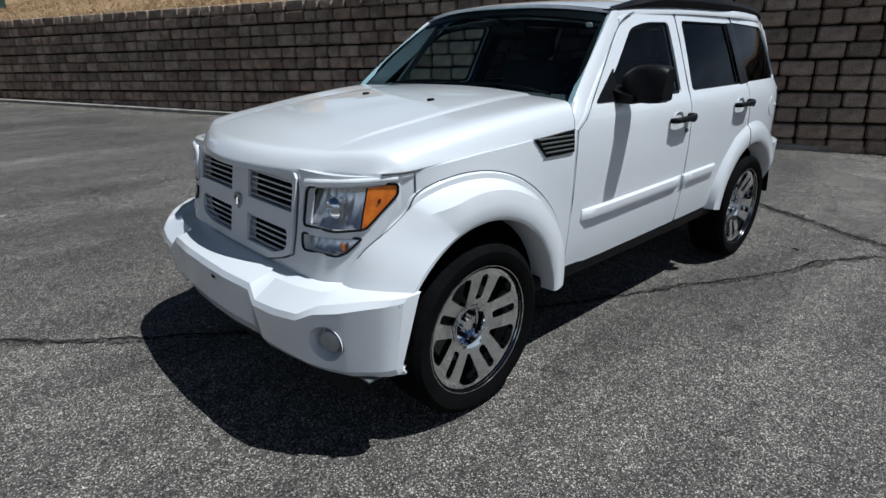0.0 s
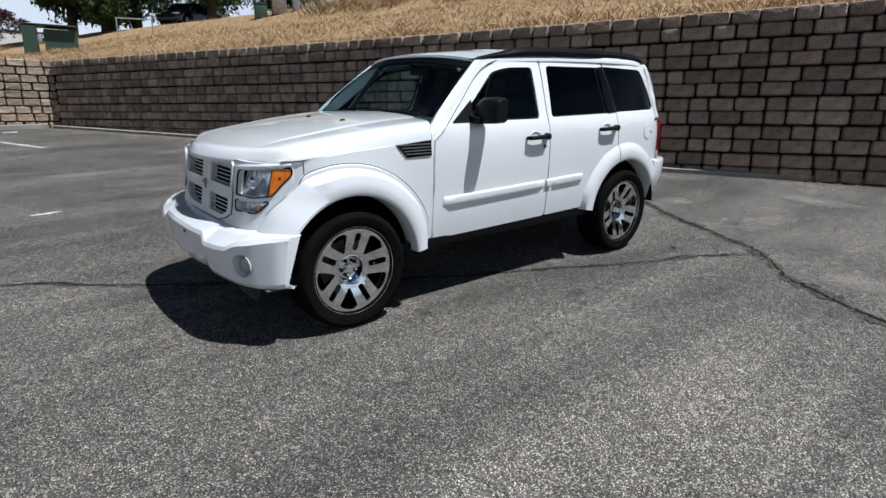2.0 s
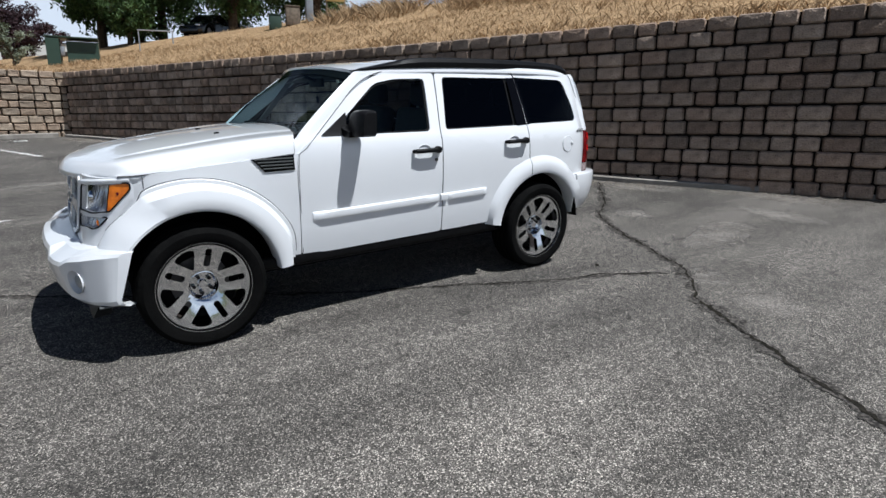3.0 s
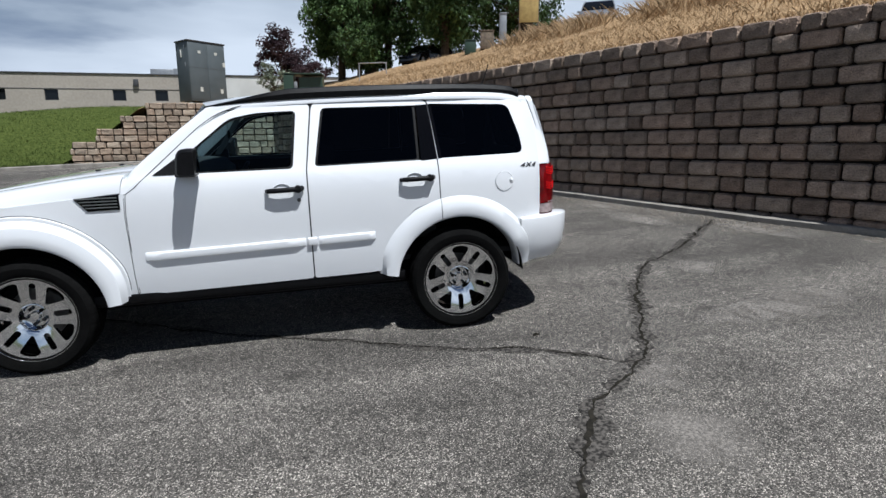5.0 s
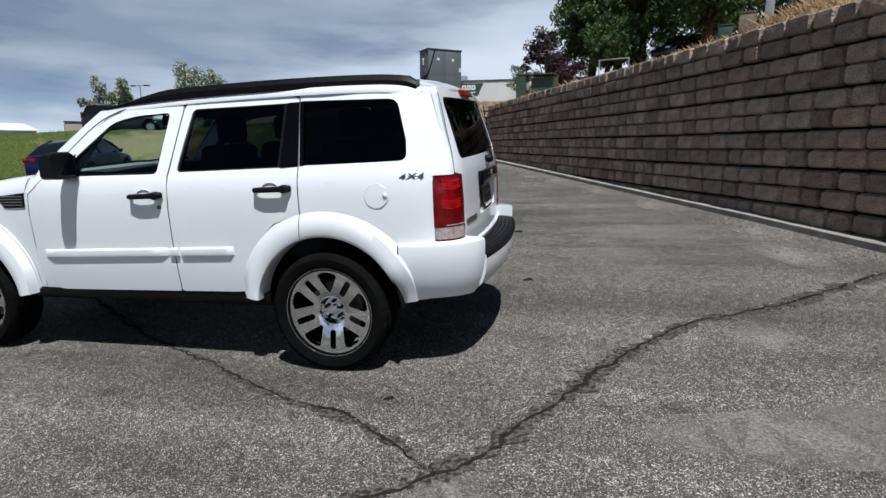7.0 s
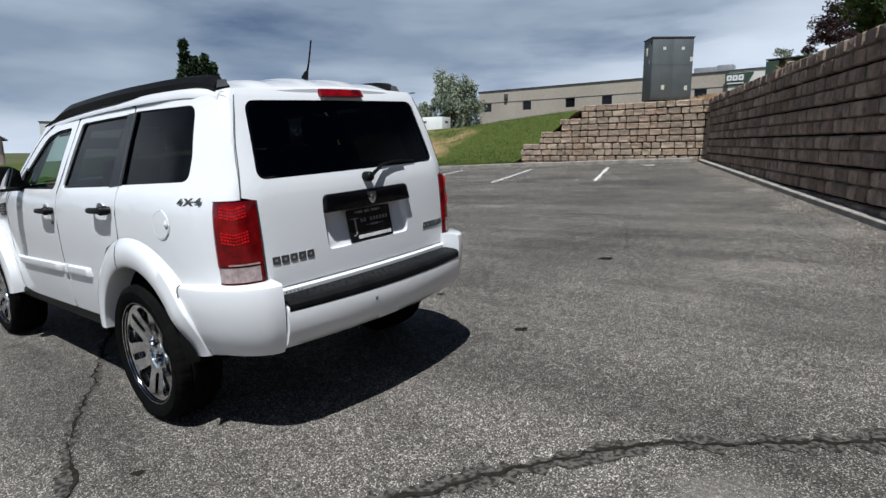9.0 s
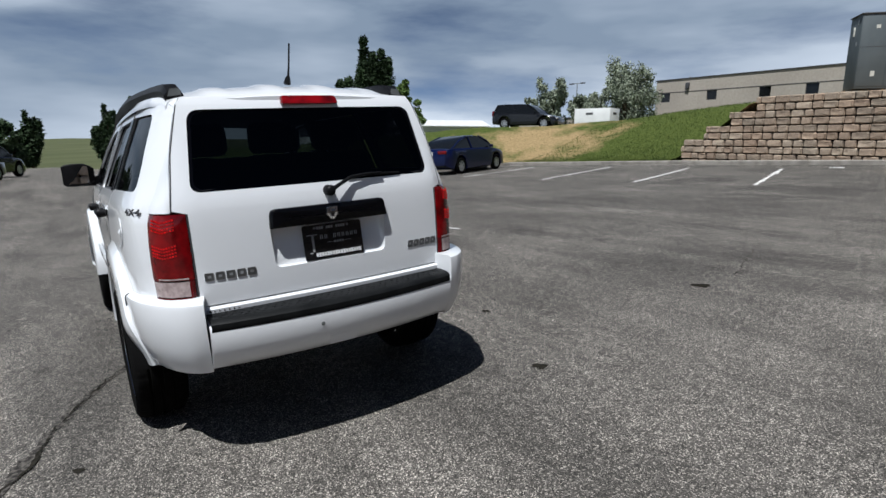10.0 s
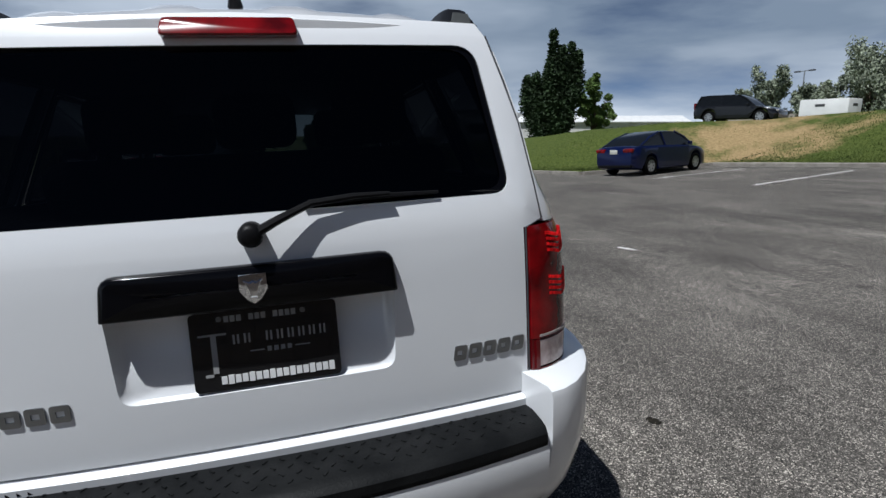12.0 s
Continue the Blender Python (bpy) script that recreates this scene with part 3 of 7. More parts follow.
def hill_z(x, y):
    """Height of lawn and hillside."""
    edge_y = lawn_edge(x)
    if x < -13.6:
        edge_y += (19.5 - 13.3) * smooth(1 + (x + 13.6) / 8.0)
    foot = asphalt_z(x, min(y, edge_y)) + 0.13
    rise = min(1.0, max(0.0, (x + 5.5) / 2.7))
    base = foot + (WALL_TOP - 0.1 - foot) * rise
    t = smooth((y - edge_y) / 9.0)
    ridge = curve_of(RIDGE, x)
    z = base + (max(ridge, base) - base) * t
    into = (x - WALL_FOOT.x) * BACK.x + (y - WALL_FOOT.y) * BACK.y - 0.4
    if y < NORTH_FACE + 3 and into > 0:
        side = smooth((y - NORTH_FACE) / 3.0)
        z = z * side + (WALL_TOP - 0.06) * (1 - side)
    if into > 0:
        flat = smooth(into / 5.0)
        z = z * (1 - flat) + (WALL_TOP - 0.06) * flat + curve_of(BANK, into)
    return z + 0.10 * noise.noise((x * 0.35, y * 0.35, 0.3)) * min(1.0, max(0.0, y - lawn_edge(x) if into < 0 else into))


def ground_z(x, y):
    cx, cy = min(40, max(-75, x)), min(30, max(-45, y))
    return asphalt_z(cx, cy) - 0.30


# broad ground out to the horizon
coords = [-3000, -1200, -500, -250, -140, -100, -75, -50, -25, 0, 25, 50, 100, 250, 600, 1500, 3000]
thing("ground", sheet([[(x, y, ground_z(x, y)) for x in coords] for y in coords]), EARTH, "dull green and brown land reaching to the horizon", "ground", kind="structure")

# the parking lot, one tilted plane
lot_rim = [(-75, -45), (40, -45), (14.6, -9.0), (10.46, 1.37), (9.11, 3.84), (8.03, 6.52), (1.83, 20.94), (1.6, 20.85), (-5.4, 20.62), (-13.5, 19.4), (-13.6, 13.35), (-22, 12.2), (-75, 5.4)]
def lot_lift(a, b):
    """The lot levels out towards the far row of cars."""
    return 0.75 * smooth((-8.0 - a) / 12.0) * smooth((7.0 - b) / 8.0)


thing("parking_lot", panel([(a, b) for a, b in lot_rim], [], lambda a, b, d: (a, b, lot_lift(a, b) - d), 0.2, steps(-30, -6, 16), steps(-6, 8, 9)), ASPHALT, "worn grey speckled asphalt of a sloping parking lot", "parking lot", kind="structure", at=LOT.copy())

# hillside of dry grass behind the long wall
rows = []
for d in [0.0, 0.25, 0.6, 1.0, 1.6, 2.4, 3.4, 4.6, 6, 7.5, 9, 11, 13, 16, 20, 26, 34, 50, 75]:
    row = []
    for i in range(121):
        s = -80 + i * 0.95
        p = WALL_FOOT + ALONG * s + BACK * (0.42 + d)
        row.append((p.x, p.y, hill_z(p.x, p.y)))
    rows.append(row)
thing("hillside", sheet(rows), DRY, "steep bank of dry straw-coloured grass above the wall", "hillside", kind="structure")


def lawn_columns(xs):
    out = []
    for x in xs:
        y0 = lawn_edge(x)
        y1 = min(110.0, WALL_FOOT.y - (x - WALL_FOOT.x) / 0.4257 + 0.8)
        out.append([(x, y0 + (y1 - y0) * (t ** 1.7), hill_z(x, y0 + (y1 - y0) * (t ** 1.7))) for t in steps(0, 1, 26)])
    return out


lawn_bm = sheet(lawn_columns(steps(-75, -13.6, 60)))
sheet(lawn_columns(steps(-13.599, -3.2, 26)), bm=lawn_bm)
thing("lawn", lawn_bm, LAWN, "green mown lawn bank with a dried-out brown patch", "lawn", kind="structure")
thing("bank_top", sheet(lawn_columns(steps(-3.2, 1.55, 16))), DRY, "dry grass above the stepped wall", "bank", kind="structure")

# ---- kerbs ----
KERB = [(0.0, 0.0), (0.004, 0.115), (0.022, 0.135), (0.15, 0.14), (0.17, 0.13), (0.17, -0.05), (0.0, -0.05)]


def kerb(name, pts, flip=1, tall=1.0):
    base = anchor(name, Matrix.Identity(4), "weathered concrete kerb along the edge of the asphalt", "kerb", kind="structure")
    for p, q in zip(pts, pts[1:]):
        p, q = Vector(p), Vector(q)
        d = (q - p).normalized()
        side = Vector((d.y, -d.x)) * flip
        n = max(1, round((q - p).length / 2.75))
        for i in range(n):
            a, b = p.lerp(q, i / n) + d * 0.006, p.lerp(q, (i + 1) / n) - d * 0.006
            rows = [[lot(c.x + side.x * o, c.y + side.y * o, z * tall if z > 0 else z) for o, z in KERB] for c in (a, b)]
            part("kerb_stone", sheet(rows, close=True, cap=True), CONCRETE, base, sharp=30)


kerb("kerb", [(14.6, -9.0), (10.46, 1.37), (9.11, 3.84), (8.03, 6.52), (1.9, 20.78)], 1, 0.62)
kerb("kerb", [(1.75, 20.80), (-5.4, 20.55), (-13.4, 19.32)], 1)
kerb("kerb", [(-13.5, 19.4), (-13.45, 13.35), (-22, 12.2), (-40, 9.9)], -1)

# ---- block walls ----
rng = random.Random(5)


def block_shape(length, height, kind, rug=1.0):
    """One split-faced block: rounded corners, worn arrises and an uneven face. x along, z up, face toward -y."""
    r = random.Random(int(length * 1000) * 7 + kind)
    g, low = 0.014, 0.010
    x0, x1, z0, z1 = g, length - g, low, height - low

    def ring(inset, cut, y, jit, deep):
        a0, a1, b0, b1 = x0 + inset, x1 - inset, z0 + inset, z1 - inset
        out = []
        for x, z in ((a0, b0 + cut), (a0 + cut * 1.4, b0), (a1 - cut * 1.4, b0), (a1, b0 + cut), (a1, b1 - cut), (a1 - cut * 1.4, b1), (a0 + cut * 1.4, b1), (a0, b1 - cut)):
            out.append((x + r.uniform(-jit, jit), y + r.uniform(-deep, deep), z + r.uniform(-jit, jit)))
        return out

    cut = 0.014 + r.uniform(0, 0.012)
    vs = ring(0.0, cut, 0.13, 0.0, 0.0) + ring(0.0, cut, 0.022, 0.004 * rug, 0.004 * rug) + ring(0.020 + 0.006 * (rug - 1), cut * 0.9, -0.022 * rug, 0.005 * rug, 0.005 * rug)
    mid = (x0 + (x1 - x0) * r.uniform(0.35, 0.65), (-0.030 + r.uniform(-0.012, 0.010)) * (1.45 if rug > 1 else 1.0), z0 + (z1 - z0) * r.uniform(0.4, 0.6))
    vs.append(mid)
    fs = []
    for k in range(2):
        for i in range(8):
            j = (i + 1) % 8
            fs.append((k * 8 + i, k * 8 + j, k * 8 + 8 + j, k * 8 + 8 + i))
    fs += [(16 + i, 16 + (i + 1) % 8, 24) for i in range(8)]
    return vs, fs


shape_cache = {}


def block_mesh(length, height, kind, mat):
    key = (round(length, 3), round(height, 3), kind, mat.name)
    if key not in shape_cache:
        vs, fs = block_shape(length, height, kind, 2.2 if mat is STONE_TAN else 1.0)
        me = bpy.data.meshes.new("block")
        me.from_pydata(vs, [], fs)
        me.materials.append(mat)
        shape_cache[key] = me
    return shape_cache[key]


def courses(length, starts, rows, r):
    """Blocks (s, row, length) laid as two-row units of three stones a row."""
    splits = [(0.40, 0.24, 0.36), (0.30, 0.42, 0.28), (0.26, 0.34, 0.40), (0.36, 0.36, 0.28), (0.24, 0.40, 0.36), (0.42, 0.30, 0.28)]
    for pair in range((rows + 1) // 2):
        unit = 1.15
        s = starts[min(pair, len(starts) - 1)] - (r.uniform(0, unit) if len(starts) == 1 else 0.0)
        while s < length:
            for k in (0, 1):
                at = s
                for f in r.choice(splits):
                    ln = round(unit * f / 0.02) * 0.02
                    if at + ln > starts[min(pair, len(starts) - 1)] and at < length:
                        yield at, pair * 2 + k, ln
                    at += unit * f
            s += unit


# the long wall
wall = anchor("wall_long", Matrix.Identity(4), "long retaining wall of dark brown split-faced concrete blocks in shade", "retaining wall", kind="structure")
face0 = WALL_FOOT + BACK * 0.20
turn_long = math.degrees(math.atan2(ALONG.y, ALONG.x))
near, rest_v, rest_f = [], [], []
for s, row, ln in courses(33.0, [0.0], 14, rng):
    p = face0 + ALONG * s
    top = 3.215 - 0.095 * min(1.0, max(0.0, s) / 13.0) - row * ROW
    if top < asphalt_z(p.x, p.y) + 0.05 or s < -0.05:
        continue
    m = pose(p.x, p.y, top - ROW + (0.006 if row % 2 else -0.005), 0, 0, turn_long) @ pose(0, rng.uniform(-0.010, 0.010), 0, rng.uniform(-1.6, 1.6), rng.uniform(-0.4, 0.4), rng.uniform(-1.2, 1.2))
    if 13.2 < s < 22.0 and len(near) < 300:
        near.append((ln, row, m))
    else:
        vs, fs = block_shape(ln, ROW, rng.randrange(9))
        n0 = len(rest_v)
        rest_v += [tuple(m @ Vector(v)) for v in vs]
        rest_f += [tuple(n0 + i for i in f) for f in fs]
me = bpy.data.meshes.new("block_courses")
me.from_pydata(rest_v, [], rest_f)
me.materials.append(STONE_FAR)
ob = new("block_courses", me)
ob.parent = wall
tagged(ob, "dark brown split-faced blocks in level courses", kind="stuff")
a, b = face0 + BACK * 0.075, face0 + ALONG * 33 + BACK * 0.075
# core behind the blocks, coloured dark to give the joints their shade
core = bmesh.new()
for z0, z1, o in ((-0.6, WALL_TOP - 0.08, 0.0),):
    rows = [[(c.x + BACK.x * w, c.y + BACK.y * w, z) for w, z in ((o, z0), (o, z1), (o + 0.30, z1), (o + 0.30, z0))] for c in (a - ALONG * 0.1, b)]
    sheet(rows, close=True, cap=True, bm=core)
part("wall_core", core, JOINT, wall, "dark soil core with the joint shadow in its colour")

# the stepped wall across the corner
wall2 = anchor("wall_stepped", Matrix.Identity(4), "sunlit tan block wall stepping down into the lawn", "retaining wall", kind="structure")
START_X = 2.14
tier_ends = [START_X + e for e in (2.66, 3.57, 4.42, 5.32, 5.35)]
tan_blocks = []
for s, row, ln in courses(8.0, [0.0], 10, rng):
    end = tier_ends[min(row // 2, 4)]
    if s > end - 0.08 or s < -0.3:
        continue
    ln = round(min(ln, max(0.16, end - s)) / 0.02) * 0.02
    top = STEP_TOP - row * STEP_ROW
    x = START_X - s
    if top < asphalt_z(x, NORTH_FACE) + 0.03:
        continue
    m = pose(x, NORTH_FACE, top - STEP_ROW, 0, 0, 180) @ pose(0, rng.uniform(-0.008, 0.008), 0, rng.uniform(-1, 1), 0, rng.uniform(-0.6, 0.6)) @ Matrix.Diagonal((1, -1, 1, 1))
    tan_blocks.append((ln, row, m))
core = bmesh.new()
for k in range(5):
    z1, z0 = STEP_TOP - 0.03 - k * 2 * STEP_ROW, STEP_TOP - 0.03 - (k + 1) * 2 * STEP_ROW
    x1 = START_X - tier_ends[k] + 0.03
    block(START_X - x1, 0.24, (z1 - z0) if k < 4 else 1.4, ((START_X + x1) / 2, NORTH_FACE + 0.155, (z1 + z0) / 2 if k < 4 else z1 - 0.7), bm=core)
part("wall_core", core, JOINT, wall2, "dark soil core with the joint shadow in its colour")

# ---- cracks, lines and marks on the asphalt ----
def ribbon(pts, width, r, z=0.005, jag=0.35, step=0.035):
    """A ragged strip along points in lot coordinates."""
    bm = bmesh.new()
    fine = []
    for p, q in zip(pts, pts[1:]):
        p, q = Vector(p), Vector(q)
        n = max(2, int((q - p).length / step))
        fine += [p.lerp(q, i / n) for i in range(n)]
    fine.append(Vector(pts[-1]))
    prev = None
    for i, p in enumerate(fine):
        d = (fine[min(i + 1, len(fine) - 1)] - fine[max(i - 1, 0)]).normalized()
        side = Vector((-d.y, d.x))
        wob = noise.noise((p.x * 5, p.y * 5, width * 90)) * 0.035 + noise.noise((p.x * 19, p.y * 19, 3.0)) * 0.030 * (width < 0.04)
        w = width * (0.45 + 1.5 * abs(noise.noise((p.x * 3.1, p.y * 3.1, 4.0))) + 0.5 * noise.noise((p.x * 11, p.y * 11, 8.0)) + r.uniform(-jag, jag))
        w = max(0.002, w)
        if i in (0, len(fine) - 1):
            w = 0.001
        a, b = p + side * (wob + w * 0.5), p + side * (wob - w * 0.5)
        pair = (bm.verts.new((a.x, a.y, z)), bm.verts.new((b.x, b.y, z)))
        if prev:
            bm.faces.new((prev[0], prev[1], pair[1], pair[0]))
        prev = pair
    return bm


CRACK_A = [(-0.9, 4.35), (-0.3, 3.75), (0.3, 3.42), (0.58, 3.13), (0.85, 2.93), (1.7, 2.35), (2.6, 1.8), (3.13, 1.52), (3.53, 1.37), (3.95, 1.12), (4.38, 0.94), (4.73, 0.83), (5.05, 0.66), (5.33, 0.45)]
CRACK_B = [(8.75, 4.15), (8.34, 3.80), (7.37, 2.92), (6.71, 2.5), (6.2, 1.9), (5.88, 1.32), (5.67, 0.97), (5.48, 0.61), (5.33, 0.45), (5.14, 0.29), (4.94, 0.16), (4.8, 0.02), (4.70, -0.18), (4.5, -0.47), (4.26, -0.85), (4.02, -1.3), (3.7, -1.9)]
for pts, w, wide in ((CRACK_A, 0.015, 0.055), (CRACK_B, 0.026, 0.13)):
    thing("pavement_crack", ribbon(pts, w, rng, 0.0085), CRACK, "jagged dark open crack running across the asphalt", "crack", kind="structure", at=LOT.copy(), sharp=0)
    thing("crack_edge", ribbon(pts, wide, rng, 0.0045, 0.6), CRUMB, "crumbled broken edge beside the asphalt crack", "crack", kind="structure", at=LOT.copy(), sharp=0)
for pts, w in (([(-6.5, 9.0), (-4.4, 8.7), (-2.0, 8.85), (0.5, 8.5), (2.8, 8.2)], 0.014), ([(-17, 10.2), (-14.8, 11.2), (-13.0, 13.0)], 0.02), ([(3.0, 9.5), (4.4, 8.0), (5.1, 6.2)], 0.010), ([(-0.5, 12.5), (-3.5, 13.0), (-7, 11.8)], 0.012)):
    thing("pavement_crack", ribbon(pts, w, rng, 0.0065), CRACK, "thin dark hairline crack in the asphalt", "crack", kind="structure", at=LOT.copy(), sharp=0)


def splotch(cx, cy, rx, ry, seed, turn=0.0, z=0.0055, n=90):
    bm = bmesh.new()
    vs = []
    for i in range(n):
        a = 2 * math.pi * i / n
        k = 1 + 0.45 * noise.noise((math.cos(a) * 1.6 + seed, math.sin(a) * 1.6, seed * 0.7)) + 0.22 * noise.noise((math.cos(a) * 6 + seed, math.sin(a) * 6, 2.0))
        x, y = rx * k * math.cos(a), ry * k * math.sin(a)
        vs.append(bm.verts.new((cx + x * math.cos(turn) - y * math.sin(turn), cy + x * math.sin(turn) + y * math.cos(turn), z)))
    bm.faces.new(vs)
    bmesh.ops.triangulate(bm, faces=bm.faces[:])
    return bm


for i, (x, y, rx, ry, tn) in enumerate(((5.42, 0.30, 0.62, 0.26, 0.85), (5.15, -0.35, 0.75, 0.40, 0.95), (6.75, 0.95, 1.7, 0.26, 0.40), (7.3, 1.2, 0.9, 0.35, 0.5), (7.0, 2.2, 0.8, 0.22, 0.75), (7.9, 4.6, 1.6, 0.3, -1.1), (8.4, 1.0, 1.5, 0.3, 1.1), (1.2, 9.2, 1.8, 0.4, 0.1))):
    thing("pale_patch", splotch(x, y, rx, ry, 3.1 + i * 4.7, tn, 0.0035), PALE, "pale worn patch where the asphalt binder has gone", "stain", kind="structure", at=LOT.copy(), sharp=0)
for i in range(9):
    s = 2.5 + i * 2.3
    p = WALL_FOOT + ALONG * s - BACK * (0.32 - max(0, s - 18.3) * 0.055)
    thing("pale_patch", splotch(p.x, p.y, 1.7, 0.30, 9.0 + i * 2.3, math.atan2(ALONG.y, ALONG.x), 0.0028), PALE, "pale dust and grit swept against the kerb", "stain", kind="structure", at=LOT.copy(), sharp=0)
thing("paint_mark", splotch(0.48, 6.24, 0.16, 0.035, 1.0, 0.2, 0.0035, 24), LINE, "small splash of white paint on the asphalt", "stain", kind="structure", at=LOT.copy(), sharp=0)
for x, y, s in ((5.41, 3.45, 0.05), (5.04, 5.75, 0.09), (4.3, 2.9 + 1.0, 0.04), (4.9, 1.05, 0.03)):
    thing("oil_spot", splotch(x, y, s, s * 0.7, x * 3, 0.4, 0.0045, 20), CRACK, "small dark oil spot on the asphalt", "stain", kind="structure", at=LOT.copy(), sharp=0)

for (x0, y0), (x1, y1) in (((1.13, 14.18), (-0.54, 18.95)), ((-1.91, 13.8), (-3.50, 18.85)), ((-5.15, 13.45), (-6.9, 19.0)), ((-9.3, 13.5), (-10.6, 18.4))):
    thing("stall_line", ribbon([(x0, y0), (x1, y1)], 0.135, rng, 0.004, 0.10, 0.12), LINE, "worn white painted parking stall line", "stall line", "parking stall lines", "structure", at=LOT.copy(), sharp=0)
bm = block(0.34, 0.12, 0.02, (0, 0, 0.011), 0.006)
thing("paint_slab", bm, LINE, "flat white slab lying on the asphalt by the kerb", "slab", at=lot_pose(0.72, 19.4, 0.004, 8))

# loose stone at the foot of the long wall
verts, faces = [], []
r2 = random.Random(11)
for i in range(11000):
    s = r2.uniform(1.0, 25.0)
    off = abs(r2.gauss(0, 0.40)) + 0.015
    dense = noise.noise((s * 0.8, off * 0.8, 7)) > off * 0.45 - 0.35 or off < 0.12
    if not dense:
        continue
    p = WALL_FOOT + ALONG * s - BACK * off
    if s > 15.5:
        p = p + BACK * (0.0 + max(0, s - 18.3) * 0.055)
    size = r2.uniform(0.005, 0.018) * (1.5 if r2.random() < 0.08 else 1)
    c = lot(p.x, p.y, size * 0.35)
    n0 = len(verts)
    ang = r2.uniform(0, 6.28)
    for k in range(4):
        a2 = ang + k * 1.571
        verts.append((c.x + math.cos(a2) * size * r2.uniform(0.6, 1.1), c.y + math.sin(a2) * size * r2.uniform(0.6, 1.1), c.z + r2.uniform(-0.2, 0.2) * size))
    verts.append((c.x, c.y, c.z + size * 0.7))
    faces += [(n0 + k, n0 + (k + 1) % 4, n0 + 4) for k in range(4)]
me = bpy.data.meshes.new("gravel")
me.from_pydata(verts, [], faces)
me.materials.append(GRAVEL)
tagged(new("gravel", me), "loose gravel and grit swept against the kerb", "gravel", kind="stuff")


def tufts(name, mat, label, spots, tall, lean, wide):
    verts, faces = [], []
    for (x, y, z), k in spots:
        h = tall * r2.uniform(0.5, 1.25) * k
        a = r2.uniform(0, 6.28)
        dx, dy = math.cos(a), math.sin(a)
        w = wide * r2.uniform(0.6, 1.3)
        bx, by = r2.gauss(0, lean) * h, r2.gauss(0, lean) * h
        n0 = len(verts)
        verts += [(x - dx * w, y - dy * w, z - 0.02), (x + dx * w, y + dy * w, z - 0.02), (x + bx * 0.5 + dx * w * 0.6, y + by * 0.5 + dy * w * 0.6, z + h * 0.6), (x + bx, y + by, z + h)]
        faces += [(n0, n0 + 1, n0 + 2), (n0, n0 + 2, n0 + 3)]
    me = bpy.data.meshes.new(name)
    me.from_pydata(verts, [], faces)
    me.materials.append(mat)
    return tagged(new(name, me), label, "grass", kind="stuff")


spots = []
for i in range(26000):
    s, d = r2.uniform(-12, 24), 0.05 + abs(r2.gauss(0, 5.5))
    p = WALL_FOOT + ALONG * s + BACK * (0.42 + d)
    k = 0.6 + 1.1 * max(0.0, noise.noise((p.x * 0.5, p.y * 0.5, 9.0)))
    spots.append(((p.x, p.y, hill_z(p.x, p.y)), k))
for i in range(5000):
    s = r2.choice([3.0, 5.5, 9.5, 12.2, 14.0]) + r2.gauss(0, 0.6)
    p = WALL_FOOT + ALONG * s + BACK * (11.5 + r2.gauss(0, 0.8))
    spots.append(((p.x, p.y, hill_z(p.x, p.y)), 3.0))
for i in range(2500):
    x, y = r2.uniform(-3, 1.6), 21.3 + abs(r2.gauss(0, 3))
    if (x - WALL_FOOT.x) * BACK.x + (y - WALL_FOOT.y) * BACK.y < 0.3:
        spots.append(((x, y, hill_z(x, y)), 0.8))
tufts("dry_grass", STRAW, "dry straw-yellow grass blades on the bank", spots, 0.16, 0.7, 0.010)
spots = []
for i in range(22000):
    x = -3.5 - abs(r2.gauss(0, 9))
    y = lawn_edge(x) + 0.1 + abs(r2.gauss(0, 4.5))
    spots.append(((x, y, hill_z(x, y)), 1.0))
tufts("lawn_grass", BLADE, "short green lawn grass blades", spots, 0.07, 0.5, 0.012)

# ---- the white sport-utility car ----
# car coordinates: x rearward from the front axle, y to its right, z up from the asphalt
suv = anchor("suv", lot_pose(1.676, 2.237), "white four-door sport-utility car with polished five-spoke wheels", "car")
AXLE2 = 2.764
SIDE = [(0.36, 0.838), (0.45, 0.855), (0.60, 0.872), (0.80, 0.880), (0.95, 0.882), (1.08, 0.876), (1.17, 0.862), (1.205, 0.846), (1.24, 0.828), (1.42, 0.755), (1.60, 0.676), (1.68, 0.640), (1.75, 0.60)]
INSET = [(-0.62, 0.36), (-0.5, 0.27), (-0.4, 0.19), (-0.28, 0.112), (-0.1, 0.068), (0.1, 0.045), (0.34, 0.028), (0.65, 0.010), (1.0, 0.0), (2.5, 0.0), (2.8, 0.006), (3.1, 0.018), (3.25, 0.036), (3.35, 0.070), (3.41, 0.108), (3.5, 0.17), (3.58, 0.24)]


def side_w(u, z):
    return curve_of(SIDE, z) - curve_of(INSET, u)


def on_side(s):
    return lambda u, z, d: (u, s * (side_w(u, z) - d), z)


def front_u(w, z):
    return -0.528 + 0.03 * w * w + 7.5 * max(0.0, abs(w) - 0.45) ** 3.14 + 0.15 * (z - 0.92)


def rear_u(w, z):
    c = curve_of([(0.66, 3.585), (0.80, 3.592), (1.0, 3.592), (1.16, 3.585), (1.25, 3.566), (1.58, 3.462), (1.66, 3.425), (1.70, 3.38)], z)
    return c - 0.032 * (w / 0.6) ** 2 - (0.0 if abs(w) < 0.6 else 3.0 * (abs(w) - 0.6) ** 2)


def on_front(w, z, d):
    return (front_u(w, z) + d, w, z)


def on_rear(w, z, d):
    return (rear_u(w, z) - d, w, z)


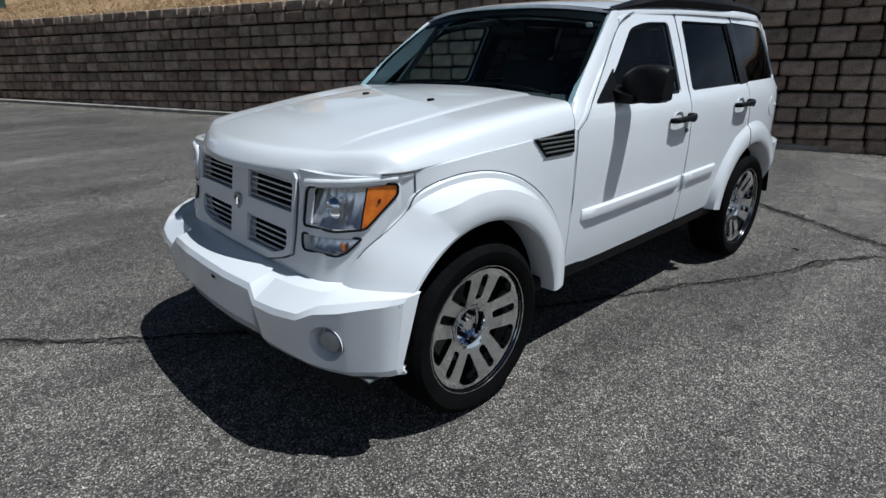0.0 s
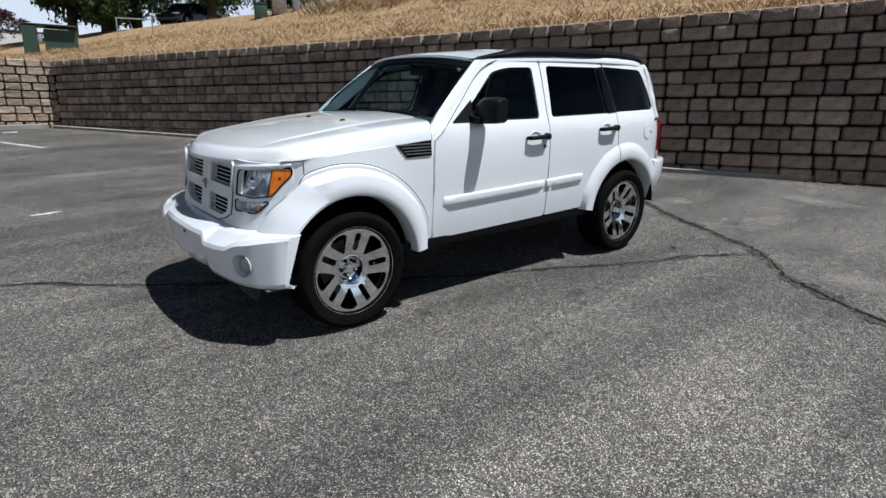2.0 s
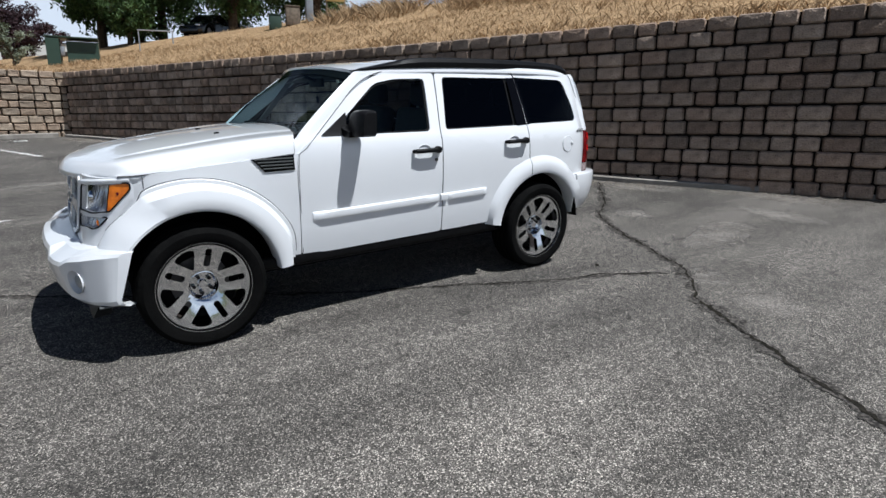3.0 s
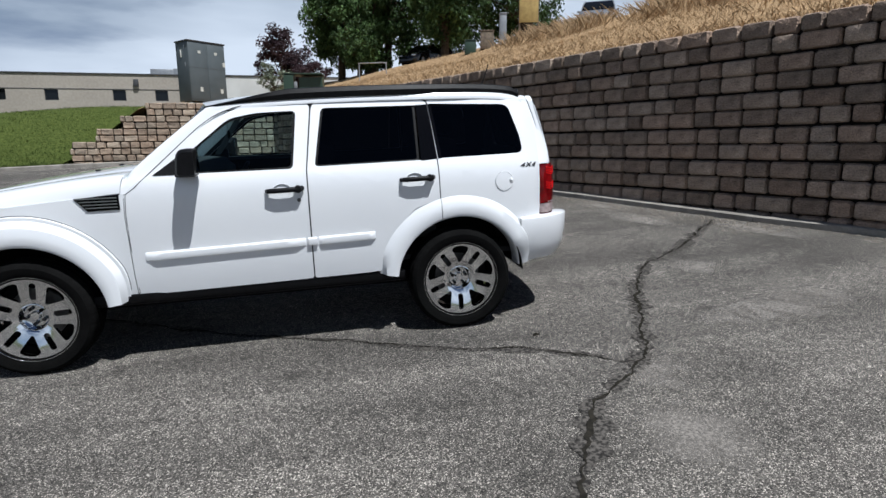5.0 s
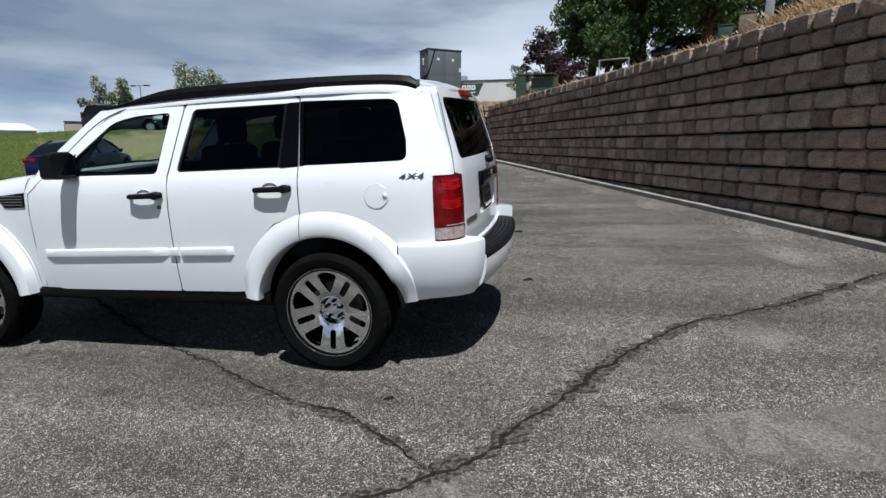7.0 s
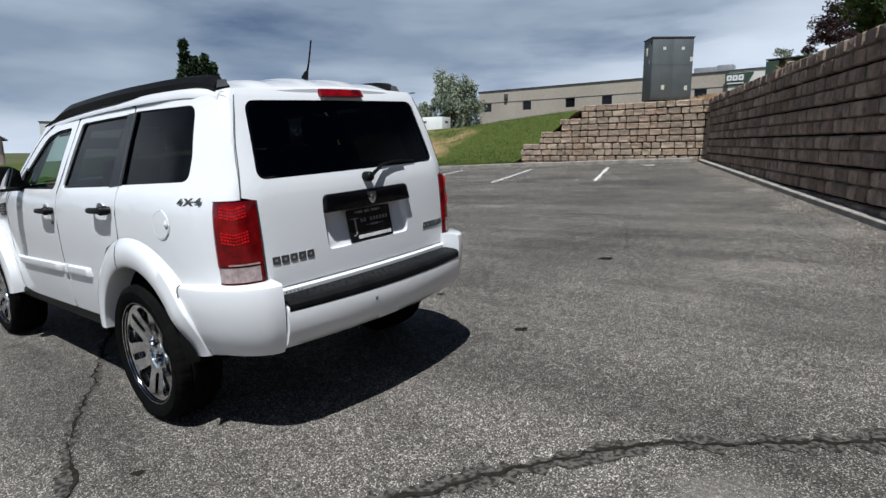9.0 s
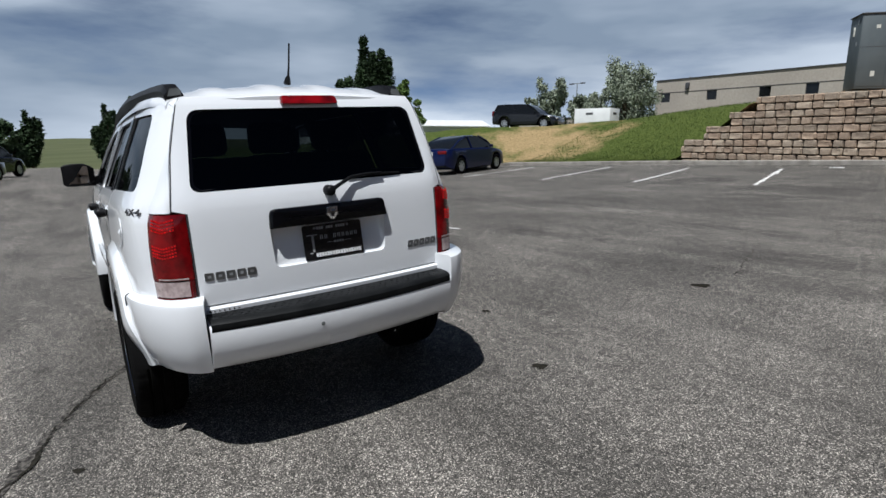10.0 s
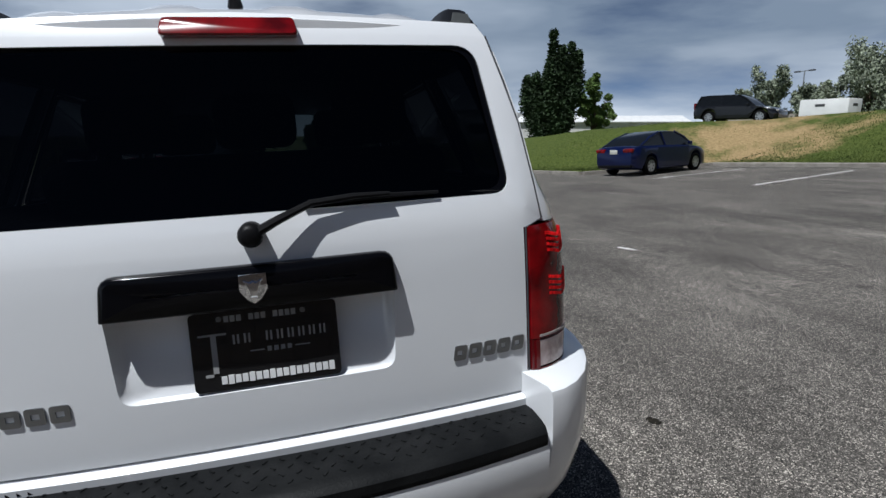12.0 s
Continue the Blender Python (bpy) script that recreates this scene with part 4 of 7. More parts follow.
def roof_z(u):
    return curve_of([(0.98, 1.655), (1.06, 1.672), (1.2, 1.692), (1.5, 1.716), (2.0, 1.733), (2.7, 1.737), (3.1, 1.728), (3.28, 1.706), (3.38, 1.680), (3.44, 1.650)], u)


def arc(cu, cz, r, a0, a1, n):
    return [(cu + r * math.cos(radians(a)), cz + r * math.sin(radians(a))) for a in steps(a0, a1, n)]


ZC = steps(0.40, 1.70, 26)
UC = steps(-0.6, 3.5, 41)
AR = 0.475
for s in (-1, 1):
    put = on_side(s)
    hand = "left" if s < 0 else "right"
    # front fender, above and behind the wheel
    fender = [(0.618, 0.445), (0.618, 0.99), (0.631, 1.115), (0.34, 1.094), (0.05, 1.072), (-0.225, 1.043), (-0.312, 1.034), (-0.312, 0.80), (-0.26, 0.74)]
    fender += [p for p in arc(0, 0.373, AR, 112, 8, 18)]
    part("fender", panel(fender, [], put, 0.03, UC, ZC), PAINT, suv)
    part("panel_seam", panel([(-0.2415, 0.86), (-0.2385, 0.86), (-0.2385, 1.036), (-0.2415, 1.036)], [], lambda u, z, d: (u, s * (side_w(u, z) + 0.0012 - d), z), 0.004, (), ZC), DARK_TRIM, suv)
    # doors
    win1 = rounded([(0.86, 1.215), (1.655, 1.215), (1.70, 1.585), (1.44, 1.578), (1.27, 1.545)], [0.02, 0.03, 0.035, 0.06, 0.05])
    door1 = rounded([(0.624, 0.452), (1.7325, 0.468), (1.7365, 1.20), (1.7955, 1.638), (1.50, 1.634), (1.30, 1.605), (1.10, 1.500), (0.74, 1.205), (0.636, 1.118), (0.624, 1.0)], [0.03, 0.02, 0, 0.05, 0.05, 0.08, 0.06, 0.05, 0.03, 0.0])
    d1 = part("front_door", panel(door1, [win1], put, 0.035, UC, ZC), PAINT, suv)
    win2 = rounded([(1.795, 1.222), (2.610, 1.232), (2.575, 1.60), (1.865, 1.598)], [0.03, 0.01, 0.01, 0.035])
    door2 = rounded([(1.741, 0.468), (2.14, 0.474), (2.215, 0.48), (2.30, 0.75), (2.45, 0.905), (2.628, 0.965), (2.622, 1.235), (2.590, 1.622), (2.55, 1.640), (1.806, 1.640), (1.745, 1.20)], [0.02, 0.0, 0.02, 0.0, 0.0, 0, 0.0, 0.03, 0.03, 0.05, 0.0])
    d2 = part("rear_door", panel(door2, [win2], put, 0.035, UC, ZC), PAINT, suv)
    # quarter panel
    win3 = rounded([(2.640, 1.238), (3.272, 1.248), (3.262, 1.36), (3.195, 1.592), (2.606, 1.608)], [0.01, 0.045, 0.0, 0.055, 0.01])
    quarter = [(2.636, 0.955)] + arc(AXLE2, 0.373, AR, 98, 8, 16) + [(3.36, 0.44), (3.41, 0.775), (3.412, 1.574), (3.385, 1.602), (3.29, 1.634), (3.15, 1.654), (2.95, 1.668), (2.4, 1.676), (1.9, 1.674), (1.5, 1.658), (1.32, 1.634), (1.19, 1.588), (1.18, 1.562), (1.30, 1.613), (1.50, 1.642), (1.80, 1.647), (2.56, 1.648), (2.598, 1.627), (2.630, 1.24)]
    part("quarter_panel", panel(quarter, [win3], put, 0.03, UC, ZC), PAINT, suv)
    # A-pillar, from cowl to roof
    rows = []
    for t in steps(-0.25, 1.06, 22):
        u, z = 0.668 + (1.14 - 0.668) * t, 1.215 + (1.606 - 1.215) * math.copysign(abs(t) ** 0.92, t)
        w0 = 0.806 + (0.668 - 0.806) * t
        out = side_w(u, z)
        rows.append([(u - 0.012, s * (w0 - 0.03), z - 0.01), (u - 0.010, s * w0, z + 0.006), (u + 0.012, s * (w0 * 0.4 + out * 0.6), z + 0.004), (u + 0.035, s * (out + 0.001), z - 0.006), (u + 0.10, s * out, z - 0.032), (u + 0.105, s * (out - 0.04), z - 0.042)])
    part("pillar", sheet(rows, close=True, cap=True), PAINT, suv, "", 60.0)
    # cowl corner between hood, pillar and door
    rows = []
    for t in steps(0, 1, 8):
        z = 1.112 + 0.085 * t
        rows.append([(u, s * (side_w(u, z) - 0.001 - 0.018 * t * max(0.0, (0.77 - u) / 0.125)), z) for u in steps(0.622, 0.77, 7)])
    part("cowl_corner", slab(rows, (0, -s * 0.03, 0)), PAINT, suv, "", 60.0)
    part("shut_line", tube([(u, s * (side_w(u, z) + 0.0005), z) for u, z in ((0.632, 0.47), (0.627, 0.8), (0.630, 1.0), (0.640, 1.108), (0.70, 1.150))], 0.0022, 6), DARK_TRIM, suv)
    part("shut_line", tube([(u, s * (side_w(u, z) + 0.0005), z) for u, z in ((1.735, 0.47), (1.735, 0.8), (1.737, 1.0), (1.739, 1.20), (1.762, 1.36), (1.785, 1.50), (1.80, 1.63))], 0.0022, 6), DARK_TRIM, suv)
    part("shut_line", tube([(u, s * (side_w(u, z) + 0.0005), z) for u, z in ((2.632, 0.965), (2.629, 1.1), (2.626, 1.236), (2.612, 1.42), (2.594, 1.628))], 0.0028, 6), DARK_TRIM, suv)
    part("shut_line", tube([(u, s * (side_w(u, z) + 0.0022), z) for u, z in rounded([(0.70, 1.152), (1.10, 1.512), (1.20, 1.577), (1.32, 1.621), (1.50, 1.645), (1.80, 1.6495), (2.20, 1.651), (2.58, 1.651), (2.604, 1.60)], [0, 0.1, 0.05, 0.06, 0.05, 0.05, 0.05, 0.03, 0], 4)], 0.0030, 6), DARK_TRIM, suv)
    # panes
    part("side_window", panel([(a, b) for a, b in win1], [], lambda u, z, d: (u, s * (side_w(u, z) - 0.016 - d), z), 0.0, UC, ZC), GLASS, d1, "lightly tinted front side window")
    pane2 = rounded([(1.795, 1.222), (2.502, 1.230), (2.508, 1.598), (1.865, 1.598)], 0.02)
    part("side_window", panel(pane2, [], lambda u, z, d: (u, s * (side_w(u, z) - 0.016 - d), z), 0.0, UC, ZC), TINT, d2, "dark privacy-glass rear side window")
    part("quarter_window", panel([(a, b) for a, b in win3], [], lambda u, z, d: (u, s * (side_w(u, z) - 0.010 - d), z), 0.0, UC, ZC), TINT, suv, "dark privacy-glass quarter window")
    for hole, owner in ((win1, d1), (pane2, d2)):
        # black seal round the pane
        c = Vector((sum(p[0] for p in hole) / len(hole), sum(p[1] for p in hole) / len(hole)))
        inner = [tuple(Vector(p) + (c - Vector(p)).normalized() * 0.017) for p in hole]
        part("window_seal", panel([(a, b) for a, b in hole], [inner], lambda u, z, d: (u, s * (side_w(u, z) - 0.010 - d), z), 0.010), BLACK, owner)
    # the black pillar between rear door and quarter glass
    part("window_divider", panel([(2.512, 1.228), (2.6275, 1.236), (2.5945, 1.604), (2.516, 1.602)], [], lambda u, z, d: (u, s * (side_w(u, z) + 0.0030 - d), z), 0.006, UC, ZC), GLOSS_BLACK, d2)
    part("window_divider", panel([(2.6345, 1.236), (2.660, 1.238), (2.622, 1.604), (2.6005, 1.604)], [], lambda u, z, d: (u, s * (side_w(u, z) + 0.0030 - d), z), 0.006, UC, ZC), GLOSS_BLACK, suv)
    # dark trim inside doors and quarter
    for shape, hole, owner in ((door1, win1, d1), (door2, win2, d2), (quarter, win3, suv)):
        c = (sum(p[0] for p in hole) / len(hole), sum(p[1] for p in hole) / len(hole))
        wider = [(c[0] + (a - c[0]) * 1.015, c[1] + (b - c[1]) * 1.02) for a, b in hole]
        part("inner_trim", panel(shape, [wider], lambda u, z, d: (u, s * (side_w(u, z) - 0.039 - d), z), 0.006, (), ZC), CABIN, owner)
    # black sail where the mirror sits
    part("mirror_sail", panel(rounded([(0.80, 1.213), (0.985, 1.213), (1.01, 1.36)], 0.012), [], lambda u, z, d: (u, s * (side_w(u, z) + 0.004 - d), z), 0.02, UC, ZC), BLACK, d1)
    # wing mirror
    mir = anchor("wing_mirror", Matrix.Identity(4), "black door mirror")
    mir.parent = suv
    shell = []
    for w, k, back in ((0.845, 0.55, 0.0), (0.875, 0.80, 0.004), (0.91, 0.98, 0.006), (0.98, 1.0, 0.008), (1.03, 0.95, 0.012), (1.052, 0.80, 0.018)):
        ring = []
        for p in rounded([(0.962, 1.208), (1.085, 1.208), (1.090, 1.378), (0.985, 1.378)], [0.03, 0.012, 0.015, 0.045], 4):
            cu, cz = 1.03, 1.29
            ring.append((cu + (p[0] - cu) * k + back, s * w, cz + (p[1] - cz) * k))
        shell.append(ring)
    part("mirror_housing", sheet(shell, close=True, cap=True), BLACK, mir)
    part("mirror_glass", panel(rounded([(0.885, 1.228), (1.035, 1.228), (1.035, 1.358), (0.885, 1.358)], 0.02), [], lambda w, z, d: (1.0945 - d, s * w, z), 0.003), MIRROR, mir)
    part("mirror_arm", sheet([[(0.955, s * w, 1.205 + 0.0), (1.04, s * w, 1.205), (1.04, s * w, 1.255 + k), (0.955, s * w, 1.24 + k)] for w, k in ((0.80, 0.03), (0.87, 0.01), (0.93, 0.0))], close=True, cap=True), BLACK, mir)
    # wheel-arch flares: a swept lip
    for cu, a0, a1, nm in ((0.0, 5.0, 158.0, "flare"), (AXLE2, 7.0, 172.0, "flare")):
        rows = []
        for a in steps(a0, a1, 46):
            ca, sa = math.cos(radians(a)), math.sin(radians(a))
            lowf = smooth((28 - a) / 28) if a < 90 else smooth((a - 152) / 28)
            ring = []
            for r, w in ((0.452, 0.80), (0.455, 0.905), (0.461, 0.921), (0.475, 0.928), (0.525, 0.926), (0.570, 0.915), (0.602, 0.898), (0.622, 0.880), (0.630, 0.865), (0.632, 0.84)):
                rr = 0.452 + (r - 0.452) * (1 - 0.30 * lowf)
                u, z = cu + rr * ca, 0.373 + rr * sa * (1.0 + 0.012 * (r > 0.5))
                ww = w
                if r >= 0.60:
                    ww = min(w, side_w(u, max(0.42, z)) + (0.010 if r < 0.625 else -0.004))
                if cu == 0.0 and ca < -0.25:
                    f = smooth((-ca - 0.25) / 0.5)
                    ww = ww * (1 - f) + (0.928 - max(0.0, r - 0.475) * 0.78 - (0.0 if 0.455 < r else 0.12)) * f
                if cu == 0.0 and ca < 0:
                    z = max(z, 0.632)
                if cu == 0.0 and ca < -0.25 and r >= 0.50:
                    # the front of the flare sweeps round to the lamp and down to the bumper
                    k = smooth((-ca - 0.25) / 0.35) * min(1.0, (r - 0.475) / 0.147)
                    eu = curve_of([(0.632, -0.505), (0.70, -0.470), (0.769, -0.425), (0.843, -0.341), (0.916, -0.268), (1.0, -0.22)], z)
                    ew = curve_of([(0.632, 0.655), (0.70, 0.685), (0.769, 0.712), (0.843, 0.757), (0.916, 0.790), (1.0, 0.82)], z)
                    u, ww = u * (1 - k) + eu * k, ww * (1 - k) + (ew - (0.03 if r > 0.631 else 0.0)) * k
                if cu > 1:
                    ww -= 0.014 + 0.075 * smooth((34 - a) / 30)
                ring.append((u, s * ww, z))
            rows.append(ring)
        part(nm, sheet(rows, close=True, cap=True), PAINT, suv)
        if cu > 1:
            near_door = min(rows, key=lambda r: abs(r[6][0] - 2.634) + (r[6][2] < 0.6))
            part("shut_line", tube([Vector((2.634, p[1] + s * 0.0012, p[2])) for p in near_door[2:9]], 0.0022, 6), DARK_TRIM, suv)
        part("shut_line", tube([Vector(r[8]) + Vector((0, s * 0.002, 0)) for r in rows[3 if cu > 1 else 2:-4]], 0.0032, 6), DARK_TRIM, suv)
        # dark wheel-well liner
        rows = [[(cu + 0.468 * math.cos(radians(a)), s * w, 0.373 + 0.468 * math.sin(radians(a))) for w in (0.90, 0.70, 0.46)] for a in steps(4, 176, 30)]
        part("wheel_liner", slab(rows, (0, 0, 0.012)), UNDER, suv)
        part("liner_wall", block(0.92, 0.02, 0.50, (cu, s * 0.45, 0.68)), UNDER, suv)
    # rocker panel
    rows = [[(u, s * w, z) for w, z in ((0.80, 0.455), (0.850, 0.452), (0.853, 0.425), (0.84, 0.395), (0.79, 0.375), (0.70, 0.37))] for u in steps(0.36, 2.36, 12)]
    part("rocker_panel", slab(rows, (0, 0, 0.01)), BLACK, suv, "black lower sill")
    # body-side moulding, one strip on each door
    for u0, u1, owner in ((0.705, 1.700, d1), (1.715, 1.775, d2), (1.782, 2.165, d2)):
        rows = []
        for u in steps(u0, u1, 16):
            e = min(1.0, (u - u0 + 0.004) / 0.02, (u1 - u + 0.004) / 0.02) if u1 - u0 > 0.1 else 1.0
            z = 0.708 + (u - 0.7) * 0.022
            b = side_w(u, 0.72)
            rows.append([(u, s * (b - 0.004), z - 0.028), (u, s * (b + 0.016 * e), z - 0.024), (u, s * (b + 0.020 * e), z - 0.006), (u, s * (b + 0.017 * e), z + 0.018), (u, s * (b + 0.004), z + 0.026), (u, s * (b - 0.004), z + 0.027)])
        part("side_moulding", sheet(rows, close=True, cap=True), PAINT, owner)
    # door handles: cup, bar, boss and lock
    for cu, cz, owner in ((1.590, 1.086, d1), (2.470, 1.112, d2)):
        b = side_w(cu, cz)
        grip = part("door_handle", tube([(cu - 0.110, s * (b + 0.004), cz - 0.004), (cu - 0.098, s * (b + 0.034), cz - 0.002), (cu - 0.04, s * (b + 0.042), cz), (cu + 0.05, s * (b + 0.042), cz + 0.002), (cu + 0.095, s * (b + 0.036), cz + 0.003), (cu + 0.112, s * (b + 0.004), cz + 0.003)], [0.013, 0.016, 0.0165, 0.017, 0.019, 0.019], 10), BLACK, owner)
        part("handle_boss", lathe([(0.0001, -0.040 * 1), (0.020, -0.040), (0.0245, -0.034), (0.0245, 0.0)], 18, at=(cu + 0.088, s * (b + 0.012) - 0.0, cz + 0.002)) if s < 0 else lathe([(0.0001, 0.040), (0.020, 0.040), (0.0245, 0.034), (0.0245, 0.0)], 18, at=(cu + 0.088, s * (b + 0.012), cz + 0.002)), BLACK, grip)
        dish = []
        for k, d in ((1.0, 0.003), (0.86, -0.002), (0.55, -0.006), (0.001, -0.007)):
            dish.append([(cu - 0.015 + 0.058 * k * math.cos(a), s * (side_w(cu, cz) + d + 0.001), cz - 0.002 + 0.040 * k * math.sin(a)) for a in (2 * math.pi * i / 24 for i in range(24))])
        part("handle_cup", sheet(dish, close=True), PAINT, owner)
        if owner is d1:
            part("door_lock", lathe([(0.0001, s * 0.010), (0.011, s * 0.010), (0.013, s * 0.006), (0.013, 0.0)], 16, at=(cu + 0.088, s * side_w(cu, cz - 0.07), cz - 0.072)), STEEL, owner)
    # fender vent: black surround and slats
    hole = [(0.345, 1.096), (0.603, 1.113), (0.603, 1.020), (0.418, 1.016)]
    vent = part("fender_vent", panel(hole, [], lambda u, z, d: (u, s * (side_w(u, z) + 0.006 - d), z), 0.014, UC, ZC), GLOSS_BLACK, suv, "black slatted fender vent")
    for k in range(4):
        z = 1.036 + 0.019 * k
        u0 = 0.412 - (z - 1.016) * 0.80
        rows = [[(u, s * (side_w(u, z) + 0.004), z - 0.005), (u, s * (side_w(u, z) + 0.0135), z - 0.001), (u, s * (side_w(u, z) + 0.0135), z + 0.003), (u, s * (side_w(u, z) + 0.004), z + 0.004)] for u in steps(u0 + 0.012, 0.592, 5)]
        part("slat", sheet(rows, close=True, cap=True), CABIN_GREY, vent)
    # headlamp, in its bezel, with side marker and lower lamp
    lamp_out = rounded([(0.500, 0.842), (0.508, 0.965), (0.522, 0.983), (0.764, 1.004), (0.766, 0.965), (0.714, 0.846), (0.64, 0.836)], 0.012)

    def hollow(w0, w1, z0, z1, deep, flutes):
        """A concave lamp reflector with shallow upright flutes."""
        rows = []
        for b in steps(0, 1, 10):
            row = []
            for a in steps(0, 1, 30):
                w = w0 + (w1 - w0) * a
                z = z0 + (z1 - z0) * b + 0.06 * (w - w0)
                d = deep * (1 - (2 * a - 1) ** 2) * (1 - (2 * b - 1) ** 2) ** 0.5 + flutes * math.sin(a * 44) + 0.30 * (z1 - z0) * b
                row.append((front_u(w, z) + 0.020 + d, s * w, z))
            rows.append(row)
        return sheet(rows)

    def rim_loop(loop):
        pts = [(front_u(a, b) - 0.003, s * a, b) for a, b in loop]
        return tube(pts + pts[:2], 0.0048, 6)

    lamp = part("headlamp", hollow(0.492, 0.722, 0.832, 0.980, 0.018, 0.0022), CLEAR_LAMP, suv, "clear headlamp with an amber marker", 80)
    part("lamp_lens", panel([(a * s, b) for a, b in rounded([(0.504, 0.845), (0.511, 0.96), (0.525, 0.979), (0.708, 0.996), (0.702, 0.842), (0.64, 0.838)], 0.01)], [], lambda w, z, d: (front_u(w, z) - 0.002 + d, w, z), 0.0, steps(-0.8, 0.8, 32), ZC), LENS, lamp)
    bowl = lathe([(0.0001, 0.006), (0.010, 0.012), (0.022, 0.019), (0.034, 0.012), (0.042, 0.0)], 20)
    bmesh.ops.rotate(bowl, cent=(0, 0, 0), matrix=Matrix.Rotation(radians(90), 3, "Z"), verts=bowl.verts)
    bmesh.ops.translate(bowl, vec=(front_u(0.60, 0.91) + 0.022, s * 0.615, 0.920), verts=bowl.verts)
    part("reflector_bowl", bowl, BRIGHT, lamp)
    part("marker_lens", panel([(a * s, b) for a, b in rounded([(0.704, 0.843), (0.711, 0.993), (0.762, 1.000), (0.763, 0.965), (0.714, 0.850)], 0.006)], [], lambda w, z, d: (front_u(w, z) - 0.003 + d, w, z), 0.022, steps(-0.8, 0.8, 40), ZC), AMBER, lamp, "amber side marker")
    part("marker_bulb", lathe([(0.0001, -0.004), (0.006, -0.003), (0.009, 0.0)], 12, at=(front_u(0.735, 0.94) - 0.001, s * 0.735, 0.945)), RED_DARK, lamp)
    part("lamp_rim", rim_loop(lamp_out), BLACK, lamp)
    part("lamp_divider", tube([(front_u(w, z) - 0.003, s * w, z) for w, z in ((0.703, 0.840), (0.705, 0.90), (0.710, 0.994))], 0.0032, 6), BLACK, lamp)
    low_out = rounded([(0.494, 0.812), (0.708, 0.815), (0.675, 0.762), (0.650, 0.748), (0.510, 0.752), (0.497, 0.770)], 0.010)
    low = part("turn_lamp", hollow(0.488, 0.712, 0.742, 0.806, 0.012, 0.0016), CLEAR_LAMP, suv, "clear lower turn-signal lamp", 80)
    part("lamp_lens", panel([(a * s, b) for a, b in low_out], [], lambda w, z, d: (front_u(w, z) - 0.001 + d, w, z), 0.0, steps(-0.8, 0.8, 32), ZC), LENS, low)
    part("lamp_rim", rim_loop(low_out), BLACK, low)
    part("bulb", block(0.012, 0.012, 0.030, (front_u(0.655, 0.78) + 0.010, s * 0.655, 0.780), 0.003), AMBER, low)
    # raised white brow over the lamp, and the dark line round the grille
    part("lamp_brow", tube([(front_u(w, z) - 0.004, s * w, z) for w, z in ((0.482, 0.850), (0.484, 0.92), (0.488, 0.972), (0.506, 0.996), (0.58, 1.004), (0.69, 1.013), (0.764, 1.019))], [0.008, 0.013, 0.014, 0.014, 0.013, 0.012, 0.010], 10), PAINT, suv)
    # the line between front and bumper
    part("shut_line", tube([(front_u(w, z) - 0.002, s * w, z) for w, z in ((0.0, 0.652), (0.262, 0.653), (0.38, 0.688), (0.44, 0.715), (0.449, 0.80), (0.452, 0.95), (0.440, 1.004))], 0.0035, 6), DARK_TRIM, suv)
    # fog lamp
    tip = Matrix.Rotation(radians(90 - 24 * s), 3, "Z")
    cup = lathe([(0.0001, -0.060), (0.050, -0.060), (0.060, -0.020), (0.0662, -0.002), (0.0672, -0.006)], 32)
    bmesh.ops.rotate(cup, cent=(0, 0, 0), matrix=tip, verts=cup.verts)
    bmesh.ops.translate(cup, vec=(-0.631, s * 0.752, 0.488), verts=cup.verts)
    pocket = part("fog_pocket", cup, PAINT, suv, "shaded fog-lamp recess")
    fog = lathe([(0.0001, -0.020), (0.030, -0.022), (0.040, -0.028), (0.044, -0.058)], 28)
    bmesh.ops.rotate(fog, cent=(0, 0, 0), matrix=tip, verts=fog.verts)
    bmesh.ops.translate(fog, vec=(-0.636, s * 0.760, 0.488), verts=fog.verts)
    part("fog_lamp", fog, TIN, pocket, "round grey fog lamp")
    # rear corner pillar and tail lamp wrap from side to gate
    def corner(z, t, grow=0.0, s=s):
        a = Vector((3.405, side_w(3.405, z)))
        seam = 0.632 if z < 1.158 else curve_of([(1.158, 0.690), (1.4, 0.655), (1.62, 0.595), (1.70, 0.56)], z)
        b = Vector((rear_u(seam, z), seam))
        c = Vector((b.x - 0.012, a.y - 0.022))
        p = a * (1 - t) ** 2 + c * 2 * t * (1 - t) + b * t * t
        n = Vector((t + 0.15, 1.1 - t)).normalized()
        return (p.x + n.x * grow, s * (p.y + n.y * grow), z)
    rows = [[corner(z, t) for t in steps(0, 1, 10)] for z in steps(1.158, 1.576, 14)]
    part("rear_pillar", slab(rows, (-0.02, -s * 0.015, 0)), PAINT, suv)
    # the roof's rounded rear corner, over the pillar
    rows = []
    for k in steps(0, 1, 10):
        row = []
        for t in steps(0, 1, 14):
            a = Vector(corner(1.574, t))
            q0 = Vector((3.29, s * (side_w(3.29, 1.634) - 0.001), 1.636))
            q1 = Vector((3.385, s * 0.50, roof_z(3.385) - 0.056 * (0.50 / 0.62) ** 2.4 + 0.004))
            c0 = Vector((3.378, s * (side_w(3.378, 1.618) + 0.002), 1.618))
            c1 = Vector((rear_u(0.565, 1.648) - 0.004, s * 0.565, 1.652))
            q, c = q0.lerp(q1, t), c0.lerp(c1, t)
            q.z += 0.012 * math.sin(math.pi * t)
            row.append(a * (1 - k) ** 2 + c * 2 * k * (1 - k) + q * k * k)
        rows.append(row)
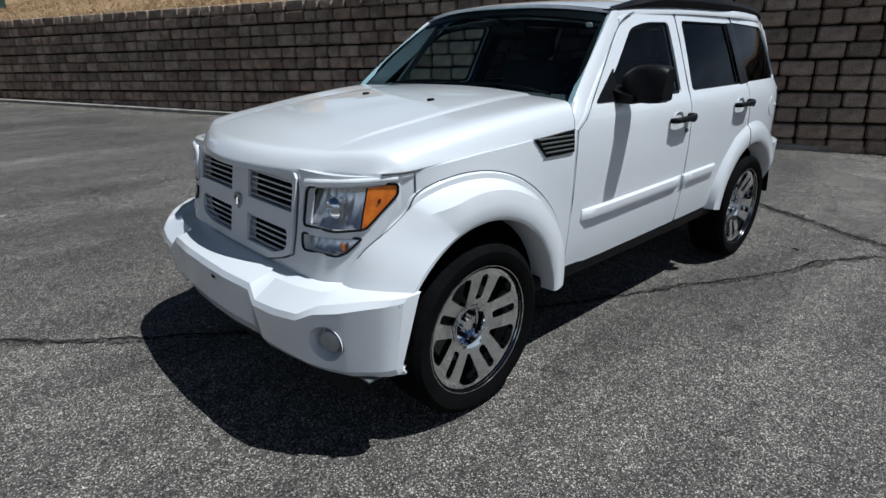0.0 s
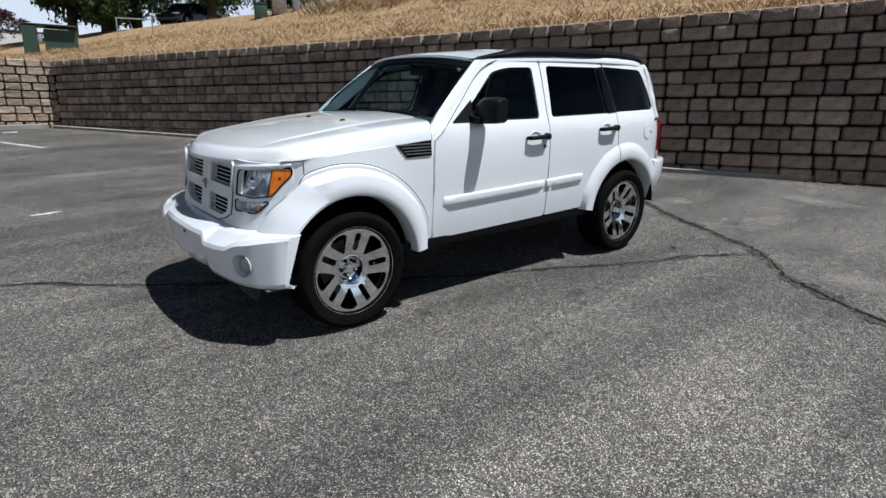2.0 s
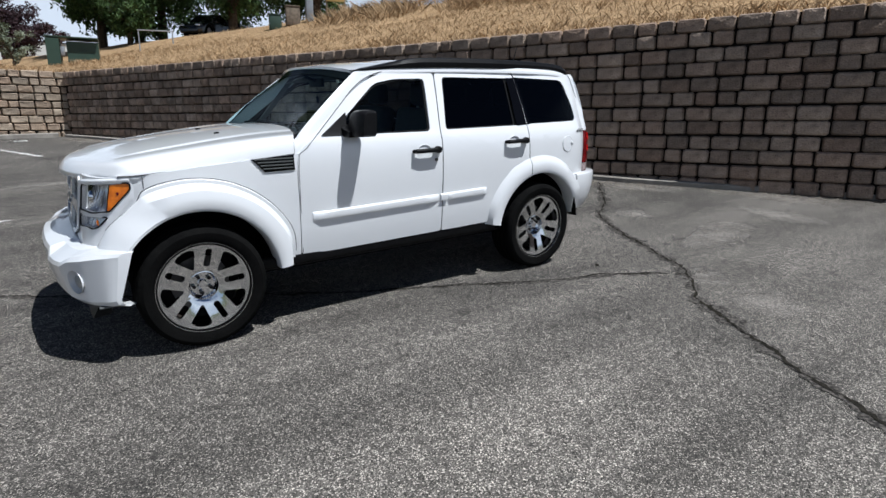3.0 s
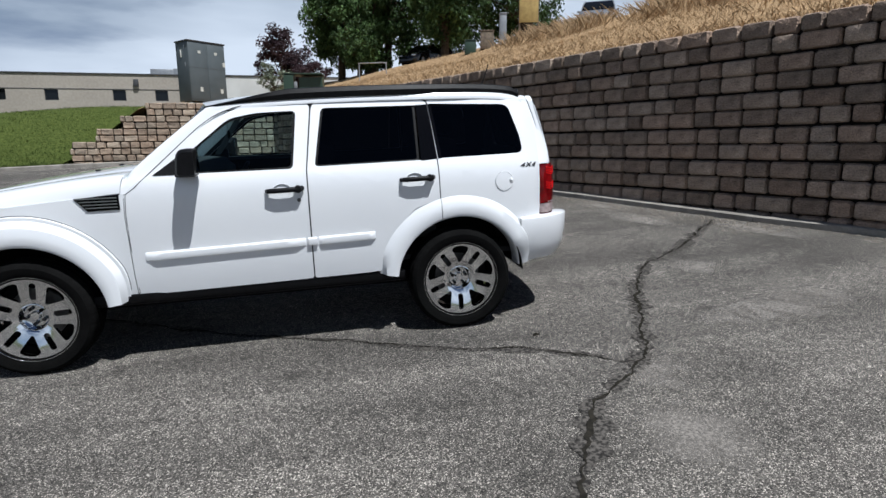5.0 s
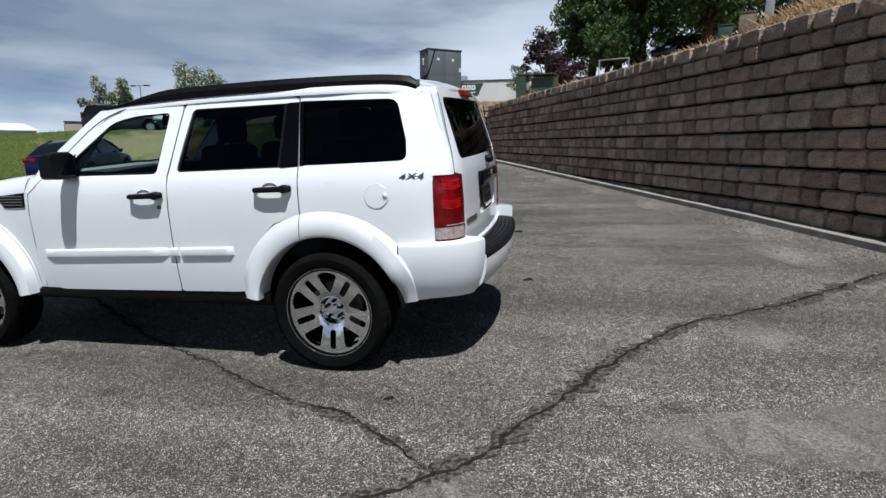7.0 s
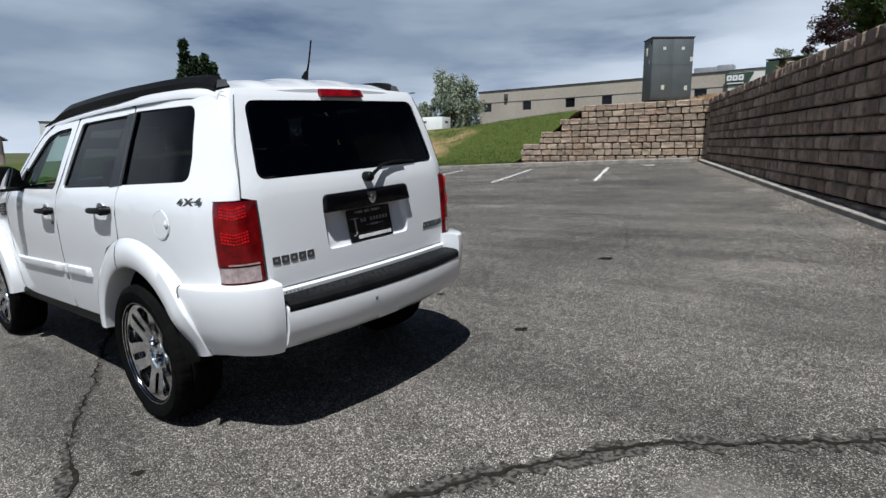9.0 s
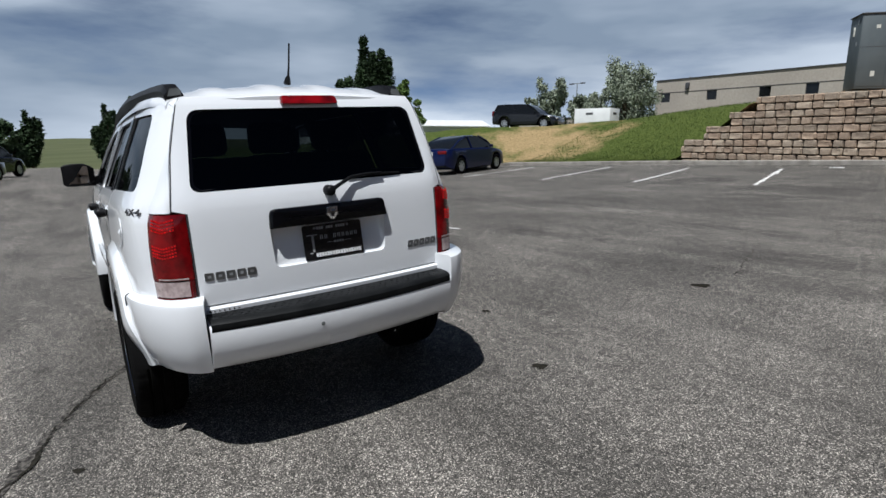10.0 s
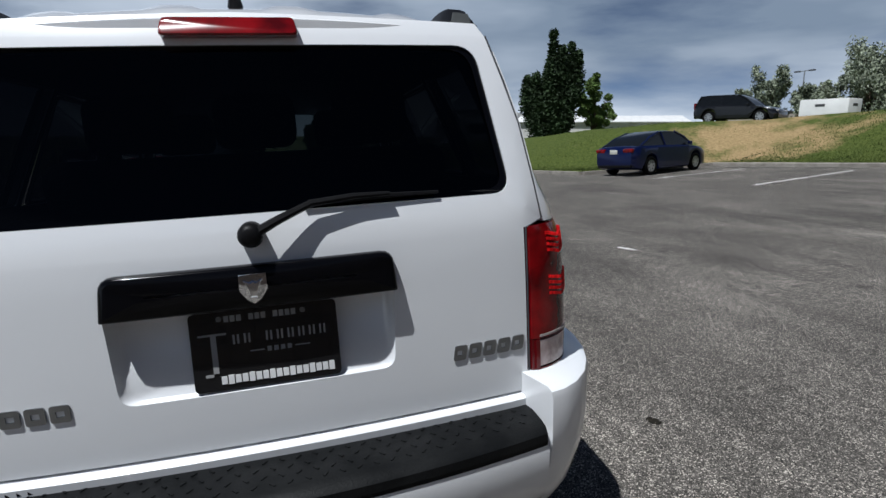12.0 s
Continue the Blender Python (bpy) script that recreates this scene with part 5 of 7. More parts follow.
    part("roof_corner", slab(rows, (-0.01, -s * 0.01, -0.01)), PAINT, suv, "", 60.0)
    rows = [[corner(z, t, -0.02) for t in steps(0, 1, 8)] for z in steps(0.74, 1.16, 5)]
    part("lamp_pocket", sheet(rows), UNDER, suv)
    tail = anchor("tail_lamp", Matrix.Identity(4), "tall red tail lamp with a clear reversing lens")
    tail.parent = suv
    for nm, z0, z1, mat, t0, t1 in (("upper_lens", 0.868, 1.152, RED, 0.04, 0.985), ("reverse_lens", 0.795, 0.862, REVERSE, 0.06, 0.90), ("lower_lens", 0.765, 0.790, RED_DARK, 0.04, 0.985), ("edge_lens", 0.790, 0.866, RED_DARK, 0.90, 0.985)):
        rows = []
        for z in steps(z0, z1, 8):
            e = 0.010 if 0.78 < z < 1.135 else 0.002
            rows.append([corner(z, t, e if 0.07 < t < 0.95 else e * 0.4) for t in steps(t0, t1, 14)])
        part(nm, slab(rows, (-0.012, -s * 0.008, 0)), mat, tail)
    leds = bmesh.new()
    for zc in (0.988, 1.098):
        for i in range(10):
            for j in range(4):
                p = Vector(corner(zc + 0.014 * (j - 1.5) + 0.012 * abs(i - 4.5) / 4.5, 0.24 + 0.055 * i, 0.0092))
                block(0.007, 0.007, 0.007, p, 0.0, bm=leds)
    tagged(part("lens_optic", leds, RED_BRIGHT, tail), "bright red lens optics", kind="stuff")
    part("lens_bar", slab([[corner(z, t, 0.012) for t in steps(0.3, 0.9, 8)] for z in (0.872, 0.878)], (-0.004, -s * 0.003, 0)), REVERSE, tail)
    # fuel filler flap, on the left
    if s < 0:
        ring = []
        cu, cz, rr = 3.105, 1.058, 0.068
        for k, d in ((1.04, 0.0012), (1.0, 0.0035), (0.965, 0.0005), (0.95, 0.004), (0.5, 0.0045), (0.001, 0.0045)):
            ring.append([(cu + rr * k * math.cos(a), s * (side_w(cu + rr * k * math.cos(a), cz + rr * k * math.sin(a)) + d), cz + rr * k * math.sin(a)) for a in (2 * math.pi * i / 36 for i in range(36))])
        flap = part("fuel_flap", sheet(ring, close=True), PAINT, suv, "round white fuel flap")
        rim = []
        for k, d in ((1.035, 0.0015), (1.0, 0.0022)):
            rim.append([(cu + rr * k * math.cos(a), s * (side_w(cu + rr * k * math.cos(a), cz + rr * k * math.sin(a)) + d), cz + rr * k * math.sin(a)) for a in (2 * math.pi * i / 36 for i in range(36))])
        part("flap_gap", sheet(rim, close=True), DARK_TRIM, flap)
        pull = []
        for k in (1.0, 0.6, 0.001):
            pull.append([(cu + 0.052 + 0.016 * k * math.cos(a), s * (side_w(cu, cz) + 0.012 - 0.010 * k), cz + 0.004 + 0.020 * k * math.sin(a)) for a in (2 * math.pi * i / 16 for i in range(16))])
        part("finger_pull", sheet(pull, close=True), PAINT, flap)
    # roof rail
    rows = []
    for t in steps(0, 1, 40):
        u = 1.13 + (3.30 - 1.13) * t
        z0 = roof_z(u) - 0.060
        hgt = 0.066 * min(1.0, smooth(t / 0.30) * 0.97 + 0.10) * min(1.0, (1.0 - t) / 0.012 * 0.35 + 0.62)
        w = 0.672 - 0.064 * smooth((u - 2.3) / 1.0) - 0.010 * smooth((1.6 - u) / 0.5)
        rows.append([(u, s * (w), z0 - 0.004), (u, s * (w + 0.006), z0 + hgt * 0.5), (u, s * (w - 0.010), z0 + hgt * 0.93), (u, s * (w - 0.024), z0 + hgt), (u, s * (w - 0.058), z0 + hgt * 0.97 + 0.004), (u, s * (w - 0.075), z0 + hgt * 0.6 + 0.004), (u, s * (w - 0.08), z0 + 0.008)])
    rail = part("roof_rail", sheet(rows, close=True, cap=True), BLACK, suv, "black roof rail")
    # grey plate on the rail's rear end: its sunlit face, painted as colour
    part("rail_lit_end", sheet([[(u, s * w, z) for w, z in ((0.600, 1.660), (0.588, 1.694), (0.548, 1.698), (0.540, 1.668))] for u in (3.299, 3.303)], close=True, cap=True), CABIN_GREY, rail)

# hood, with a raised centre
def hood_w(t):
    return curve_of([(0, 0.740), (0.02, 0.757), (0.05, 0.774), (0.10, 0.783), (0.25, 0.797), (0.6, 0.832), (1, 0.860)], t)


def hood_pt(t, v):
    w = hood_w(t) * v
    uf, ur = -0.592 + 0.435 * w * w, 0.795 - 0.172 * (w / 0.83) ** 2
    u = uf + (ur - uf) * t
    c = curve_of([(-0.65, 1.080), (-0.5, 1.086), (-0.39, 1.102), (-0.3, 1.120), (-0.2, 1.137), (0.0, 1.165), (0.2, 1.191), (0.45, 1.217), (0.6, 1.228), (0.8, 1.236)], u)
    drop = curve_of([(-0.4, 0.062), (-0.25, 0.084), (0.05, 0.103), (0.34, 0.113), (0.64, 0.110)], u)
    a = abs(w)
    z = c + 0.010 * (1 - min(1.0, a / 0.50) ** 2) - drop * abs(v) ** (16 + 22 * t)
    z += 0.006 * smooth((0.512 - a) / 0.022) * smooth((u + 0.40) / 0.25)
    low = curve_of([(0.0, 1.022), (0.3, 1.026), (0.5, 1.028), (0.6, 1.030), (0.68, 1.034), (0.76, 1.044)], a)
    f = min(1.0, t / 0.06)
    return (u, w, low + (z - low) * (1 - (1 - f) ** 2.4))


ts = [0, 0.004, 0.008, 0.013, 0.018, 0.024, 0.031, 0.039, 0.049, 0.06, 0.08] + steps(0.11, 1.0, 22)
vs_h = sorted(set(steps(-1, 1, 60) + [sg * k for sg in (-1, 1) for k in (0.60, 0.61, 0.62, 0.63, 0.64, 0.65, 0.66, 0.67, 0.91, 0.93, 0.945, 0.96, 0.97, 0.98, 0.99)]))
part("hood", slab([[hood_pt(t, v) for v in vs_h] for t in ts], (0, 0, -0.02)), PAINT, suv, "white hood with a raised centre", 60.0)
# dark shut lines along the hood
part("shut_line", tube([Vector(hood_pt(0.0, v)) + Vector((0.006, 0, -0.006)) for v in steps(-1, 1, 40)], 0.0045, 6), DARK_TRIM, suv)
for sg in (-1, 1):
    part("shut_line", tube([Vector(hood_pt(t, sg)) + Vector((0, sg * 0.001, -0.004)) for t in steps(0.0, 1.0, 24)], 0.004, 6), DARK_TRIM, suv)
    part("shut_line", tube([Vector(hood_pt(1.0, sg * k)) + Vector((0.002, 0, -0.001)) for k in (0.95, 0.96, 0.97, 0.98, 0.99, 1.0)], 0.0014, 6), DARK_TRIM, suv)
for w in (-0.257, 0.257):
    part("washer_nozzle", block(0.034, 0.022, 0.014, (0.311, w, 1.219), 0.005), BLACK, suv)
# cowl grille and wipers
rows = [[(0.80 + o - 0.185 * (w / 0.83) ** 2, w, 1.238 - 0.026 * (w / 0.83) ** 2 + h) for w in steps(-0.77, 0.77, 24)] for o, h in ((-0.03, -0.03), (0.0, -0.012), (0.04, -0.002), (0.07, -0.006))]
part("cowl", slab(rows, (0, 0, -0.02)), BLACK, suv)
for w0, w1 in ((-0.62, 0.05), (0.02, 0.60)):
    pts = [(0.845 + 0.02 * t - 0.19 * ((w0 + (w1 - w0) * t) / 0.83) ** 2, w0 + (w1 - w0) * t, 1.258 - 0.026 * ((w0 + (w1 - w0) * t) / 0.83) ** 2 + 0.012 * math.sin(t * 3.1)) for t in steps(0, 1, 10)]
    part("windscreen_wiper", tube(pts, 0.007, 6), BLACK, suv)

# windscreen
def screen_pt(t, v):
    ub, wb, zb = 0.83 - 0.185 * v * v, 0.812 * v, 1.238 - 0.026 * v * v
    ut, wt, zt = 1.045 + 0.095 * v * v, 0.662 * v, 1.664 - 0.056 * v * v
    b = 0.018 * math.sin(math.pi * t)
    return (ub + (ut - ub) * t - b * 0.8, wb + (wt - wb) * t, zb + (zt - zb) * t + b * 0.5)


part("windscreen", sheet([[screen_pt(t, v) for v in steps(-1, 1, 24)] for t in steps(0, 1, 10)]), GLASS, suv, "lightly tinted windscreen")
band = slab([[screen_pt(t, v) for v in steps(-1, 1, 24)] for t in steps(0.90, 1.0, 3)], (0.010, 0, -0.012))
bmesh.ops.translate(band, vec=(0.003, 0, -0.004), verts=band.verts)
part("screen_band", band, UNDER, suv)
for sg in (-1, 1):
    strip = slab([[Vector(screen_pt(t, sg * v)) + Vector((0.004, 0, -0.004)) for v in (0.955, 0.975, 0.998)] for t in steps(0, 1, 12)], (0.004, 0, -0.004))
    part("screen_band", strip, UNDER, suv)
for v, a in ((-0.88, 0.84),):
    p = Vector(screen_pt(a, v))
    part("sticker", block(0.004, 0.035, 0.022, (p.x + 0.008, p.y, p.z - 0.004), 0.001, 1, turn=Matrix.Rotation(radians(-30), 4, "Y")), NOTICE, suv)

# roof with pressed ribs
def roof_pt(t, v):
    half = 0.655 - 0.020 * smooth((t - 0.70) / 0.2) - 0.034 * smooth((t - 0.90) / 0.1)
    k = min(1.0, abs(v))
    w = half * v if abs(v) <= 1 else math.copysign(half + 0.016 * (abs(v) - 1) * 10, v)
    uf, ur = 1.040 + 0.100 * k * k, 3.442 - 0.030 * k * k - 0.09 * k ** 6
    u = uf + (ur - uf) * t
    z = roof_z(u) - 0.056 * k ** 2.4 - (0.24 * (abs(v) - 1) if abs(v) > 1 else 0)
    rib = max(math.exp(-((abs(w) - 0.13) / 0.05) ** 6), math.exp(-((abs(w) - 0.40) / 0.05) ** 6))
    return (u, w, z + 0.010 * rib * smooth((u - 1.5) / 0.2) * smooth((3.40 - u) / 0.12))


vs = [-1.1, -1.05] + steps(-1, 1, 56) + [1.05, 1.1]
part("roof", slab([[roof_pt(t, v) for v in vs] for t in steps(0, 1, 36)], (0, 0, -0.018)), PAINT, suv, "white roof with pressed ribs")
ant = part("antenna", tube([(3.175, 0, 1.735), (3.19, 0, 1.757), (3.205, 0, 1.772), (3.225, 0, 1.815), (3.262, 0, 1.92)], [0.020, 0.014, 0.006, 0.0045, 0.0045], 8), BLACK, suv, "short black whip antenna")

# front fascia with four grille openings
gap = 0.075
holes = []
for sg in (-1, 1):
    for z0, z1, wo in ((0.872, 0.988, 0.425), (0.690, 0.806, 0.400)):
        h = rounded([(gap * sg, z0), (wo * sg - sg * 0.10 * (z0 < 0.7), z0), (wo * sg, z0 + 0.035 * (z0 < 0.7) + 0.001), (wo * sg, z1), (gap * sg, z1)], [0.006, 0.03, 0.03, 0.03, 0.006])
        holes.append(h)
edge = [(0.0, 0.640), (0.40, 0.640), (0.655, 0.636), (0.705, 0.752), (0.742, 0.825), (0.764, 0.915), (0.764, 1.028), (0.55, 1.034), (0.0, 1.038)]
outline = edge + [(-a, b) for a, b in edge[-2:0:-1]]
lamp_holes = []
for sg in (-1, 1):
    lamp_holes.append([(a * sg, b) for a, b in rounded([(0.502, 0.844), (0.510, 0.963), (0.524, 0.981), (0.761, 1.002), (0.763, 0.965), (0.712, 0.849), (0.64, 0.839)], 0.010)])
    lamp_holes.append([(a * sg, b) for a, b in rounded([(0.496, 0.810), (0.705, 0.813), (0.673, 0.764), (0.649, 0.751), (0.511, 0.755), (0.499, 0.771)], 0.008)])
part("front_fascia", panel(outline, holes + lamp_holes, on_front, 0.03, steps(-0.78, 0.78, 40), ZC), PAINT, suv, "white front with a crosshair grille")
rim = [(0.0, 0.657), (0.262, 0.658), (0.38, 0.692), (0.436, 0.720), (0.446, 1.000), (0.430, 1.018), (0.0, 1.020)]
rim = rim + [(-a, b) for a, b in rim[-2:0:-1]]
grille = part("grille", panel(rim, [[tuple(p) for p in h] for h in holes], lambda w, z, d: (front_u(w, z) - 0.012 + d, w, z), 0.03, steps(-0.46, 0.46, 24), ZC), PAINT, suv, "white crosshair grille with black slats")
for sg in (-1, 1):
    for z0, z1, wo in ((0.872, 0.988, 0.425), (0.690, 0.806, 0.400)):
        n = 5
        for k in range(n):
            z = z0 + (z1 - z0) * (k + 0.5) / n
            rows = [[(front_u(w * sg, z) + o, w * sg, z + h) for o, h in ((0.004, -0.0030), (0.003, 0.0022), (0.008, 0.0025), (0.008, -0.0030))] for w in steps(gap - 0.004, wo + 0.004, 8)]
            part("slat", sheet(rows, close=True, cap=True), PAINT, grille)
rows = [[(front_u(w, z) + 0.050, w, z) for w in steps(-0.46, 0.46, 12)] for z in steps(0.65, 1.02, 6)]
part("grille_backing", slab(rows, (0.01, 0, 0)), UNDER, grille)
shield = sheet([[(front_u(0, 0.86) - 0.016 - o, w * k, 0.843 + h * k) for w, h in ((-0.022, 0.030), (0.022, 0.030), (0.024, -0.005), (0.012, -0.030), (0, -0.038), (-0.012, -0.030), (-0.024, -0.005))] for o, k in ((0.0, 1.0), (0.008, 0.96), (0.011, 0.75))], close=True, cap=True)
part("emblem", shield, SATIN, grille, "small metal shield emblem")
part("emblem_boss", sheet([[(front_u(0, 0.86) - 0.027 - o, w * k, 0.843 + h * k) for w, h in ((-0.014, 0.016), (0.0, 0.008), (0.014, 0.016), (0.006, -0.018), (-0.006, -0.018))] for o, k in ((0.0, 1.0), (0.005, 0.8))], close=True, cap=True), BRIGHT, grille)

# front bumper: stations across, profile from the fascia over the ledge and down
BUMP = [
    (0.0, ((-0.566, 0.652), (-0.655, 0.640), (-0.728, 0.622), (-0.742, 0.600), (-0.738, 0.450), (-0.722, 0.405), (-0.55, 0.375))),
    (0.20, ((-0.565, 0.652), (-0.652, 0.640), (-0.725, 0.622), (-0.739, 0.600), (-0.733, 0.450), (-0.716, 0.405), (-0.55, 0.375))),
    (0.375, ((-0.562, 0.652), (-0.640, 0.640), (-0.710, 0.622), (-0.722, 0.600), (-0.714, 0.450), (-0.695, 0.405), (-0.52, 0.375))),
    (0.425, ((-0.560, 0.652), (-0.630, 0.636), (-0.722, 0.576), (-0.732, 0.556), (-0.706, 0.410), (-0.685, 0.375), (-0.50, 0.350))),
    (0.55, ((-0.552, 0.652), (-0.618, 0.640), (-0.706, 0.578), (-0.716, 0.556), (-0.682, 0.395), (-0.660, 0.365), (-0.48, 0.345))),
    (0.66, ((-0.500, 0.652), (-0.585, 0.642), (-0.680, 0.588), (-0.690, 0.566), (-0.655, 0.385), (-0.630, 0.358), (-0.45, 0.340))),
    (0.72, ((-0.455, 0.654), (-0.540, 0.648), (-0.632, 0.624), (-0.655, 0.598), (-0.630, 0.382), (-0.605, 0.356), (-0.43, 0.340))),
    (0.80, ((-0.420, 0.656), (-0.470, 0.656), (-0.575, 0.640), (-0.605, 0.612), (-0.590, 0.382), (-0.565, 0.356), (-0.40, 0.340))),
    (0.86, ((-0.385, 0.660), (-0.415, 0.660), (-0.508, 0.650), (-0.538, 0.626), (-0.535, 0.386), (-0.515, 0.360), (-0.38, 0.345))),
    (0.900, ((-0.362, 0.662), (-0.377, 0.662), (-0.455, 0.654), (-0.475, 0.634), (-0.492, 0.392), (-0.475, 0.365), (-0.40, 0.350))),
    (0.920, ((-0.355, 0.662), (-0.362, 0.661), (-0.405, 0.655), (-0.425, 0.638), (-0.465, 0.398), (-0.457, 0.374), (-0.43, 0.364))),
    (0.9255, ((-0.350, 0.660), (-0.352, 0.660), (-0.356, 0.656), (-0.362, 0.642), (-0.440, 0.402), (-0.437, 0.382), (-0.425, 0.374))),
]


def bump_row(w):
    for (wa, pa), (wb, pb) in zip(BUMP, BUMP[1:]):
        if wa <= w <= wb:
            t = (w - wa) / (wb - wa)
            return [(a[0] + (b[0] - a[0]) * t, a[1] + (b[1] - a[1]) * t) for a, b in zip(pa, pb)]


ws = steps(0, 0.375, 8)[1:] + [0.39, 0.41, 0.425] + steps(0.425, 0.66, 6)[1:] + steps(0.66, 0.72, 3)[1:] + steps(0.72, 0.90, 12)[1:] + [0.91, 0.920, 0.9235, 0.9255]
ws = [-w for w in ws[::-1]] + [0.0] + ws
bumper = part("front_bumper", slab([[(u, w + math.copysign(0.010, w) * smooth((abs(w) - 0.85) / 0.05), z) for u, z in bump_row(abs(w))] for w in ws], lambda p: (0.02 * (1 - smooth((abs(p[1]) - 0.86) / 0.05)), -math.copysign(0.02, p[1]) * smooth((abs(p[1]) - 0.86) / 0.05), 0)), PAINT, suv, "white front bumper with a lit ledge and fog lamps", 16.0)
bore(bumper, [(Matrix.Translation((-0.636, sg * 0.754, 0.488)) @ Matrix.Rotation(radians(90 - 24 * sg), 4, "Z"), 0.0665) for sg in (-1, 1)])
part("air_dam", sheet([[(u, w, z) for u, z in ((-0.66 + 0.25 * w * w, 0.41), (-0.64 + 0.25 * w * w, 0.29), (-0.58, 0.28), (-0.50, 0.42))] for w in steps(-0.80, 0.80, 20)], close=True, cap=True), BLACK, suv)
for w in (-0.865, 0.865):
    part("chin_lip", block(0.09, 0.07, 0.010, (-0.50, w * 0.97, 0.352), 0.004), CABIN_GREY, suv)
part("plate_scar", block(0.004, 0.03, 0.012, (-0.742, -0.10, 0.575), 0.001, 1), UNDER, suv)

# tailgate
seam = [(0.0, 0.738), (0.622, 0.738), (0.625, 1.150), (0.682, 1.165), (0.648, 1.40), (0.590, 1.615), (0.57, 1.648), (0.0, 1.668)]
seam = seam + [(-a, b) for a, b in seam[-2:0:-1]]
rear_glass = rounded([(-0.602, 1.236), (0.602, 1.236), (0.555, 1.592), (-0.555, 1.592)], [0.05, 0.05, 0.055, 0.055], 6)
recess = rounded([(-0.285, 0.862), (0.285, 0.862), (0.295, 1.050), (-0.295, 1.050)], [0.03, 0.03, 0.005, 0.005])
gate = part("tailgate", panel(seam, [rear_glass, recess], on_rear, 0.04, steps(-0.68, 0.68, 30), ZC), PAINT, suv, "white tailgate with a dark window")
part("rear_window", panel(rear_glass, [], lambda w, z, d: (rear_u(w, z) - 0.010 - d, w, z), 0.0, steps(-0.6, 0.6, 16), ZC), REAR_GLASS, gate, "near-black rear window")
inner = [(a * 0.972, 1.414 + (b - 1.414) * 0.94) for a, b in rear_glass]
part("window_seal", panel(rear_glass, [inner], lambda w, z, d: (rear_u(w, z) - 0.006 - d, w, z), 0.010, (), ZC), GLOSS_BLACK, gate)
for sg in (-1, 1):
    part("shut_line", tube([(rear_u(w, z) + 0.001, sg * w, z) for w, z in ((0.628, 0.742), (0.629, 1.00), (0.631, 1.150), (0.686, 1.166), (0.668, 1.28), (0.650, 1.40), (0.622, 1.51), (0.592, 1.616))], 0.0022, 6), DARK_TRIM, gate)
# number-plate recess
rec = []
for k, d in ((1.0, 0.0), (0.985, 0.35), (0.955, 0.75), (0.92, 1.0), (0.6, 1.0), (0.001, 1.0)):
    row = []
    for a, b in filled(recess, 0.02):
        zz = 0.956 + (b - 0.956) * k
        row.append((rear_u(a * k, zz) - d * (0.014 + 0.036 * smooth((zz - 0.88) / 0.17)), a * k, zz))
    rec.append(row)
part("plate_recess", sheet(rec, close=True), PAINT, gate, "", 60.0)
gar = []
for k, d in ((1.0, -0.004), (1.0, 0.012), (0.96, 0.022), (0.85, 0.026), (0.001, 0.027)):
    gar.append([(rear_u(a, 1.09) + d + (0.006 if b < 1.06 else -0.004), a * (0.7 + 0.3 * k), 1.090 + (b - 1.090) * k) for a, b in filled(rounded([(-0.296, 1.046), (0.300, 1.046), (0.296, 1.134), (-0.290, 1.134)], [0.004, 0.004, 0.03, 0.03]), 0.03)])
garnish = part("gate_garnish", sheet(gar, close=True), GLOSS_BLACK, gate, "black handle garnish over the plate", 60.0)
part("emblem", sheet([[(rear_u(0, 1.09) + 0.028 + o, w * k, 1.092 + h * k) for w, h in ((-0.028, 0.028), (0.028, 0.028), (0.029, -0.006), (0.014, -0.028), (0, -0.036), (-0.014, -0.028), (-0.029, -0.006))] for o, k in ((0.0, 1.0), (0.005, 0.95), (0.007, 0.8))], close=True, cap=True), CHROME, garnish, "small metal shield emblem")
part("emblem_boss", sheet([[(rear_u(0, 1.09) + 0.0345 + o, w * k, 1.092 + h * k) for w, h in ((-0.020, 0.018), (-0.006, 0.010), (0.0, 0.016), (0.006, 0.010), (0.020, 0.018), (0.012, 0.0), (0.006, -0.022), (-0.006, -0.022), (-0.012, 0.0))] for o, k in ((0.0, 1.0), (0.004, 0.8))], close=True, cap=True), BRIGHT, garnish)

# dealer plate: black, with unreadable print as bars
plate = part("plate", panel(rounded([(-0.152, -0.084), (0.152, -0.084), (0.152, 0.084), (-0.152, 0.084)], 0.012), [], lambda a, b, d: (-d, a, b), 0.008), PLATE, suv, "black dealer plate with white and grey print")
plate.matrix_local = pose(rear_u(0, 0.95) - 0.012, 0.011, 0.952, 0, -7, 0)
def bar(a0, a1, b, h, mat, o=0.0012):
    p = part("print_bar", block(0.0016, a1 - a0, h, (o, (a0 + a1) / 2, b), 0.0), mat, plate)
for i in range(12):
    if i not in (3, 7):
        bar(-0.082 + i * 0.0125, -0.082 + i * 0.0125 + 0.0095, 0.067, 0.013, GREY_INK)
for i in range(9):
    if i != 2:
        bar(-0.068 + i * 0.0225, -0.068 + i * 0.0225 + 0.004, 0.022, 0.020, GREY_INK)
        bar(-0.068 + i * 0.0225 + 0.009, -0.068 + i * 0.0225 + 0.013, 0.022, 0.020, GREY_INK)
bar(-0.035, -0.005, -0.007, 0.002, GREY_INK)
bar(0.058, 0.090, -0.007, 0.002, GREY_INK)
for i in range(4):
    bar(0.000 + i * 0.014, 0.009 + i * 0.014, -0.007, 0.010, GREY_INK)
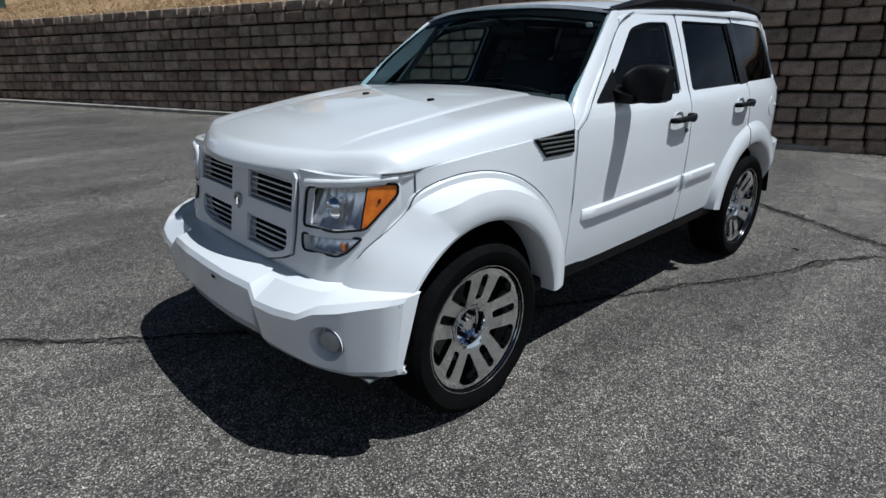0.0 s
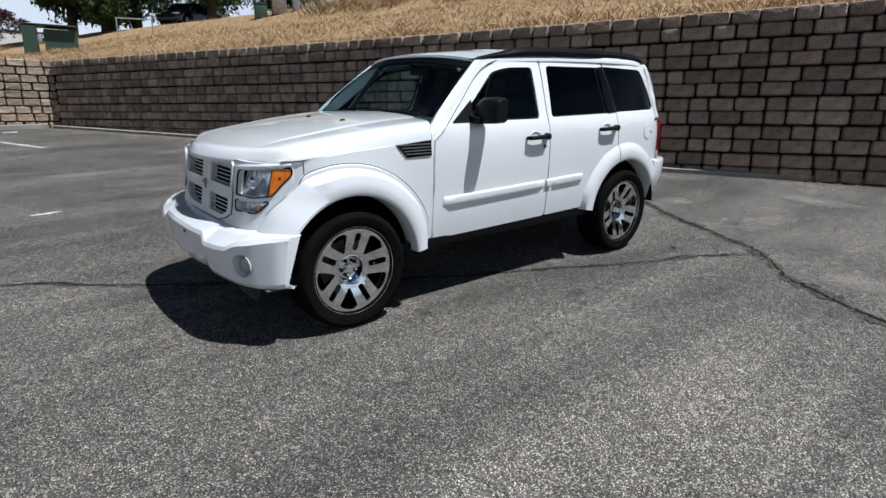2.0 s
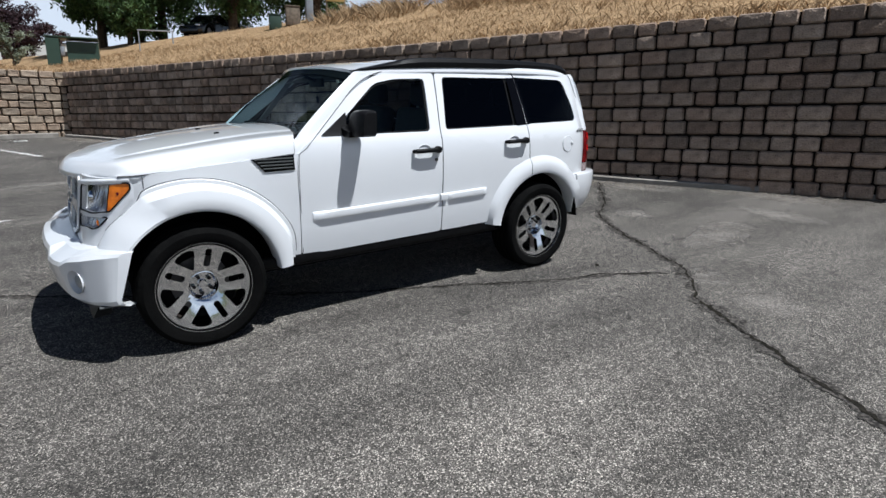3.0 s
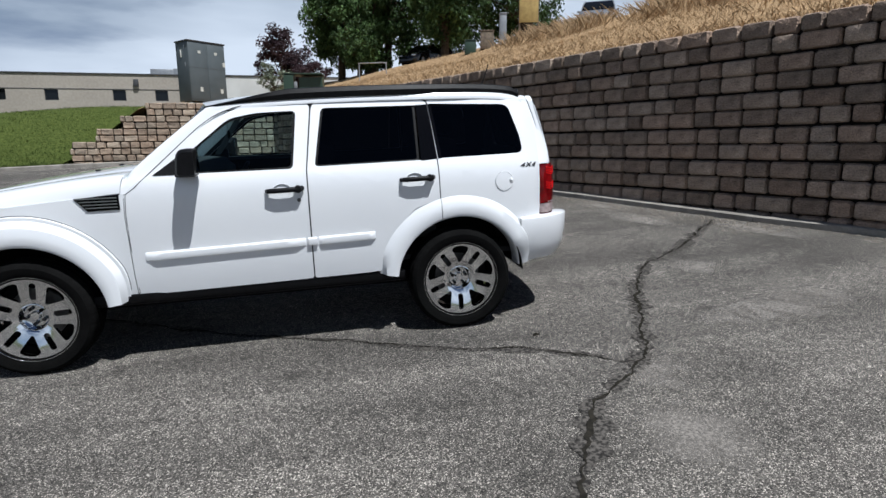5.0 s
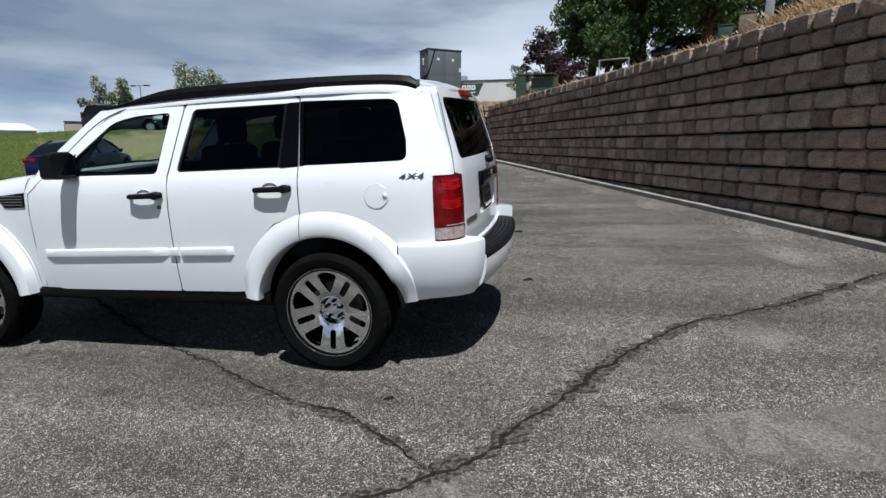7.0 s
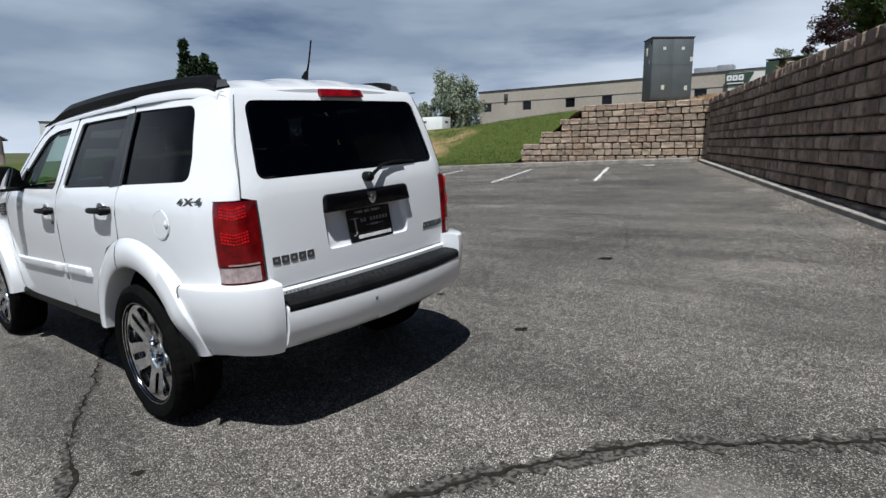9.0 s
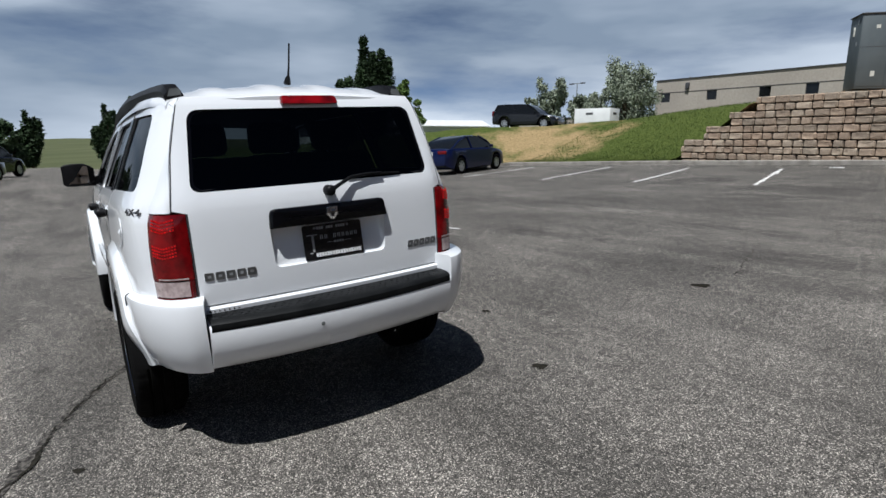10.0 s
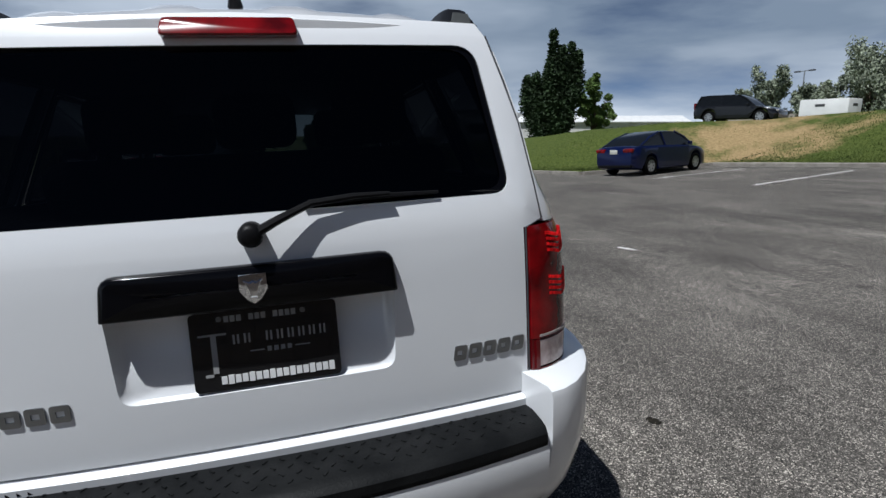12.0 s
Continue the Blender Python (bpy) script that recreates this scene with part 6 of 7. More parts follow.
for i in range(17):
    bar(-0.098 + i * 0.0140, -0.098 + i * 0.0140 + 0.0115, -0.062, 0.017 + 0.003 * (i % 3 == 1), WHITE_INK)
bar(-0.136, -0.080, 0.036, 0.004, GREY_INK)
bar(-0.112, -0.101, -0.006, 0.080, GREY_INK)
bar(-0.128, -0.112, -0.050, 0.006, GREY_INK)
for a in (-0.092, 0.080):
    part("plate_screw", lathe([(0.0001, 0.0), (0.005, 0.0), (0.006, -0.002)], 10), SATIN, plate).matrix_local = pose(0.002, a, 0.068, 0, 0, -90)

# badges on the gate: plain metal shapes
def glyph_bars(name, w0, w1, z, h, n, lean=0.0):
    holder = anchor(name, Matrix.Identity(4), "dark metal badge letters as plain shapes")
    holder.parent = gate
    step = (w1 - w0) / n
    for i in range(n):
        a, b = w0 + i * step + step * 0.07, w0 + (i + 1) * step - step * 0.10
        o = rounded([(a, z - h / 2), (b, z - h / 2), (b + lean, z + h / 2), (a + lean, z + h / 2)], 0.006)
        c0, c1 = a + (b - a) * 0.30, a + (b - a) * 0.72
        hole = [(c0, z - h * 0.17), (c1, z - h * 0.17), (c1 + lean * 0.3, z + h * 0.17), (c0 + lean * 0.3, z + h * 0.17)]
        part("badge_piece", panel(o, [hole], lambda w, zz, d: (rear_u(w, zz) + 0.0035 - d, w, zz), 0.005), SATIN, holder)
glyph_bars("badge", -0.598, -0.372, 0.867, 0.036, 5)
glyph_bars("badge", 0.422, 0.612, 0.868, 0.036, 5, 0.006)
# the drive badge on the left flank
drive = anchor("drive_badge", Matrix.Identity(4), "dark metal 4X4 badge")
drive.parent = suv
for ch, u in (("4", 3.252), ("X", 3.300), ("4", 3.348)):
    lean = math.degrees(math.atan((side_w(u - 0.02, 1.16) - side_w(u + 0.02, 1.16)) / 0.04))
    lettering(ch, 0.060, 0.0015, DARK_TRIM, drive, Matrix.Translation((u, -(side_w(u, 1.16) + 0.0028), 1.160)) @ pose(0, 0, 0, 90, 0, lean) @ Matrix.Diagonal((1.15, 0.72, 1, 1)), "letter", "", 0.0016, 0.25)

# high brake lamp
lampbar = []
for k, d in ((1.0, -0.004), (1.0, 0.012), (0.93, 0.022), (0.75, 0.024)):
    lampbar.append([(rear_u(a, b) + d + 0.006, a * (0.9 + 0.1 * k), 1.628 + (b - 1.628) * k) for a, b in rounded([(-0.142, 1.606), (0.142, 1.606), (0.135, 1.650), (-0.135, 1.650)], 0.012)])
part("brake_lamp", sheet(lampbar, close=True, cap=True), RED, gate, "red high-level brake lamp")
# rear wiper
wp = part("wiper_pivot", lathe([(0.0001, 0.052), (0.014, 0.052), (0.022, 0.046), (0.026, 0.034), (0.026, 0.0)], 20), BLACK, gate)
wp.matrix_local = pose(rear_u(0, 1.2) + 0.0, 0.005, 1.196, 0, 0, -90)
part("wiper_arm", tube([(rear_u(0, 1.2) + 0.040, 0.01, 1.198), (rear_u(0, 1.22) + 0.034, 0.06, 1.222), (rear_u(0, 1.25) + 0.024, 0.130, 1.250), (rear_u(0, 1.26) + 0.018, 0.22, 1.258), (rear_u(0, 1.26) + 0.014, 0.30, 1.258)], [0.011, 0.0095, 0.008, 0.007, 0.005], 8), BLACK, gate)
part("wiper_blade", tube([(rear_u(0.1, 1.25) + 0.008, 0.115, 1.247), (rear_u(0.3, 1.25) + 0.007, 0.30, 1.253), (rear_u(0.4, 1.25) + 0.006, 0.415, 1.252)], [0.005, 0.006, 0.004], 6), BLACK, gate)
# gate sill strip under the seam
rows = [[(rear_u(w, 0.73) + o, w, z) for o, z in ((-0.03, 0.734), (-0.008, 0.732), (0.012, 0.728), (0.018, 0.722), (0.016, 0.700), (-0.03, 0.695))] for w in steps(-0.628, 0.628, 24)]
part("bumper_sill", sheet(rows, close=True, cap=True), PAINT, suv)
for i in range(7):
    bm = block(0.0015, 0.011, 0.013, (rear_u(0, 0.71) + 0.0, -0.592 + i * 0.0205, 0.7155), 0.0)
    part("sticker_bar", bm, GLOSS_BLACK, suv).location = (0.0175 - 0.032 * ((-0.592 + i * 0.0205) / 0.6) ** 2, 0, 0)

# rear bumper: centre with a rubber step, and two corner pieces
def back_u(w):
    return 3.745 - 0.070 * (w / 0.62) ** 2


rows = [[(back_u(w) + o, w, z) for o, z in ((-0.17, 0.690), (-0.012, 0.676), (0.0, 0.664), (0.004, 0.640), (-0.004, 0.560), (-0.028, 0.500), (-0.06, 0.468), (-0.16, 0.455))] for w in steps(-0.622, 0.622, 30)]
part("rear_bumper", slab(rows, (-0.02, 0, 0.004)), PAINT, suv, "white rear bumper, slightly dented")
pad_rows = [[(back_u(w) + o, w, z) for o, z in ((-0.155, 0.700), (-0.145, 0.706), (-0.03, 0.700), (-0.004, 0.694), (0.008, 0.682), (0.008, 0.662), (-0.01, 0.658))] for w in steps(-0.615, 0.615, 36)]
pad = part("step_pad", slab(pad_rows, (-0.004, 0, -0.012)), PAD, suv, "black rubber step pad with raised treads")
tread = bmesh.new()
rt = random.Random(3)
for i in range(34):
    for j in range(4):
        w = -0.585 + i * 0.0354 + (0.0177 if j % 2 else 0)
        if w > 0.59:
            continue
        block(0.014, 0.0045, 0.0022, (back_u(w) - 0.122 + j * 0.028, w, 0.7055 - j * 0.0015), 0.0,  1, bm=tread, turn=Matrix.Rotation(radians(40 if (i + j) % 2 else -40), 4, "Z"))
tr = part("treads", tread, PAD, pad)
tagged(tr, "raised tread bars", kind="stuff")
for s in (-1, 1):
    plan = [(3.215, 0.886), (3.33, 0.876), (3.43, 0.850), (3.52, 0.812), (3.59, 0.768), (3.64, 0.718), (3.667, 0.672), (3.676, 0.634)]
    rows = []
    for i, (u, w) in enumerate(plan):
        q, r = plan[max(i - 1, 0)], plan[min(i + 1, len(plan) - 1)]
        d = Vector((r[0] - q[0], r[1] - q[1])).normalized()
        n = Vector((-d.y, d.x))
        if n.y < 0 and n.x < 0:
            n = -n
        ring = []
        f = smooth((u - 3.22) / 0.25)
        for o, z in ((-0.13, 0.786), (-0.02, 0.784), (-0.004, 0.776), (0.0, 0.760), (-0.004, 0.66), (-0.018, 0.580), (-0.042, 0.500), (-0.075, 0.448), (-0.15, 0.440)):
            ring.append((u + n.x * o, s * (w + n.y * o), z))
        rows.append(ring)
    part("bumper_corner", sheet(rows, close=True, cap=True), PAINT, suv)
    part("shut_line", tube([Vector(p) + Vector((0.006, s * 0.003, 0)) for p in rows[0][1:8]], 0.003, 6), DARK_TRIM, suv)
part("tow_cover", panel(rounded([(-0.11, 0.478), (0.03, 0.478), (0.03, 0.528), (-0.11, 0.528)], 0.01), [], lambda w, z, d: (back_u(w) - 0.027 + 0.42 * (z - 0.5) - d, w, z), 0.006), PAINT, suv)
part("scuff", lathe([(0.0001, 0), (0.008, 0.0), (0.010, -0.002)], 10), CABIN_GREY, suv).matrix_local = pose(back_u(0.1) + 0.003, -0.145, 0.598, 0, 0, -90)

# underbody, floor and firewall
bm = block(3.5, 1.36, 0.16, (1.40, 0, 0.40), 0.03)
block(0.05, 1.5, 0.62, (0.62, 0, 0.80), bm=bm)
block(0.95, 0.88, 0.45, (0.05, 0, 0.72), 0.05, bm=bm)
block(0.5, 1.1, 0.12, (3.2, 0, 0.52), 0.03, bm=bm)
part("underbody", bm, UNDER, suv)
for s in (-1, 1):
    part("inner_side", panel([(0.64, 0.46), (2.20, 0.47), (2.34, 0.92), (2.62, 0.99), (3.36, 0.99), (3.36, 1.19), (0.72, 1.18)], [], lambda u, z, d: (u, s * (side_w(u, z) - 0.06 - d), z), 0.02, UC, ZC), UNDER, suv)
part("exhaust", tube([(2.4, 0.35, 0.36), (3.2, 0.40, 0.40), (3.45, 0.42, 0.45)], 0.03, 10), STEEL, suv)
part("rear_axle", tube([(AXLE2, -0.7, 0.37), (AXLE2, 0.7, 0.37)], 0.045, 10), UNDER, suv)

# cabin: floor, dash, wheel, seats, mirror
part("cabin_floor", block(2.8, 1.40, 0.04, (2.05, 0, 0.52)), CABIN, suv)
part("dashboard", sheet([[(u, w, z) for u, z in ((0.70, 1.22), (0.86, 1.235), (1.02, 1.215), (1.10, 1.14), (1.08, 0.75), (0.70, 0.75))] for w in steps(-0.74, 0.74, 10)], close=True, cap=True), CABIN, suv)
col = (1.24, -0.36, 1.07)
wheel_bm = bmesh.new()
tilt = Matrix.Rotation(radians(-62), 3, "Y")
pts = [Vector(col) + tilt @ Vector((0.185 * math.cos(a), 0.185 * math.sin(a), 0)) for a in steps(0, 2 * math.pi, 32)]
tube(pts, 0.014, 8, wheel_bm)
for a in (0.3, 2.84, -1.57):
    tube([Vector(col), Vector(col) + tilt @ Vector((0.18 * math.cos(a), 0.18 * math.sin(a), 0))], 0.014, 6, wheel_bm)
tube([col, (1.06, -0.36, 1.00)], 0.035, 8, wheel_bm)
part("steering_wheel", wheel_bm, BLACK, suv)


def seat(u, w, wide, rest=True, name="seat"):
    base = anchor(name, Matrix.Identity(4), "dark cloth seat")
    base.parent = suv
    part("cushion", block(0.50, wide, 0.16, (u, w, 0.72), 0.05, 3), CABIN, base)
    part("backrest", block(0.15, wide, 0.62, (u + 0.30, w, 1.06), 0.05, 3, turn=Matrix.Rotation(radians(12), 4, "Y")), CABIN, base)
    for hw in ([0.0] if wide < 0.7 else [-0.38, 0.0, 0.38]):
        part("headrest", block(0.10, 0.26, 0.18, (u + 0.385, w + hw, 1.47), 0.045, 3), CABIN, base)


seat(1.52, -0.36, 0.50)
seat(1.52, 0.36, 0.50)
seat(2.40, 0.0, 1.30, name="rear_seat")
part("cargo_cover", block(0.75, 1.26, 0.02, (3.10, 0, 1.02), 0.008), CABIN, suv)
part("rear_view_mirror", block(0.03, 0.24, 0.065, (1.16, 0.0, 1.555), 0.012), BLACK, suv)
part("mirror_stem", tube([(1.07, 0, 1.60), (1.15, 0, 1.57)], 0.01, 6), BLACK, suv)
part("air_freshener", tube([(1.165, 0.01, 1.53), (1.167, 0.012, 1.46), (1.167, 0.012, 1.45), (1.167, 0.012, 1.40)], [0.0015, 0.0015, 0.012, 0.010], 6), BLACK, suv)
part("headliner", slab([[(u, w, roof_z(u) - 0.075 - 0.05 * (w / 0.6) ** 2) for w in steps(-0.60, 0.60, 10)] for u in steps(1.15, 3.30, 12)], (0, 0, -0.01)), CABIN_GREY, suv)
for s in (-1, 1):
    rows = [[(0.93 + 0.26 * t + o, s * (0.775 - 0.125 * t - i), 1.24 + 0.36 * t) for o, i in ((0, 0), (0.05, 0.0), (0.05, 0.03), (0, 0.03))] for t in steps(0, 1, 6)]
    part("pillar_trim", sheet(rows, close=True, cap=True), CABIN_GREY, suv)
    part("centre_pillar_trim", panel([(1.665, 1.20), (1.78, 1.20), (1.84, 1.62), (1.72, 1.62)], [], lambda u, z, d: (u, s * (side_w(u, z) - 0.045 - d), z), 0.03, (), ZC), CABIN, suv)
    part("rear_pillar_trim", panel([(3.26, 1.20), (3.42, 1.20), (3.36, 1.60), (3.20, 1.60)], [], lambda u, z, d: (u, s * (side_w(u, z) - 0.045 - d), z), 0.03, (), ZC), CABIN, suv)

# ---- wheels ----
def tyre_bm(r=0.369, rim=0.272, half=0.122, seg=216, tread=True):
    prof = [(rim - 0.012, -half * 0.86), (rim + 0.006, -half * 0.93), (rim + 0.030, -half * 1.0), (rim + 0.062, -half * 1.02), (r - 0.028, -half * 0.98), (r - 0.014, -half * 0.92), (r - 0.006, -half * 0.84)]
    mid = [(r - 0.003, -half * 0.70), (r - 0.002, -half * 0.48), (r - 0.010, -half * 0.46), (r - 0.010, -half * 0.38), (r - 0.001, -half * 0.36), (r, -half * 0.10), (r - 0.010, -half * 0.08)]
    full = prof + mid + [(a, -b) for a, b in (prof + mid)[::-1]]
    bm = bmesh.new()
    rows = []
    for i, (rr, y) in enumerate(full):
        shoulder = tread and abs(y) > half * 0.47 and rr > r - 0.03
        row = []
        for k in range(seg):
            cut = 0.003 if shoulder and (k + (0 if y < 0 else 3)) % 6 == 0 else 0.0
            a = 2 * math.pi * k / seg
            row.append(bm.verts.new(((rr - cut) * math.cos(a), y, (rr - cut) * math.sin(a))))
        rows.append(row)
    for p, q in zip(rows, rows[1:]):
        for k in range(seg):
            bm.faces.new((p[k], p[(k + 1) % seg], q[(k + 1) % seg], q[k]))
    return bm


def ring_pts(r, n, a0=0.0):
    return [(r * math.cos(a0 + 2 * math.pi * k / n), r * math.sin(a0 + 2 * math.pi * k / n)) for k in range(n)]


def face_y(r):
    return curve_of([(0.05, -0.052), (0.085, -0.054), (0.10, -0.062), (0.14, -0.074), (0.20, -0.088), (0.25, -0.096), (0.262, -0.098)], r)


wheel = anchor("wheel", Matrix.Identity(4), "")
wheel.parent = suv
part("tyre", tyre_bm(), RUBBER, wheel, "black road tyre", sharp=30)
holes = []
for k in range(5):
    th = radians(90 + 72 * k)
    c, sn = math.cos(th), math.sin(th)
    slot = rounded([(0.120, -0.0185), (0.234, -0.0185), (0.234, 0.0185), (0.120, 0.0185)], 0.0175, 4)
    holes.append([(a * c - b * sn, a * sn + b * c) for a, b in slot])
    th += radians(36)
    c, sn = math.cos(th), math.sin(th)
    win = rounded([(0.120, -0.007), (0.226, -0.064), (0.243, -0.032), (0.247, 0.0), (0.243, 0.032), (0.226, 0.064), (0.120, 0.007)], [0.006, 0.018, 0, 0, 0, 0.018, 0.006], 3)
    holes.append([(a * c - b * sn, a * sn + b * c) for a, b in win])
holes.append(ring_pts(0.083, 40))
rim_face = part("rim", panel(ring_pts(0.265, 72), holes, lambda a, b, d: (a, face_y(math.hypot(a, b)) + d, b), 0.030, steps(-0.264, 0.264, 22), steps(-0.264, 0.264, 22)), CHROME, wheel, "polished five-spoke rim", sharp=45)
part("rim_lip", lathe([(0.252, -0.080), (0.264, -0.092), (0.266, -0.101), (0.271, -0.111), (0.279, -0.112), (0.283, -0.105), (0.276, -0.090)], 96), CHROME, rim_face)
part("barrel", lathe([(0.262, -0.085), (0.250, -0.05), (0.246, 0.0), (0.243, 0.09), (0.265, 0.105)], 72), CHROME, rim_face)
part("hub_cup", lathe([(0.088, -0.057), (0.084, -0.058), (0.081, -0.050), (0.078, -0.024), (0.070, -0.016), (0.031, -0.016), (0.029, -0.040), (0.025, -0.045), (0.0001, -0.047)], 48), CHROME, rim_face)
for k in range(5):
    a = radians(54 + 72 * k)
    x, z = 0.052 * math.cos(a), 0.052 * math.sin(a)
    part("lug_nut", lathe([(0.0001, -0.046), (0.007, -0.045), (0.0115, -0.040), (0.0115, -0.012)], 12, at=(x, 0, z)), GLOSS_BLACK, rim_face)
part("brake_disc", lathe([(0.0001, 0.020), (0.165, 0.020), (0.168, 0.030), (0.0001, 0.032)], 40), STEEL, wheel)
part("barrel_back", lathe([(0.0001, 0.060), (0.236, 0.060)], 40), UNDER, wheel)
for cu, s, spin in ((0.0, -1, 11), (AXLE2, -1, 36), (0.0, 1, 20), (AXLE2, 1, 50)):
    m = pose(cu, s * 0.784, 0.3685, 0, 0, 0 if s < 0 else 180) @ Matrix.Rotation(radians(spin), 4, "Y")
    if (cu, s) == (0.0, -1):
        wheel.matrix_local = m
    else:
        c = copy_thing(wheel, m)
        c.parent = suv

# ---- other cars ----
def parked_car(name, at, paint, label, long=4.5, wide=1.78, belt=0.92, top=1.43, boot=True, clear=0.18, wheel_r=0.31, open_bed=False):
    """A parked car seen from a distance. Car coordinates: x rearward from the nose, y to its right."""
    car = anchor(name, at, label, "car")
    h = wide / 2
    nose, tail = 0.0, long
    prof = [(0.0, 0.30, 0.60, 0.72), (0.10, 0.22, 0.70, 0.86), (0.5, clear, belt - 0.14, 0.97), (1.25, clear, belt - 0.04, 1.0), (2.2, clear, belt, 1.0), (long - 1.0, clear, belt + 0.03, 1.0), (long - 0.35, clear + 0.04, belt + 0.03 if boot else belt + 0.05, 0.97), (long - 0.08, clear + 0.12, belt - 0.03 if boot else belt + 0.03, 0.90), (long, 0.40, belt - 0.16, 0.84)]
    rows = []
    for u in steps(0, long, 40):
        lo = curve_of([(p[0], p[1]) for p in prof], u)
        hi = curve_of([(p[0], p[2]) for p in prof], u)
        k = curve_of([(p[0], p[3]) for p in prof], u) * h
        for cu in (0.86, long - 0.95):
            d = abs(u - cu)
            if d < wheel_r + 0.06:
                lo = max(lo, wheel_r + math.sqrt(max(0, (wheel_r + 0.06) ** 2 - d * d)))
        mid = (lo + hi) / 2
        rows.append([(u, -k * 0.90, lo), (u, -k * 0.985, lo + 0.05), (u, -k, max(mid, lo + 0.06)), (u, -k * 0.985, hi - 0.06), (u, -k * 0.93, hi - 0.005), (u, -k * 0.6, hi + 0.02), (u, 0, hi + 0.03), (u, k * 0.6, hi + 0.02), (u, k * 0.93, hi - 0.005), (u, k * 0.985, hi - 0.06), (u, k, max(mid, lo + 0.06)), (u, k * 0.985, lo + 0.05), (u, k * 0.90, lo)])
    part("body", sheet(rows, close=True, cap=True), paint, car)
    g0, g1 = (1.02 if boot else 1.18), (long - 0.30 if boot else long - 0.10)
    if open_bed:
        g1 = long - 1.9
    r0, r1 = g0 + 0.95, g1 - (1.30 if boot else 0.28)
    rows = []
    for u in steps(g0, g1, 30):
        z = curve_of([(g0, belt - 0.03), ((g0 + r0) / 2, (belt + top) / 2 + 0.03), (r0, top - 0.05), ((r0 + r1) / 2, top - 0.01), (r1, top - 0.04), ((r1 + g1) / 2, (belt + top) / 2 + (0.05 if boot else 0.10)), (g1, belt + 0.0)], u)
        f = (z - belt) / (top - belt)
        w = h * (0.93 - 0.20 * max(0, f))
        rows.append([(u, -h * 0.93, belt - 0.04), (u, -w, z - 0.02 * f), (u, -w * 0.8, z), (u, w * 0.8, z), (u, w, z - 0.02 * f), (u, h * 0.93, belt - 0.04)])
    part("glasshouse", sheet(rows, close=True, cap=True), DARK_GLASS, car, "dark car windows")
    rows = []
    for u in steps(r0 - 0.06, r1 + 0.06, 16):
        z = curve_of([(r0 - 0.06, top - 0.07), (r0 + 0.15, top - 0.012), ((r0 + r1) / 2, top), (r1 - 0.12, top - 0.02), (r1 + 0.06, top - 0.08)], u)
        rows.append([(u, w, z - 0.03 * abs(w / (h * 0.73)) ** 3) for w in steps(-h * 0.745, h * 0.745, 10)])
    part("roof", slab(rows, (0, 0, -0.02)), paint, car)
    for s in (-1, 1):
        for ua, ub in ((g0 + 0.02, r0), (g1 - 0.02, r1)):
            part("pillar", tube([(ua, s * h * 0.905, belt - 0.02), ((ua + ub) / 2, s * h * 0.83, (belt + top) / 2 + 0.03), (ub, s * h * 0.745, top - 0.045)], 0.035, 6), paint, car)
        part("pillar", tube([((g0 + g1) / 2 + 0.1, s * h * 0.935, belt), ((g0 + g1) / 2 + 0.2, s * h * 0.765, top - 0.03)], 0.03, 6), paint, car)
        part("wing_mirror", block(0.10, 0.16, 0.11, (g0 + 0.35, s * (h + 0.05), belt + 0.06), 0.03), paint, car)
        part("tail_lamp", block(0.12, 0.40 if boot else 0.16, 0.14 if boot else 0.36, (long - 0.05, s * (h * 0.66 if boot else h * 0.80), belt - 0.10 if boot else belt + 0.02), 0.03), RED, car, "red tail lamp")
        part("headlamp", block(0.16, 0.36, 0.14, (0.13, s * h * 0.62, 0.66), 0.04), CLEAR_LAMP, car)
        for cu in (0.86, long - 0.95):
            wh = part("wheel", tyre_bm(wheel_r, wheel_r * 0.66, 0.10, 40, False), RUBBER, car)
            wh.matrix_local = pose(cu, s * (h - 0.11), wheel_r, 0, 0, 0 if s < 0 else 180)
            holes = [[(p[0] * math.cos(a) - p[1] * math.sin(a), p[0] * math.sin(a) + p[1] * math.cos(a)) for p in ((wheel_r * 0.25, -0.012), (wheel_r * 0.56, -0.045), (wheel_r * 0.56, 0.045), (wheel_r * 0.25, 0.012))] for a in (2 * math.pi * k / 7 for k in range(7))]
            rim = part("rim", panel(ring_pts(wheel_r * 0.67, 28), holes, lambda a, b, d: (a, -0.085 + d, b), 0.02), SILVER, wh)
            part("hub", lathe([(0.0001, -0.02), (wheel_r * 0.66, -0.02)], 20), UNDER, wh)
    part("number_plate", block(0.012, 0.32, 0.15, (long + 0.002, 0, belt - 0.14), 0.004), NOTICE, car, "pale number plate, not legible")
    part("lower_bumper", block(0.10, wide * 0.80, 0.12, (long - 0.05, 0, 0.36), 0.03), BLACK, car)
    return car


head = math.degrees(math.atan2(0.94, -0.33))
sedan = parked_car("sedan", lot_pose(-11.75, 14.4, 0, head + 180) @ pose(-3.55, 0, 0), NAVY, "dark navy blue four-door sedan parked by the kerb", 4.53, 1.80, 1.0, 1.54, True, 0.18, 0.33)
parked_car("suv", lot_pose(-29.5, -1.1, lot_lift(-27, -2), -25), CHARCOAL, "dark blue sport-utility car parked across the lot", 4.5, 1.82, 1.02, 1.74, False, 0.24, 0.35)
parked_car("sedan", lot_pose(-23.3, -1.5, lot_lift(-21, -2.5), -25), GUNMETAL, "dark grey sedan parked across the lot", 4.5, 1.78, 0.90, 1.42)


parked_car("suv", lot_pose(-35.9, -8.0, lot_lift(-34, -9), -25), SILVER, "silver-grey sport-utility car parked across the lot", 4.8, 1.90, 1.05, 1.76, False, 0.26, 0.37)
